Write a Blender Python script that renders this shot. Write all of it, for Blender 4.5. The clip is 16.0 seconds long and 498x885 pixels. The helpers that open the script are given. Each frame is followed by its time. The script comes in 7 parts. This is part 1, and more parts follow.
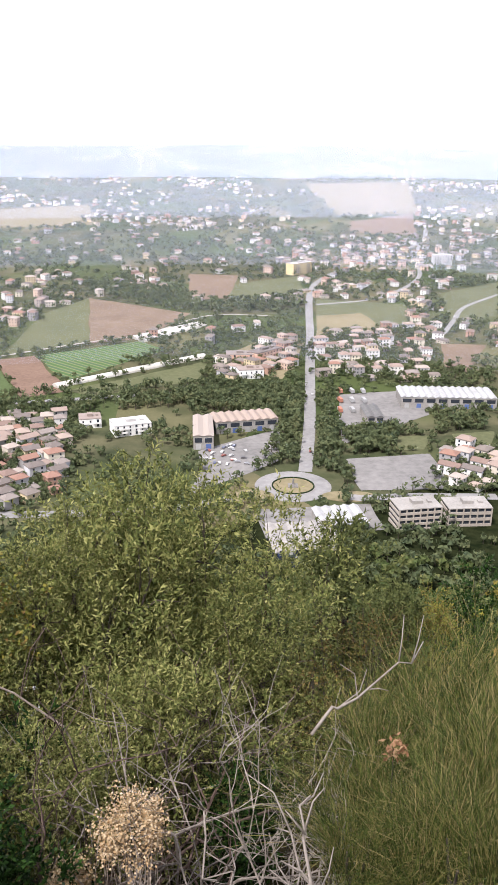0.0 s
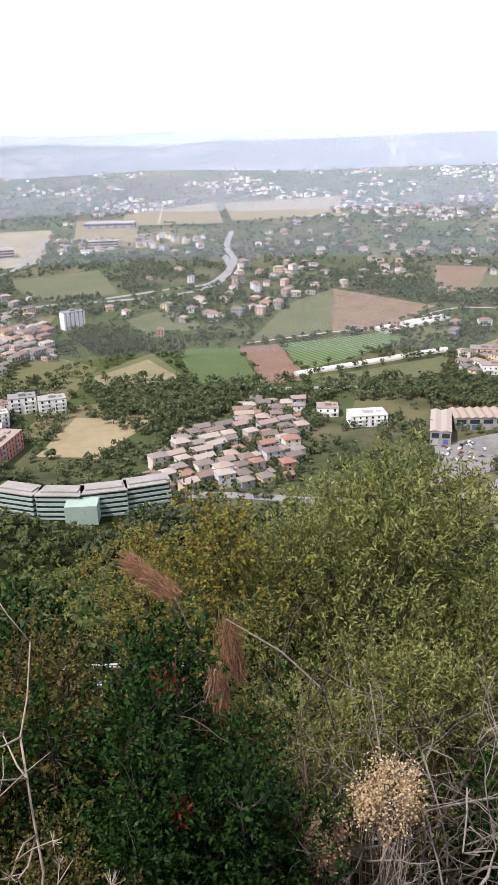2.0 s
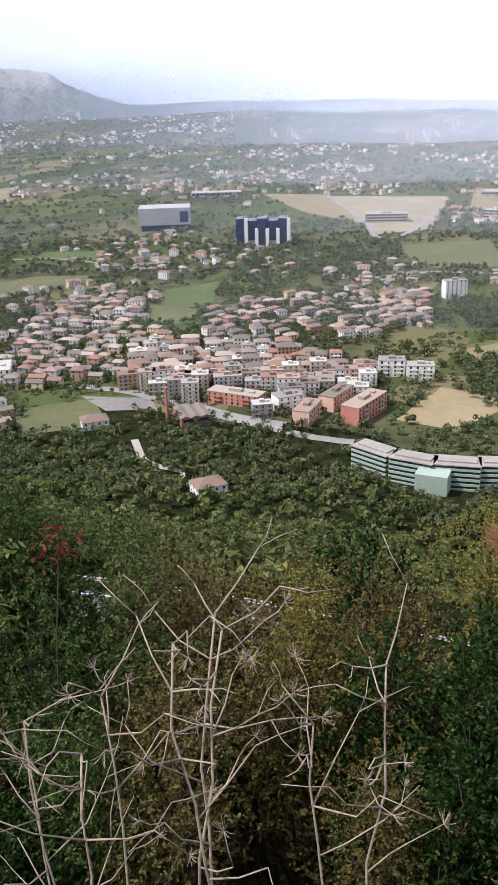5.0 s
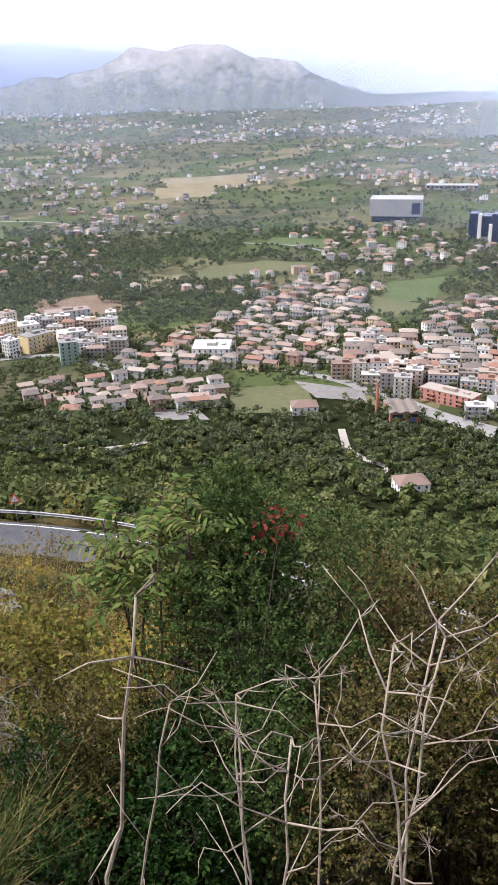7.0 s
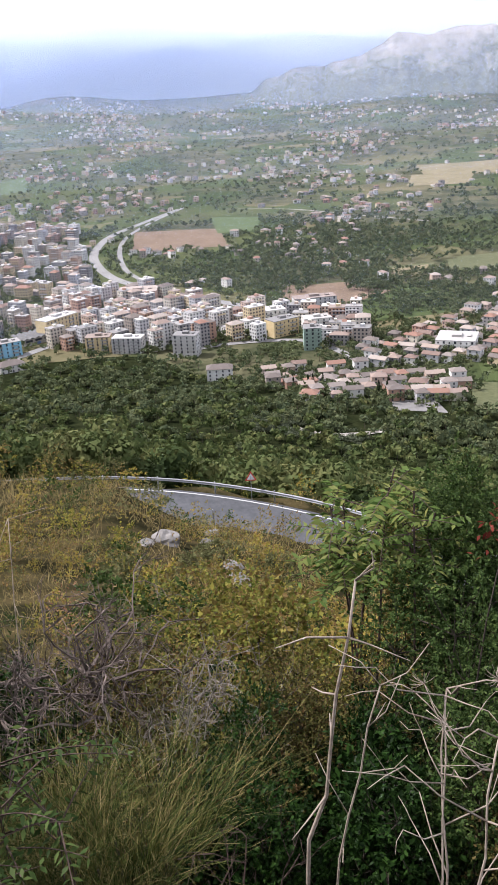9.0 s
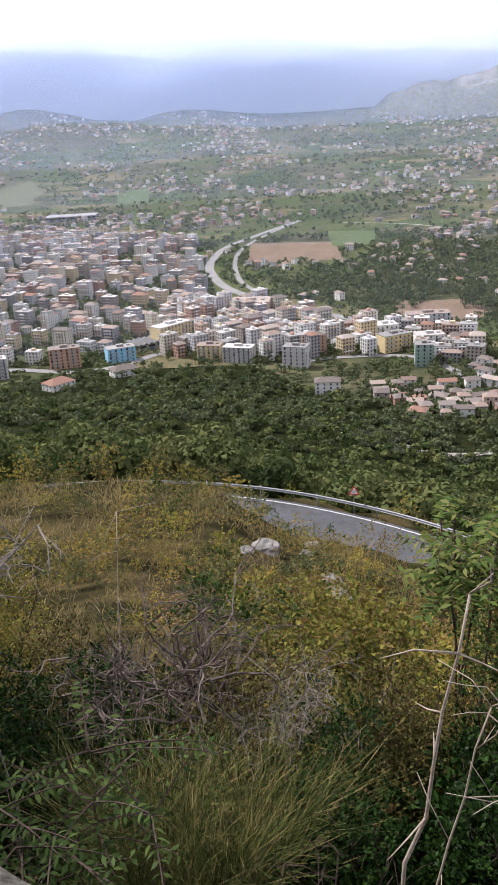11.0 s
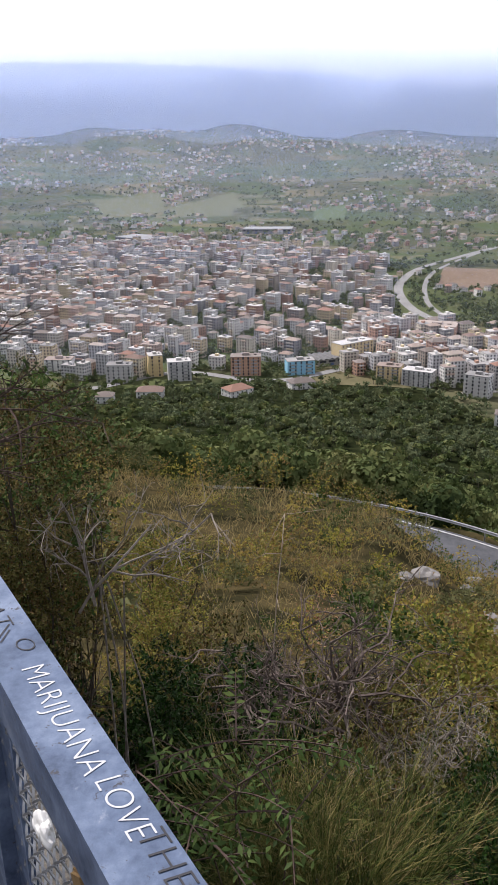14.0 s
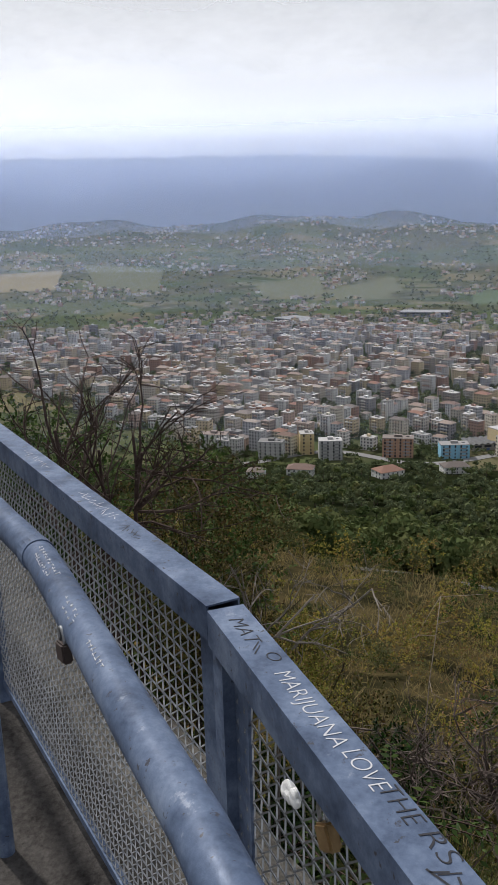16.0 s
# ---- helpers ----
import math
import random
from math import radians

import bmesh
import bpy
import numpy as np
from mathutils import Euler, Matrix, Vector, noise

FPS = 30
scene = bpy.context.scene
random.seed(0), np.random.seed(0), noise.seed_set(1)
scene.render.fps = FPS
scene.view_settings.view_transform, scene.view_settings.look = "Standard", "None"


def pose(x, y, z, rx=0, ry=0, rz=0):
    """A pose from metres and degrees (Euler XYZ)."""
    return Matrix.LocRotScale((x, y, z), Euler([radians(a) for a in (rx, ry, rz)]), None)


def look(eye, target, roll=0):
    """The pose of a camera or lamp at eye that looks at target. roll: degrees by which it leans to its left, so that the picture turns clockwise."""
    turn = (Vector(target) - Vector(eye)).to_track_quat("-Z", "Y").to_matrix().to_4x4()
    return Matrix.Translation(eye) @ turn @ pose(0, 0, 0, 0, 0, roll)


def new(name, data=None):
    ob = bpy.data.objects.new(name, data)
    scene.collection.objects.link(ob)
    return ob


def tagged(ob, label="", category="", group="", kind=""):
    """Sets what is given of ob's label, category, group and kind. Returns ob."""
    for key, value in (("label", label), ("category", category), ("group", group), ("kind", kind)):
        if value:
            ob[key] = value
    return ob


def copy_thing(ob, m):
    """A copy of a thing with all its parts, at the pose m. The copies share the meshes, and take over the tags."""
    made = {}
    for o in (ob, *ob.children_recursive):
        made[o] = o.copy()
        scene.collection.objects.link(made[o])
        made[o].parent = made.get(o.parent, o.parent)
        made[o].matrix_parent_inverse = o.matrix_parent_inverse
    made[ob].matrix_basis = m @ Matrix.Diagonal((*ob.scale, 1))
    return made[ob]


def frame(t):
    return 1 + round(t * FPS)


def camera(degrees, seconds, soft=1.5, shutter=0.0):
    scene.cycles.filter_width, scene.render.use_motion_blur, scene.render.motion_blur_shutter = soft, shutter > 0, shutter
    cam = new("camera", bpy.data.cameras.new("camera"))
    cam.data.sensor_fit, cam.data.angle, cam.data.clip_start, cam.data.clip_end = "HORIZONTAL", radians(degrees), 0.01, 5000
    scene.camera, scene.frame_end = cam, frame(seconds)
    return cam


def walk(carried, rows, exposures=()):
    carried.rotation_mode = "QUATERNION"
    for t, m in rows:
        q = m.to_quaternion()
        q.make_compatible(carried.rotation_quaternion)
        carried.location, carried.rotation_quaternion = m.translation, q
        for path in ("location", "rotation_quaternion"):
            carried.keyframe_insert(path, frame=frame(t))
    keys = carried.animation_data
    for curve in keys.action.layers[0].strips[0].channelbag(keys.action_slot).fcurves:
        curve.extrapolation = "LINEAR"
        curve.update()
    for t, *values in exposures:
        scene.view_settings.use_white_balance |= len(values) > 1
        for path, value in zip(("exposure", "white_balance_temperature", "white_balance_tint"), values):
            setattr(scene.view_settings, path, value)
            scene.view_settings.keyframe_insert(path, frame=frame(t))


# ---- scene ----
def aim(x, y, z, yaw, pitch, roll):
    """A camera at x, y, z, turned left by yaw from +y, tilted up by pitch, leaning by roll."""
    return pose(x, y, z, 0, 0, yaw) @ pose(0, 0, 0, 90 + pitch) @ pose(0, 0, 0, 0, 0, roll)


cam = camera(32.77, 16.0, soft=0.6)
PATH = [
    (0.0, aim(0.113, 0.828, 209.946, 0.00, -20.34, 0.76)),
    (0.5, aim(-0.000, 0.818, 209.902, 3.57, -21.19, -0.53)),
    (1.0, aim(-0.019, 0.734, 209.947, 5.17, -20.60, -0.72)),
    (1.5, aim(-0.081, 0.643, 209.955, 10.03, -20.60, -1.11)),
    (2.0, aim(-0.155, 0.558, 209.953, 16.86, -20.81, -1.67)),
    (2.5, aim(-0.172, 0.526, 209.928, 22.03, -20.95, -1.15)),
    (3.0, aim(-0.153, 0.433, 209.971, 27.42, -21.13, -1.98)),
    (3.5, aim(-0.159, 0.354, 209.992, 33.62, -21.36, -1.96)),
    (4.0, aim(-0.130, 0.274, 210.026, 37.75, -21.51, -2.50)),
    (4.2, aim(-0.130, 0.249, 210.029, 39.77, -21.61, -2.69)),
    (6.3, aim(-0.387, 0.274, 209.958, 46.16, -22.54, 0.21)),
    (6.5, aim(-0.380, 0.253, 209.970, 48.31, -22.51, 0.48)),
    (7.0, aim(-0.357, 0.176, 209.992, 57.53, -22.53, -1.15)),
    (7.5, aim(-0.298, 0.191, 210.007, 63.31, -22.41, -0.44)),
    (8.0, aim(-0.321, 0.207, 210.014, 65.38, -22.90, -0.63)),
    (8.5, aim(-0.253, 0.163, 210.049, 70.83, -23.22, -2.09)),
    (9.0, aim(-0.207, 0.132, 210.074, 74.67, -22.69, -3.48)),
    (9.5, aim(-0.207, 0.114, 210.065, 77.39, -22.21, -4.48)),
    (10.0, aim(-0.258, 0.100, 210.026, 79.34, -22.40, -4.98)),
    (10.2, aim(-0.274, 0.091, 210.011, 80.06, -22.27, -4.67)),
    (12.3, aim(-0.262, 0.118, 209.962, 85.14, -19.96, -2.26)),
    (12.5, aim(-0.248, 0.108, 209.952, 86.16, -20.04, -2.53)),
    (13.0, aim(-0.248, 0.098, 209.948, 89.50, -19.93, -1.26)),
    (13.5, aim(-0.255, 0.082, 209.940, 91.54, -19.96, -1.36)),
    (14.0, aim(-0.261, 0.051, 209.930, 94.39, -19.94, -1.16)),
    (14.5, aim(-0.211, 0.036, 209.951, 94.33, -19.43, -0.27)),
    (15.0, aim(-0.112, 0.009, 209.979, 99.78, -16.46, -1.69)),
    (15.5, aim(-0.044, -0.005, 209.993, 102.53, -15.43, -1.59)),
    (16.0, aim(-0.000, 0.000, 210.000, 104.79, -14.38, -1.56)),
]
walk(cam, PATH, [(0.0, 0.72, 6150, 18), (1.5, 0.6, 6150, 18), (3.5, 0.25, 6150, 18), (7.0, 0.66, 6100, 18), (7.5, 0.66, 6100, 18), (8.0, 0.92, 6080, 18), (8.5, 0.92, 6050, 18), (9.0, 0.66, 6050, 18), (10.2, 0.56, 6100, 18), (12.5, 0.3, 6200, 18),
                (14.5, 0.17, 6200, 17), (15.0, -0.12, 6200, 14), (16.0, -0.36, 6200, 12)])

# ---- sky, sun ----
SUN_AZ, SUN_EL = 146.0, 55.0          # degrees left of +y, and above the horizon
world = bpy.data.worlds.new("sky")
scene.world = world
world.use_nodes = True
wt = world.node_tree
wn, wl = wt.nodes, wt.links
sky = wn.new("ShaderNodeTexSky")
sky.sky_type = "NISHITA"
sky.sun_disc = False
sky.sun_elevation = radians(SUN_EL)
sky.sun_rotation = radians(-SUN_AZ)
sky.air_density, sky.dust_density = 1.0, 4.0
coord = wn.new("ShaderNodeTexCoord")
squash = wn.new("ShaderNodeMapping")
squash.inputs["Scale"].default_value = (1.6, 1.6, 9.0)
cloud_noise = wn.new("ShaderNodeTexNoise")
cloud_noise.inputs["Scale"].default_value = 1.3
cloud_noise.inputs["Detail"].default_value = 7
cloud_noise.inputs["Roughness"].default_value = 0.5
cloud_tone = wn.new("ShaderNodeValToRGB")
cloud_tone.color_ramp.elements[0].position, cloud_tone.color_ramp.elements[0].color = 0.36, (5.2, 5.6, 6.4, 1)
cloud_tone.color_ramp.elements[1].position, cloud_tone.color_ramp.elements[1].color = 0.62, (9.6, 9.6, 9.5, 1)
cloud_mix = wn.new("ShaderNodeMix")
cloud_mix.data_type = "RGBA"
cloud_mix.inputs["Factor"].default_value = 0.86      # overcast, with a little blue left
background = wn["Background"]
background.inputs["Strength"].default_value = 0.1
wl.new(coord.outputs["Generated"], squash.inputs["Vector"])
wl.new(squash.outputs["Vector"], cloud_noise.inputs["Vector"])
wl.new(cloud_noise.outputs["Fac"], cloud_tone.inputs["Fac"])
wl.new(sky.outputs["Color"], cloud_mix.inputs["A"])
# brighter towards the horizon, where the cloud is thin
low_sky, height, glow = wn.new("ShaderNodeMix"), wn.new("ShaderNodeSeparateXYZ"), wn.new("ShaderNodeMapRange")
low_sky.data_type = "RGBA"
glow.inputs["From Min"].default_value, glow.inputs["From Max"].default_value = 0.0, 0.16
glow.inputs["To Min"].default_value, glow.inputs["To Max"].default_value = 0.65, 0.0
low_sky.inputs["B"].default_value = (11.0, 11.1, 11.4, 1)
wl.new(coord.outputs["Generated"], height.inputs[0])
wl.new(height.outputs["Z"], glow.inputs["Value"])
wl.new(glow.outputs["Result"], low_sky.inputs["Factor"])
wl.new(cloud_tone.outputs["Color"], low_sky.inputs["A"])
wl.new(low_sky.outputs["Result"], cloud_mix.inputs["B"])
wl.new(cloud_mix.outputs["Result"], background.inputs["Color"])

sun = new("sun", bpy.data.lights.new("sun", "SUN"))
sun.data.energy = 4.2
sun.data.angle = radians(3)
sun.data.color = (1.0, 0.95, 0.86)
sun.matrix_world = look((0, 0, 0), (math.sin(radians(SUN_AZ)) * math.cos(radians(SUN_EL)),
                                    -math.cos(radians(SUN_AZ)) * math.cos(radians(SUN_EL)), -math.sin(radians(SUN_EL))))

# the haze, painted on upright sheets: distance, share of tint over the plain and before the mountains, height
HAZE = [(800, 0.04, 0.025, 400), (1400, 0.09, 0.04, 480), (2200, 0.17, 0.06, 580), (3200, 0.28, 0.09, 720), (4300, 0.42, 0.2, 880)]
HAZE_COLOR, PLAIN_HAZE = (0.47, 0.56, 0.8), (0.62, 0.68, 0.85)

# ---- materials ----
def shader(name, color, rough=0.8, metal=0.0):
    m = bpy.data.materials.new(name)
    m.use_nodes = True
    b = m.node_tree.nodes["Principled BSDF"]
    b.inputs["Base Color"].default_value = (*color, 1)
    b.inputs["Roughness"].default_value = rough
    b.inputs["Metallic"].default_value = metal
    b.inputs["Specular IOR Level"].default_value = 0.3 if rough < 0.8 else 0.1
    return m


class Nodes:
    """Short hand for the nodes of one material."""

    def __init__(self, m):
        self.m, self.t = m, m.node_tree
        self.bsdf = self.t.nodes["Principled BSDF"]
        self.geo = self.t.nodes.new("ShaderNodeNewGeometry")
        self.info = self.t.nodes.new("ShaderNodeObjectInfo")
        self.tc = self.t.nodes.new("ShaderNodeTexCoord")

    def link(self, a, b):
        self.t.links.new(a, b)

    def noise(self, scale, detail=4, rough=0.55, where=None, stretch=None):
        n = self.t.nodes.new("ShaderNodeTexNoise")
        n.inputs["Scale"].default_value = scale
        n.inputs["Detail"].default_value = detail
        n.inputs["Roughness"].default_value = rough
        src = where or self.geo.outputs["Position"]
        if stretch:
            mp = self.t.nodes.new("ShaderNodeMapping")
            mp.inputs["Scale"].default_value = stretch
            self.link(src, mp.inputs["Vector"])
            src = mp.outputs["Vector"]
        self.link(src, n.inputs["Vector"])
        return n.outputs["Fac"]

    def ramp(self, fac, stops, constant=False):
        r = self.t.nodes.new("ShaderNodeValToRGB")
        el = r.color_ramp.elements
        r.color_ramp.interpolation = "CONSTANT" if constant else "LINEAR"
        while len(el) < len(stops):
            el.new(0.5)
        for e, (p, c) in zip(el, stops):
            e.position, e.color = p, (*c, 1)
        self.link(fac, r.inputs["Fac"])
        return r.outputs["Color"]

    def mix(self, fac, a, b, how="MIX"):
        x = self.t.nodes.new("ShaderNodeMix")
        x.data_type, x.blend_type = "RGBA", how
        for socket, value in ((x.inputs["Factor"], fac), (x.inputs["A"], a), (x.inputs["B"], b)):
            if isinstance(value, (int, float)):
                socket.default_value = value
            elif isinstance(value, tuple):
                socket.default_value = (*value, 1)
            else:
                self.link(value, socket)
        return x.outputs["Result"]

    def math(self, how, a, b=0.0):
        x = self.t.nodes.new("ShaderNodeMath")
        x.operation = how
        for socket, value in zip(x.inputs, (a, b)):
            if isinstance(value, (int, float)):
                socket.default_value = value
            else:
                self.link(value, socket)
        return x.outputs[0]

    def color(self, c):
        self.link(c, self.bsdf.inputs["Base Color"])

    def bump(self, fac, strength=0.3, distance=0.02):
        b = self.t.nodes.new("ShaderNodeBump")
        b.inputs["Strength"].default_value = strength
        b.inputs["Distance"].default_value = distance
        self.link(fac, b.inputs["Height"])
        self.link(b.outputs["Normal"], self.bsdf.inputs["Normal"])


def grainy(name, dark, light, scale, rough=0.85, bump=0.3, distance=0.01, metal=0.0, big=None):
    """A surface that varies between two colours at two scales, with fine relief."""
    m = shader(name, dark, rough, metal)
    n = Nodes(m)
    fine, coarse = n.noise(scale, 6, 0.65), n.noise(big or scale / 9, 3)
    f = n.math("MULTIPLY_ADD", fine, 0.6)
    n.t.nodes[-1].inputs[2].default_value = 0.0
    f = n.math("ADD", f, n.math("MULTIPLY", coarse, 0.4))
    n.color(n.ramp(f, [(0.34, dark), (0.66, light)]))
    n.bump(fine, bump, distance)
    return m


def leafy(name, stops, translucent=0.35, rough=0.55, spread=0.25, by_object=True):
    """Leaves: colour by leaf and by plant, some light coming through."""
    m = shader(name, stops[0], rough)
    m.node_tree.nodes["Principled BSDF"].inputs["Specular IOR Level"].default_value = 0.06
    n = Nodes(m)
    k = n.math("MULTIPLY", n.geo.outputs["Random Per Island"], 1 - spread)
    k = n.math("ADD", k, n.math("MULTIPLY", n.info.outputs["Random"] if by_object else n.ramp(n.noise(0.1, 3, 0.6), [(0.3, (0, 0, 0)), (0.7, (1, 1, 1))]), spread))
    c = n.ramp(k, [(i / (len(stops) - 1), s) for i, s in enumerate(stops)])
    n.color(c)
    tr = n.t.nodes.new("ShaderNodeBsdfTranslucent")
    n.link(c, tr.inputs["Color"])
    ms = n.t.nodes.new("ShaderNodeMixShader")
    ms.inputs["Fac"].default_value = translucent
    n.link(n.bsdf.outputs[0], ms.inputs[1])
    n.link(tr.outputs[0], ms.inputs[2])
    n.link(ms.outputs[0], n.t.nodes["Material Output"].inputs["Surface"])
    return m


def ground_material():
    m = shader("hillside_and_valley_ground", (0.1, 0.12, 0.05), 0.95)
    m.node_tree.nodes["Principled BSDF"].inputs["Specular IOR Level"].default_value = 0.0
    n = Nodes(m)
    # valley: a patchwork of small fields
    v = n.t.nodes.new("ShaderNodeTexVoronoi")
    v.inputs["Scale"].default_value = 0.0105
    warp = n.noise(0.006, 2)
    mp = n.t.nodes.new("ShaderNodeMapping")
    mp.inputs["Rotation"].default_value = (0, 0, 0.5)
    mp.inputs["Scale"].default_value = (1.0, 0.55, 0.0)
    n.link(n.geo.outputs["Position"], mp.inputs["Vector"])
    shift = n.t.nodes.new("ShaderNodeVectorMath")
    shift.operation = "SCALE"
    n.link(n.t.nodes[-1].outputs[0], shift.inputs[0])
    n.link(mp.outputs["Vector"], v.inputs["Vector"])
    sep = n.t.nodes.new("ShaderNodeSeparateColor")
    n.link(v.outputs["Color"], sep.inputs["Color"])
    plots = n.ramp(sep.outputs["Red"], [(0.0, (0.045, 0.06, 0.025)), (0.22, (0.07, 0.085, 0.035)), (0.42, (0.1, 0.11, 0.05)),
                                        (0.58, (0.16, 0.14, 0.08)), (0.72, (0.075, 0.095, 0.04)), (0.86, (0.2, 0.16, 0.1)), (1.0, (0.13, 0.1, 0.065))], True)
    grain = n.noise(0.35, 5, 0.7)
    plots = n.mix(n.math("MULTIPLY", grain, 0.75), plots, (0.05, 0.07, 0.025))
    rough_land = n.ramp(n.noise(0.02, 5, 0.6), [(0.4, (0.04, 0.048, 0.026)), (0.6, (0.105, 0.1, 0.058))])
    valley = n.mix(n.ramp(n.noise(0.004, 3), [(0.42, (0, 0, 0)), (0.55, (1, 1, 1))]), rough_land, plots)
    # hillside: dry grass, earth, scrub
    hill = n.ramp(n.noise(0.3, 7, 0.7), [(0.33, (0.013, 0.013, 0.007)), (0.47, (0.03, 0.027, 0.013)), (0.6, (0.075, 0.058, 0.027)), (0.74, (0.033, 0.03, 0.014))])
    z = n.t.nodes.new("ShaderNodeSeparateXYZ")
    n.link(n.geo.outputs["Position"], z.inputs[0])
    up = n.math("GREATER_THAN", z.outputs["Z"], 160.0)
    x2 = n.math("MULTIPLY", z.outputs["X"], z.outputs["X"])
    y2 = n.math("MULTIPLY", z.outputs["Y"], z.outputs["Y"])
    near = n.math("LESS_THAN", n.math("ADD", x2, y2), 500.0 ** 2)
    # floor of the woods: shade between the crowns put into its near-black colour
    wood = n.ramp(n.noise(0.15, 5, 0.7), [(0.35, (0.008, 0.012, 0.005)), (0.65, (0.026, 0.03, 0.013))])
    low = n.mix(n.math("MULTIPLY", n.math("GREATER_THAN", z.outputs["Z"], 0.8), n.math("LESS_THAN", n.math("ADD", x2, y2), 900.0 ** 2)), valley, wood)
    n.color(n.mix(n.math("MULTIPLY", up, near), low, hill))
    n.bump(n.noise(2.5, 6, 0.7), 0.6, 0.15)
    return m


M_GROUND = ground_material()
M_ASPHALT = grainy("asphalt", (0.1, 0.1, 0.1), (0.17, 0.165, 0.16), 1.2, 0.9, 0.2, 0.01)
M_PALE_ROAD = grainy("sunbleached_asphalt", (0.17, 0.166, 0.162), (0.27, 0.262, 0.255), 0.25, 0.9, 0.1, 0.01)
M_GRAVEL = grainy("pale_gravel_drive", (0.25, 0.23, 0.2), (0.36, 0.335, 0.3), 0.4, 0.95, 0.2, 0.02)
M_MARK = grainy("road_paint", (0.55, 0.55, 0.54), (0.75, 0.75, 0.74), 3, 0.8)
M_FIELD = {
    "ploughed": grainy("ploughed_earth", (0.12, 0.085, 0.06), (0.21, 0.155, 0.11), 0.25, 0.95, 0.4, 0.2, big=0.03),
    "tilled": grainy("tilled_red_earth", (0.13, 0.085, 0.062), (0.2, 0.135, 0.1), 0.3, 0.95, 0.4, 0.2, big=0.03),
    "meadow": grainy("meadow_grass", (0.075, 0.085, 0.042), (0.125, 0.126, 0.066), 0.22, 0.95, 0.3, 0.2, big=0.02),
    "crop": grainy("green_crop", (0.06, 0.085, 0.034), (0.09, 0.118, 0.05), 0.3, 0.95, 0.3, 0.2, big=0.03),
    "dry": grainy("dry_stubble", (0.14, 0.125, 0.068), (0.24, 0.2, 0.125), 0.22, 0.95, 0.3, 0.2, big=0.02),
    "pale": grainy("bare_pale_soil", (0.16, 0.145, 0.09), (0.31, 0.27, 0.195), 0.22, 0.95, 0.3, 0.2, big=0.02),
    "sports": grainy("worn_sports_pitch", (0.2, 0.165, 0.095), (0.28, 0.23, 0.14), 0.12, 0.95, 0.2, 0.1, big=0.02),
    "yard": grainy("concrete_yard", (0.13, 0.125, 0.12), (0.23, 0.22, 0.21), 0.2, 0.92, 0.1, 0.02, big=0.03),
}


def striped_crops():
    m = shader("rows_of_vegetables", (0.1, 0.15, 0.05), 0.95)
    n = Nodes(m)
    w = n.t.nodes.new("ShaderNodeTexWave")
    w.inputs["Scale"].default_value = 0.028
    w.inputs["Distortion"].default_value = 0.6
    mp = n.t.nodes.new("ShaderNodeMapping")
    mp.inputs["Rotation"].default_value = (0, 0, radians(-48))
    n.link(n.geo.outputs["Position"], mp.inputs["Vector"])
    n.link(mp.outputs["Vector"], w.inputs["Vector"])
    c = n.ramp(w.outputs["Fac"], [(0.15, (0.055, 0.12, 0.04)), (0.35, (0.11, 0.17, 0.05)), (0.5, (0.25, 0.19, 0.12)), (0.65, (0.13, 0.18, 0.08)), (0.85, (0.06, 0.11, 0.06))])
    n.color(n.mix(n.math("MULTIPLY", n.noise(0.3, 5), 0.5), c, (0.09, 0.1, 0.05)))
    return m


M_FIELD["strips"] = striped_crops()


def walls(name, stops, rough=0.85, island=False):
    """Plaster in the colours of a town, stained."""
    m = shader(name, stops[0], rough)
    n = Nodes(m)
    k = n.geo.outputs["Random Per Island"] if island else n.info.outputs["Random"]
    c = n.ramp(k, [(i / len(stops), s) for i, s in enumerate(stops)], True)
    dirt = n.noise(0.5, 5, 0.7, stretch=(1, 1, 0.3))
    n.color(n.mix(n.math("MULTIPLY", dirt, 0.35), c, (0.3, 0.27, 0.24)))
    return m


PLASTER = [(0.7, 0.69, 0.67), (0.64, 0.52, 0.33), (0.78, 0.77, 0.75), (0.36, 0.31, 0.27), (0.62, 0.56, 0.47), (0.42, 0.25, 0.18), (0.7, 0.64, 0.52), (0.54, 0.54, 0.56), (0.78, 0.76, 0.72), (0.3, 0.29, 0.29), (0.6, 0.44, 0.35)]
M_WALL = walls("plaster_walls", PLASTER)
M_WALL_FAR = walls("plaster_walls_far", PLASTER, island=True)
TILES = [(0.17, 0.11, 0.09), (0.25, 0.185, 0.155), (0.15, 0.125, 0.11), (0.3, 0.235, 0.195), (0.2, 0.17, 0.155), (0.235, 0.12, 0.085), (0.12, 0.1, 0.092), (0.33, 0.28, 0.245)]
M_TILE = walls("clay_roof_tiles", TILES, 0.9)
M_TILE_FAR = walls("clay_roof_tiles_far", TILES, 0.9, island=True)
M_FLATROOF = walls("flat_roofs", [(0.28, 0.275, 0.27), (0.4, 0.39, 0.375), (0.25, 0.2, 0.175), (0.46, 0.45, 0.44), (0.2, 0.2, 0.2)], 0.9)
M_FLATROOF_FAR = walls("flat_roofs_far", [(0.28, 0.275, 0.27), (0.4, 0.39, 0.375), (0.25, 0.2, 0.175), (0.46, 0.45, 0.44), (0.2, 0.2, 0.2)], 0.9, island=True)
M_GLASS = shader("window_glass", (0.03, 0.035, 0.045), 0.12)
M_WHITE = grainy("white_painted_sheet", (0.27, 0.27, 0.265), (0.39, 0.39, 0.385), 0.3, 0.6, 0.1, 0.02)
M_BLUE = grainy("blue_cladding", (0.06, 0.1, 0.24), (0.1, 0.15, 0.32), 0.3, 0.4)
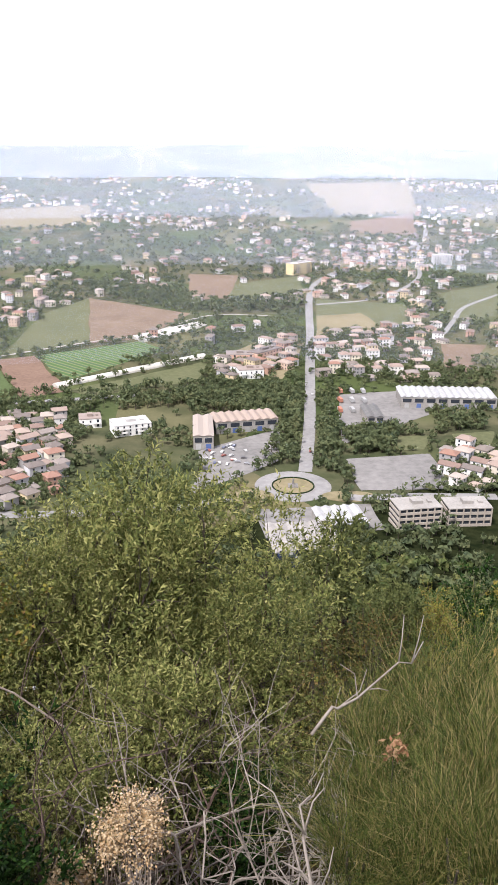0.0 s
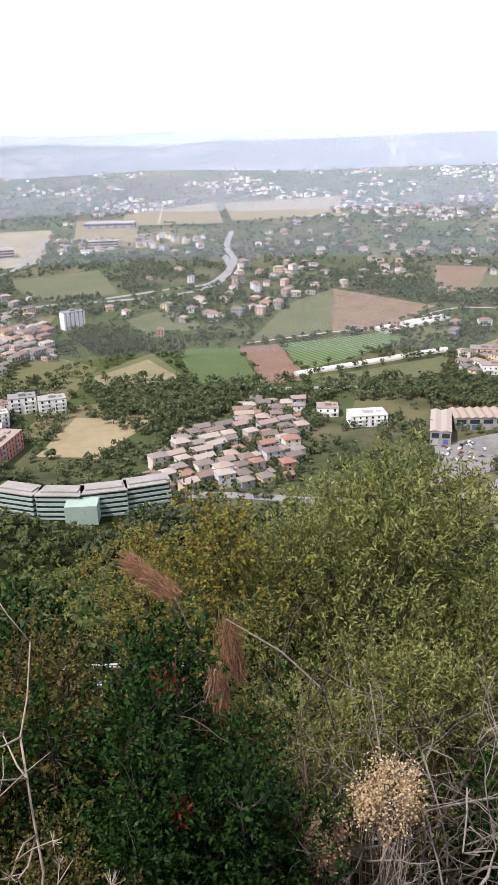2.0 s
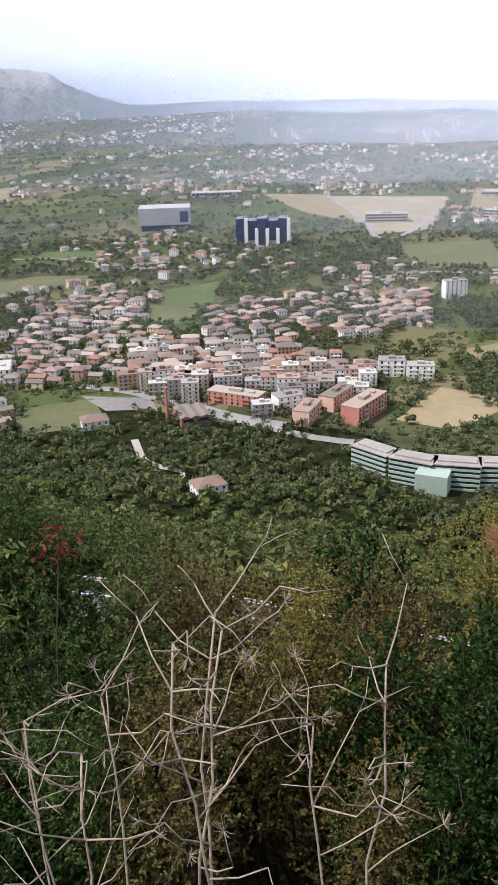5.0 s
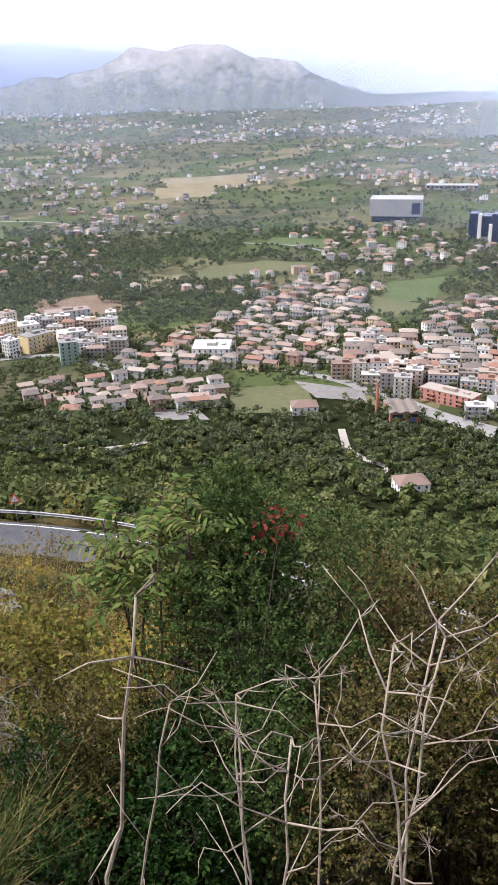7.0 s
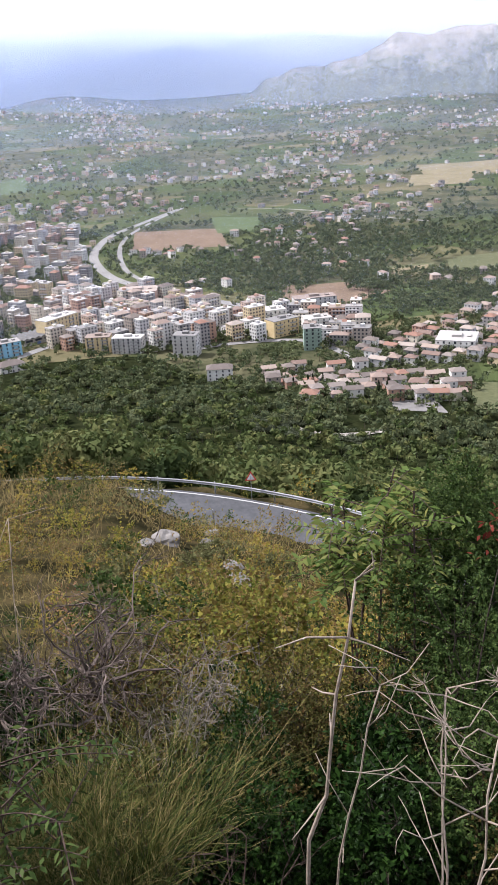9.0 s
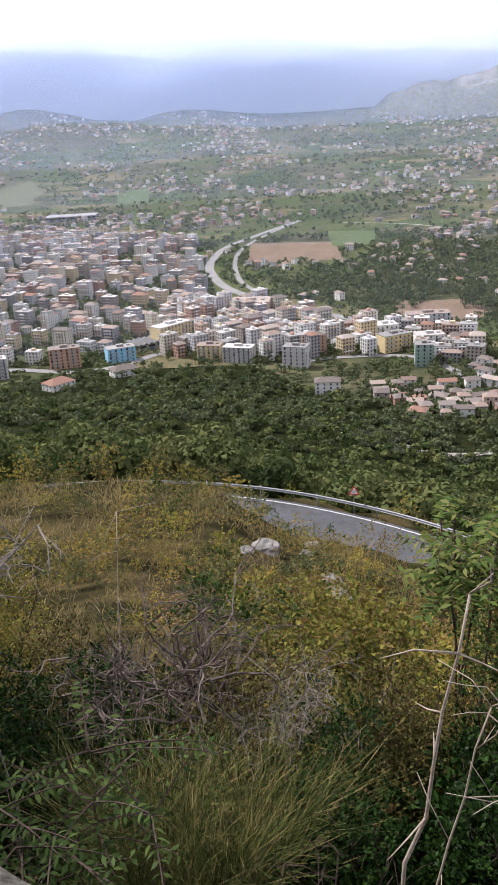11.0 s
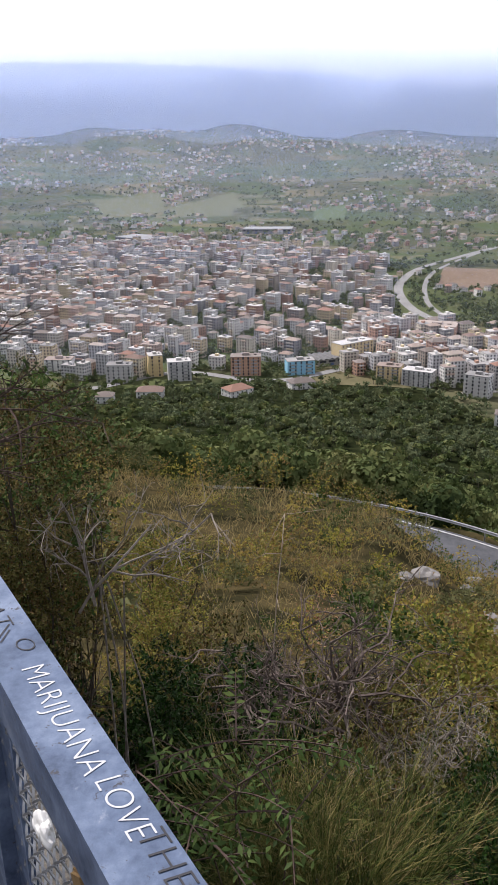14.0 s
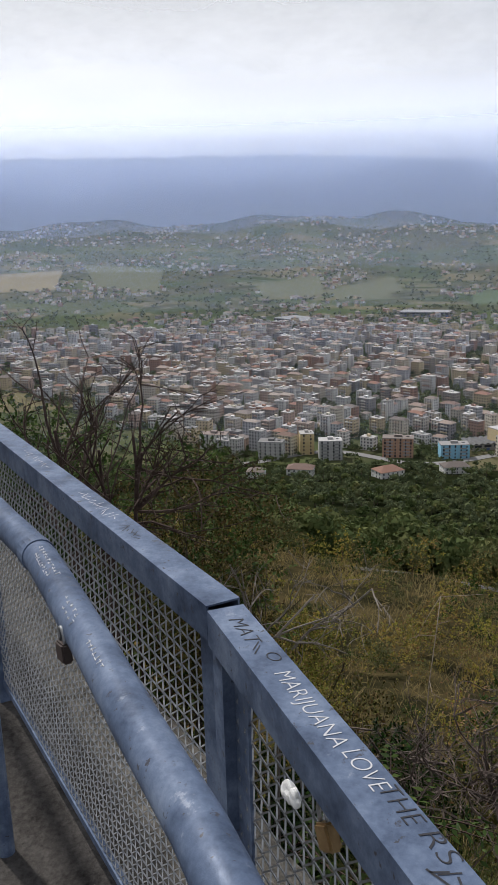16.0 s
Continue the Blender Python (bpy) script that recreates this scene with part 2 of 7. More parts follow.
M_DARK = grainy("dark_blue_curtain_wall", (0.02, 0.03, 0.07), (0.04, 0.06, 0.12), 0.1, 0.25)
M_CONCRETE = grainy("weathered_concrete", (0.21, 0.2, 0.185), (0.34, 0.32, 0.295), 0.8, 0.92, 0.2, 0.02)
M_BRICK = grainy("red_brick", (0.3, 0.13, 0.09), (0.42, 0.2, 0.14), 0.8, 0.9)
M_PLASTIC = grainy("greenhouse_plastic", (0.4, 0.385, 0.34), (0.52, 0.5, 0.45), 0.4, 0.4)
M_TINT = {
    "yellow": grainy("ochre_plaster", (0.56, 0.44, 0.24), (0.68, 0.55, 0.33), 0.5),
    "white": grainy("white_plaster", (0.62, 0.61, 0.58), (0.76, 0.75, 0.72), 0.5),
    "pink": grainy("salmon_plaster", (0.55, 0.36, 0.28), (0.66, 0.46, 0.37), 0.5),
    "red": grainy("brick_red_plaster", (0.38, 0.16, 0.12), (0.48, 0.23, 0.17), 0.5),
    "grey": grainy("grey_plaster", (0.44, 0.43, 0.42), (0.56, 0.55, 0.53), 0.5),
    "green": grainy("pale_green_plaster", (0.25, 0.33, 0.28), (0.34, 0.43, 0.37), 0.5),
    "blue": grainy("blue_plaster", (0.22, 0.45, 0.6), (0.3, 0.54, 0.68), 0.5),
    "beige": grainy("beige_concrete", (0.29, 0.255, 0.215), (0.4, 0.36, 0.31), 0.5),
    "brick": grainy("brick_facing", (0.42, 0.25, 0.17), (0.52, 0.33, 0.23), 0.5),
}
M_BARK = grainy("bark", (0.05, 0.04, 0.03), (0.12, 0.1, 0.08), 25, 0.95, 0.6, 0.01)
M_TREE = leafy("broad_leaves_far", [(0.045, 0.064, 0.038), (0.08, 0.103, 0.052), (0.12, 0.138, 0.066), (0.17, 0.168, 0.082)], 0.3, 0.7, 0.6, False)
M_FOREST = leafy("oak_scrub_leaves", [(0.02, 0.034, 0.012), (0.05, 0.072, 0.024), (0.085, 0.11, 0.038), (0.14, 0.15, 0.056), (0.21, 0.2, 0.08)], 0.25, 0.7, 0.72, False)
M_OLIVE_FAR = leafy("olive_leaves_far", [(0.07, 0.085, 0.05), (0.12, 0.135, 0.085)], 0.2, 0.7, 0.5, False)
M_CYPRESS = leafy("cypress_leaves", [(0.012, 0.022, 0.01), (0.022, 0.036, 0.015)], 0.1, 0.8)
M_ROCK = grainy("limestone", (0.1, 0.095, 0.088), (0.27, 0.255, 0.24), 2.5, 0.95, 0.8, 0.05)


def mountain_material(name, rock, scrub, share):
    m = shader(name, rock, 1.0)
    n = Nodes(m)
    f = n.math("ADD", n.math("MULTIPLY", n.noise(0.005, 3), 0.35), n.math("MULTIPLY", n.noise(0.024, 10, 0.75, stretch=(1, 1, 0.8)), 0.65))
    z = n.t.nodes.new("ShaderNodeSeparateXYZ")
    n.link(n.geo.outputs["Position"], z.inputs[0])
    f = n.math("ADD", f, n.math("MULTIPLY", n.math("SUBTRACT", z.outputs["Z"], 290.0), 0.0011))      # barer towards the crest
    n.color(n.ramp(f, [(share - 0.12, scrub), (share + 0.13, rock)]))
    n.bump(n.noise(0.02, 8, 0.7), 1.0, 30)
    return m


M_MOUNT = mountain_material("bare_limestone_mountain", (0.5, 0.46, 0.4), (0.14, 0.145, 0.09), 0.535)
# pale bluish rock: haze between ridge and range put into the colour
M_RANGE = mountain_material("limestone_range_tinted_by_haze", (0.3, 0.3, 0.31), (0.15, 0.165, 0.15), 0.5)
M_MOUNT_FAR = mountain_material("wooded_mountain", (0.07, 0.08, 0.06), (0.04, 0.055, 0.035), 0.5)


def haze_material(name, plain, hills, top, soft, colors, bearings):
    """Haze painted on a sheet: mostly clear, the rest a pale tint for scattered daylight; thinning out upwards, and
    changing between two bearings.
    """
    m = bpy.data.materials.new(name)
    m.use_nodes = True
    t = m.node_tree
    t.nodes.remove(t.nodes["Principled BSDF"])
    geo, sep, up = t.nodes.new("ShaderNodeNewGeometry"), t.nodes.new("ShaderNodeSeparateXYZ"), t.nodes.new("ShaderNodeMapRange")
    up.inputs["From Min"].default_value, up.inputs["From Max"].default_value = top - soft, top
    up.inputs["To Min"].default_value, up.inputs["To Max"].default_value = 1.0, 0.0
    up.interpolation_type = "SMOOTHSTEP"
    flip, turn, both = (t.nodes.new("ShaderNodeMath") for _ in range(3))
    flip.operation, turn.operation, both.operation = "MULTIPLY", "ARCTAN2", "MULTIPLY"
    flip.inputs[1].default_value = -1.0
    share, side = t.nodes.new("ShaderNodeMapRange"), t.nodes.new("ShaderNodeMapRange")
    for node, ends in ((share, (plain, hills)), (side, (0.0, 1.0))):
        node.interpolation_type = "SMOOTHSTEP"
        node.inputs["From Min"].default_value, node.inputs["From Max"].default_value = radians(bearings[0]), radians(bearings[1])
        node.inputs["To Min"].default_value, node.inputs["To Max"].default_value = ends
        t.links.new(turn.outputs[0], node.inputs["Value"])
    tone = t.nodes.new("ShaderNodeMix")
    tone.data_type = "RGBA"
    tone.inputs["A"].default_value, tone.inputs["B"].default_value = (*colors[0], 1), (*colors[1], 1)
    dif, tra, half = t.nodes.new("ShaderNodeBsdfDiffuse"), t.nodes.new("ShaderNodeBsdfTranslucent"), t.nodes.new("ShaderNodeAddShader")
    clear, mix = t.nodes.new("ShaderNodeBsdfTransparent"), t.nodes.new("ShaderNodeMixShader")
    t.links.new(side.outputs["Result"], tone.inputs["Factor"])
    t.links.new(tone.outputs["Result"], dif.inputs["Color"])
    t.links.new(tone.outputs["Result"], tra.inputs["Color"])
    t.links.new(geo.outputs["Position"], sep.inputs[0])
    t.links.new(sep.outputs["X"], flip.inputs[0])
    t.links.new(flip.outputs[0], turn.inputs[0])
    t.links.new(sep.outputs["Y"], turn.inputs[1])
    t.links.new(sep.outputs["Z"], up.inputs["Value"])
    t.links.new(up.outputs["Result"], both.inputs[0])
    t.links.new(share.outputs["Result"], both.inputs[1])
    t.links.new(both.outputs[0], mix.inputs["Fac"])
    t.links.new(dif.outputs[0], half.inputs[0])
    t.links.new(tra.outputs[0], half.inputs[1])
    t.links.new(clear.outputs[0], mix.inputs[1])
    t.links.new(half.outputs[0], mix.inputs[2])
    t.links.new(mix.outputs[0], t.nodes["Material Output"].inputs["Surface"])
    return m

# ---- the ground: hillside, valley floor, far hills ----
EYE = 210.0
RADII = [0, 2, 4, 10, 30, 63, 150, 250, 350, 450, 620, 740]
DROP = {
    -180: [1.6, 1.6, 1.6, 1.6, 1.6, 1.6, 1.6, 1.6, 1.6, 1.6, 1.6, 1.6],
    -75: [1.6, 2.6, 3.2, 6, 14, 28, 75, 130, 180, 205, 210, 210],
    15: [1.6, 3.7, 5.4, 9.6, 24, 46, 104, 165, 209, 210, 210, 210],
    45: [1.6, 3.7, 5.4, 9.4, 22.5, 42, 94, 142, 186, 208, 210, 210],
    65: [1.6, 3.6, 5.2, 9, 20, 35, 82, 130, 168, 194, 210, 210],
    78: [1.6, 3.5, 5.0, 8.6, 18.5, 33, 76, 122, 160, 186, 209, 210],
    86: [1.6, 3.4, 4.9, 8.5, 17.8, 28.4, 72, 115, 151, 177, 204, 210],
    95: [1.6, 3.3, 4.7, 8.4, 17.0, 27.2, 68, 108, 142, 168, 199, 210],
    112: [1.6, 3.2, 4.6, 8.0, 15.2, 24.4, 60, 99, 133, 161, 193, 210],
    135: [1.6, 2.4, 3.4, 6.5, 14, 24, 58, 95, 130, 158, 190, 208],
    160: [1.6, 1.6, 1.6, 1.6, 1.6, 1.6, 1.6, 1.6, 1.6, 1.6, 1.6, 1.6],
    180: [1.6, 1.6, 1.6, 1.6, 1.6, 1.6, 1.6, 1.6, 1.6, 1.6, 1.6, 1.6],
}
DROP_AZ = np.array(sorted(DROP))
DROP_TAB = np.array([DROP[k] for k in sorted(DROP)])
BEND_Z = 178.0
BEND = [(-8, 40), (-22, 36), (-36, 30.5), (-47, 24.6), (-56, 18.4), (-63, 10.8), (-67.4, 2.6), (-69.6, -6), (-70.5, -18), (-69, -34), (-63, -52)]


def smooth_line(points, step=1.0):
    """A Catmull-Rom line through the points, in steps of about the given length."""
    p = [np.array(q, float) for q in points]
    p = [2 * p[0] - p[1]] + p + [2 * p[-1] - p[-2]]
    out = []
    for a, b, c, d in zip(p, p[1:], p[2:], p[3:]):
        n = max(1, int(np.linalg.norm(c - b) / step))
        for k in range(n):
            s = k / n
            out.append(0.5 * (2 * b + (c - a) * s + (2 * a - 5 * b + 4 * c - d) * s * s + (3 * b - a - 3 * c + d) * s ** 3))
    out.append(p[-2])
    return np.array(out)


BEND_LINE = smooth_line(BEND, 1.5)
HILL_NOISE = [(random.uniform(-1, 1), random.uniform(-1, 1), random.uniform(0, 6.28)) for _ in range(14)]


def wobble(x, y, scale):
    z = np.zeros_like(np.asarray(x, float))
    for i, (a, b, p) in enumerate(HILL_NOISE):
        z = z + np.sin((a * x + b * y) * (1 + 0.35 * i) / scale + p) / (1 + 0.25 * i)
    return z / 3.0


def ground_z(x, y):
    """Height of the ground over the valley floor."""
    x, y = np.asarray(x, float), np.asarray(y, float)
    r, a = np.hypot(x, y), np.degrees(np.arctan2(-x, y))
    k = np.clip(np.searchsorted(DROP_AZ, a) - 1, 0, len(DROP_AZ) - 2)
    s = np.clip((a - DROP_AZ[k]) / (DROP_AZ[k + 1] - DROP_AZ[k]), 0, 1)
    s = s * s * (3 - 2 * s)
    j = np.clip(np.searchsorted(RADII, r) - 1, 0, len(RADII) - 2)
    rad = np.array(RADII, float)
    u = np.clip((r - rad[j]) / (rad[j + 1] - rad[j]), 0, 1)
    lo = DROP_TAB[k, j] * (1 - u) + DROP_TAB[k, j + 1] * u
    hi = DROP_TAB[k + 1, j] * (1 - u) + DROP_TAB[k + 1, j + 1] * u
    z = EYE - (lo * (1 - s) + hi * s)
    slope = np.clip(z / 60, 0, 1) * np.clip((r - 3) / 40, 0, 1)
    z = z + slope * (wobble(x, y, 38) * np.where(r < 75, 1.0, 2.6) + wobble(x + 50, y, 9) * 0.5)
    # the shelf of the road below
    d = np.full(r.shape, 1e9)
    near = r < 130
    if near.any():
        xs, ys = x[near][:, None], y[near][:, None]
        d[near] = np.hypot(xs - BEND_LINE[:, 0], ys - BEND_LINE[:, 1]).min(1)
    w = np.clip((9.0 - d) / 4.5, 0, 1)
    w = w * w * (3 - 2 * w)
    z = z * (1 - w) + (BEND_Z - 0.25) * w
    # rolling country far out
    far = np.clip((r - 1900) / 3000, 0, 1)
    hills = np.clip((a - 74) / 20, 0, 1)
    z = z + far * far * (180 + 20 * hills * hills * (3 - 2 * hills)) + np.clip((r - 1500) / 1500, 0, 1) * (wobble(x, y, 420) + 0.6) * 17
    knolls = np.clip((r - 3300) / 1450, 0, 1) * hills
    z = z + knolls * knolls * np.maximum(62 + 85 * wobble(x + 900, y, 330), -10)
    return np.where(r < 1500, np.maximum(z, 0), z)


def gz(x, y):
    return float(ground_z(np.array([x]), np.array([y]))[0])


def sheet(name, az, radii, material):
    """A polar sheet of ground from the hill to the horizon."""
    aa, rr = np.meshgrid(np.radians(az), radii, indexing="ij")
    x, y = -rr * np.sin(aa), rr * np.cos(aa)
    z = ground_z(x.ravel(), y.ravel())
    me = bpy.data.meshes.new(name)
    n = len(radii)
    verts = np.stack([x.ravel(), y.ravel(), z], 1)
    idx = np.arange(len(verts)).reshape(aa.shape)
    faces = np.stack([idx[:-1, :-1], idx[:-1, 1:], idx[1:, 1:], idx[1:, :-1]], -1).reshape(-1, 4)[:, ::-1]
    me.from_pydata(verts.tolist(), [], faces.tolist())
    me.polygons.foreach_set("use_smooth", [True] * len(me.polygons))
    me.materials.append(material)
    return tagged(new(name, me), "green and brown valley ground with a scrubby hillside", "ground", kind="structure")


AZ = np.concatenate([np.linspace(-180, -75, 22), np.linspace(-70, 165, 236), np.linspace(168, 180, 4)])
RR = np.concatenate([[0.01], np.geomspace(0.6, 130, 110), np.geomspace(135, 4950, 130)])
sheet("ground", AZ, RR, M_GROUND)


# ---- mountains, cloud and haze ----
def ridge(name, r, profile, base, depth, material, label, rough):
    """A mountain range: crest heights in degrees above the eye along the azimuths of the profile."""
    az = np.linspace(profile[0][0], profile[-1][0], 220)
    el = np.interp(az, [p[0] for p in profile], [p[1] for p in profile])
    k = 26
    verts, faces = [], []
    for i, a in enumerate(az):
        s, c = math.sin(radians(a)), math.cos(radians(a))
        top = EYE + r * math.tan(radians(el[i]))
        for j in range(k):
            f = j / (k - 1)
            rr = r - depth * (1 - f) ** 1.1
            z = base + (top - base) * f ** 1.25
            d = noise.fractal(Vector((-s * rr, c * rr, z * 1.2)) / 190.0, 0.9, 2.1, 5)
            gully = abs(math.sin(a * 2.6 + noise.noise(Vector((a * 0.7, f * 2, 3.0))) * 2.4))
            z += rough * (d * 26 + (gully - 0.6) * 18) * math.sin(math.pi * min(1, f * 1.02)) ** 0.7 + rough * (d * 9 + 16 * noise.noise(Vector((a * 1.1, 7.0, rough)))) * f * f
            verts.append((-s * rr, c * rr, z))
    n = len(az)
    faces = [(i * k + j, i * k + j + 1, (i + 1) * k + j + 1, (i + 1) * k + j) for i in range(n - 1) for j in range(k - 1)]
    me = bpy.data.meshes.new(name)
    me.from_pydata(verts, [], faces)
    me.polygons.foreach_set("use_smooth", [True] * len(me.polygons))
    me.materials.append(material)
    return tagged(new(name, me), label, "mountain", kind="structure")


ridge("backdrop_mountain", 4720, [(37, -1.3), (43, -1.0), (46, -0.6), (48.7, -0.5), (50.8, 0.1), (52.9, 0.9), (54.8, 1.8), (57.1, 2.0), (58.5, 2.6), (60.5, 2.7), (62.3, 2.4),
      (64.1, 2.6), (64.8, 2.3), (66.1, 1.5), (68.2, 1.1), (70.2, 1.0), (72.3, 0.3), (74, -0.4), (77, -1.2)],
      60, 520, M_MOUNT, "steep bare limestone mountain with pale cliffs under its crest", 1.0)
ridge("backdrop_ridge", 4890, [(60, 0.2), (66, 0.8), (70, 1.2), (73, 1.8), (75.5, 2.2), (77.8, 2.7), (79.5, 2.3), (82, 1.9), (85, 1.5), (88, 1.0), (92, 0.2)],
      40, 90, M_MOUNT_FAR, "blue wooded ridge far across the valley", 0.45)
ridge("backdrop_range", 4950, [(26, -0.8), (34, 0.0), (42, 1.0), (50, 1.4), (58, 1.7), (64, 2.2), (70, 2.9), (74, 3.0), (79, 4.0), (84, 4.5), (90, 4.9), (96, 5.2), (102, 5.4), (108, 5.4), (114, 5.3), (120, 5.2), (130, 4.8), (145, 4.0)],
      30, 45, M_RANGE, "dark blue mountain range with its top in the clouds", 0.85)


def shell(name, r, low, high, material, label, a0=-75, a1=170):
    az = np.linspace(a0, a1, 120)
    verts = [(-r * math.sin(radians(a)), r * math.cos(radians(a)), z) for a in az for z in (low, high)]
    me = bpy.data.meshes.new(name)
    me.from_pydata(verts, [], [(2 * i, 2 * i + 1, 2 * i + 3, 2 * i + 2) for i in range(len(az) - 1)])
    me.materials.append(material)
    return tagged(new(name, me), label, "haze", kind="structure")


# curved sheets added to stand in for hazy air, their tint set by bearing
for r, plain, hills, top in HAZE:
    shell("haze", r, -30, top, haze_material("haze_tint_sheet", plain, hills, top, top * 0.75, (PLAIN_HAZE, HAZE_COLOR), (32, 56)), "see-through sheet tinted as thin bluish haze over the valley")
shell("haze", 4790, -30, 950, haze_material("haze_tint_sheet", 0.96, 0.6, 1000, 680, ((0.74, 0.77, 0.84), (0.52, 0.6, 0.79)), (44, 88)), "see-through sheet tinted as bluish haze before the mountain range")
shell("haze", 4960, -30, 420, haze_material("haze_tint_sheet", 0.8, 0.8, 420, 315, (PLAIN_HAZE, PLAIN_HAZE), (38, 66)), "see-through sheet tinted as white haze on the horizon of the plain", a1=62)


def cloud_material():
    m = haze_material("low_cloud", 0.0, 1.0, 9000, 10, ((0.7, 0.71, 0.73),) * 2, (60, 84))
    t = m.node_tree
    geo = t.nodes.new("ShaderNodeNewGeometry")
    mp, ns = t.nodes.new("ShaderNodeMapping"), t.nodes.new("ShaderNodeTexNoise")
    mp.inputs["Scale"].default_value = (1, 1, 2.2)
    ns.inputs["Scale"].default_value, ns.inputs["Detail"].default_value = 0.0016, 7
    sep, add, rng = t.nodes.new("ShaderNodeSeparateXYZ"), t.nodes.new("ShaderNodeMath"), t.nodes.new("ShaderNodeMapRange")
    add.operation = "MULTIPLY_ADD"
    add.inputs[1].default_value = 420.0
    rng.inputs["From Min"].default_value, rng.inputs["From Max"].default_value = EYE + 300, EYE + 560
    rng.interpolation_type = "SMOOTHSTEP"
    t.links.new(geo.outputs["Position"], mp.inputs["Vector"])
    t.links.new(mp.outputs["Vector"], ns.inputs["Vector"])
    t.links.new(geo.outputs["Position"], sep.inputs[0])
    t.links.new(ns.outputs["Fac"], add.inputs[0])
    t.links.new(sep.outputs["Z"], add.inputs[2])
    t.links.new(add.outputs[0], rng.inputs["Value"])
    out = t.nodes["Material Output"].inputs["Surface"].links[0].from_node
    fade, both = t.nodes.new("ShaderNodeMapRange"), t.nodes.new("ShaderNodeMath")
    fade.inputs["From Min"].default_value, fade.inputs["From Max"].default_value = EYE + 1500, EYE + 800
    both.operation = "MULTIPLY"
    t.links.new(add.outputs[0], fade.inputs["Value"])
    t.links.new(rng.outputs["Result"], both.inputs[0])
    t.links.new(fade.outputs["Result"], both.inputs[1])
    bearing, all_three = out.inputs["Fac"].links[0].from_socket, t.nodes.new("ShaderNodeMath")
    all_three.operation = "MULTIPLY"
    t.links.new(both.outputs[0], all_three.inputs[0])
    t.links.new(bearing, all_three.inputs[1])
    t.links.new(all_three.outputs[0], out.inputs["Fac"])
    return m


shell("cloud_bank", 4900, EYE + 120, EYE + 2100, cloud_material(), "white low cloud hanging on the mountain tops", 58, 150)


# ---- builders ----
class Mesh:
    """Collects boxes and faces for one mesh; slots keep the material of each face."""

    def __init__(self):
        self.v, self.f, self.s = [], [], []

    def face(self, pts, slot=0):
        n = len(self.v)
        self.v += [tuple(p) for p in pts]
        self.f.append(tuple(range(n, n + len(pts))))
        self.s.append(slot)

    def box(self, x0, y0, z0, x1, y1, z1, slot=0, bottom=True):
        n = len(self.v)
        self.v += [(x, y, z) for z in (z0, z1) for x, y in ((x0, y0), (x1, y0), (x1, y1), (x0, y1))]
        fs = [(0, 1, 5, 4), (1, 2, 6, 5), (2, 3, 7, 6), (3, 0, 4, 7), (4, 5, 6, 7)] + ([(3, 2, 1, 0)] if bottom else [])
        self.f += [tuple(n + i for i in q) for q in fs]
        self.s += [slot] * len(fs)

    def tube(self, a, b, r0, r1=None, sides=6, slot=0, caps=True):
        a, b = Vector(a), Vector(b)
        r1 = r0 if r1 is None else r1
        d = (b - a).normalized()
        u = d.orthogonal().normalized()
        w = d.cross(u)
        n = len(self.v)
        for p, r in ((a, r0), (b, r1)):
            for k in range(sides):
                t = 2 * math.pi * k / sides
                self.v.append(tuple(p + (u * math.cos(t) + w * math.sin(t)) * r))
        for k in range(sides):
            self.f.append((n + k, n + (k + 1) % sides, n + sides + (k + 1) % sides, n + sides + k))
            self.s.append(slot)
        if caps:
            self.f += [tuple(range(n + sides - 1, n - 1, -1)), tuple(range(n + sides, n + 2 * sides))]
            self.s += [slot, slot]

    def line(self, pts, radii, sides=6, slot=0):
        """A bent tube through the points."""
        pts = [Vector(p) for p in pts]
        n0, u = len(self.v), None
        for i, p in enumerate(pts):
            d = (pts[min(i + 1, len(pts) - 1)] - pts[max(i - 1, 0)]).normalized()
            u = d.orthogonal().normalized() if u is None else (u - d * u.dot(d)).normalized()
            w = d.cross(u)
            r = radii[i] if hasattr(radii, "__len__") else radii
            for k in range(sides):
                t = 2 * math.pi * k / sides
                self.v.append(tuple(p + (u * math.cos(t) + w * math.sin(t)) * r))
        for i in range(len(pts) - 1):
            for k in range(sides):
                a = n0 + i * sides + k
                b = n0 + i * sides + (k + 1) % sides
                self.f.append((a, b, b + sides, a + sides))
                self.s.append(slot)
        self.f += [tuple(range(n0 + sides - 1, n0 - 1, -1)), tuple(range(len(self.v) - sides, len(self.v)))]
        self.s += [slot, slot]

    def data(self, name, *materials, smooth=False):
        me = bpy.data.meshes.new(name)
        me.from_pydata(self.v, [], self.f)
        for m in materials:
            me.materials.append(m)
        me.polygons.foreach_set("material_index", self.s)
        if smooth:
            me.polygons.foreach_set("use_smooth", [True] * len(self.f))
        return me


def part(name, data, parent, m=None, label=""):
    ob = new(name, data)
    ob.parent = parent
    if m is not None:
        ob.matrix_basis = m
    return tagged(ob, label) if label else ob


def base(name, m, label, category, group=""):
    ob = new(name)
    ob.empty_display_size = 0.2
    ob.matrix_basis = m
    return tagged(ob, label, category, group)


def inside(poly, x, y):
    """Whether the points x, y lie in the outline."""
    x, y = np.asarray(x, float), np.asarray(y, float)
    hit = np.zeros(x.shape, bool)
    for (x0, y0), (x1, y1) in zip(poly, poly[1:] + poly[:1]):
        cross = (y0 > y) != (y1 > y)
        hit ^= cross & (x < (x1 - x0) * (y - y0) / (y1 - y0 + 1e-9) + x0)
    return hit


# ---- valley: roads and fields ----
ROADS, FIELDS, ZONES, SITES = [], [], [], []
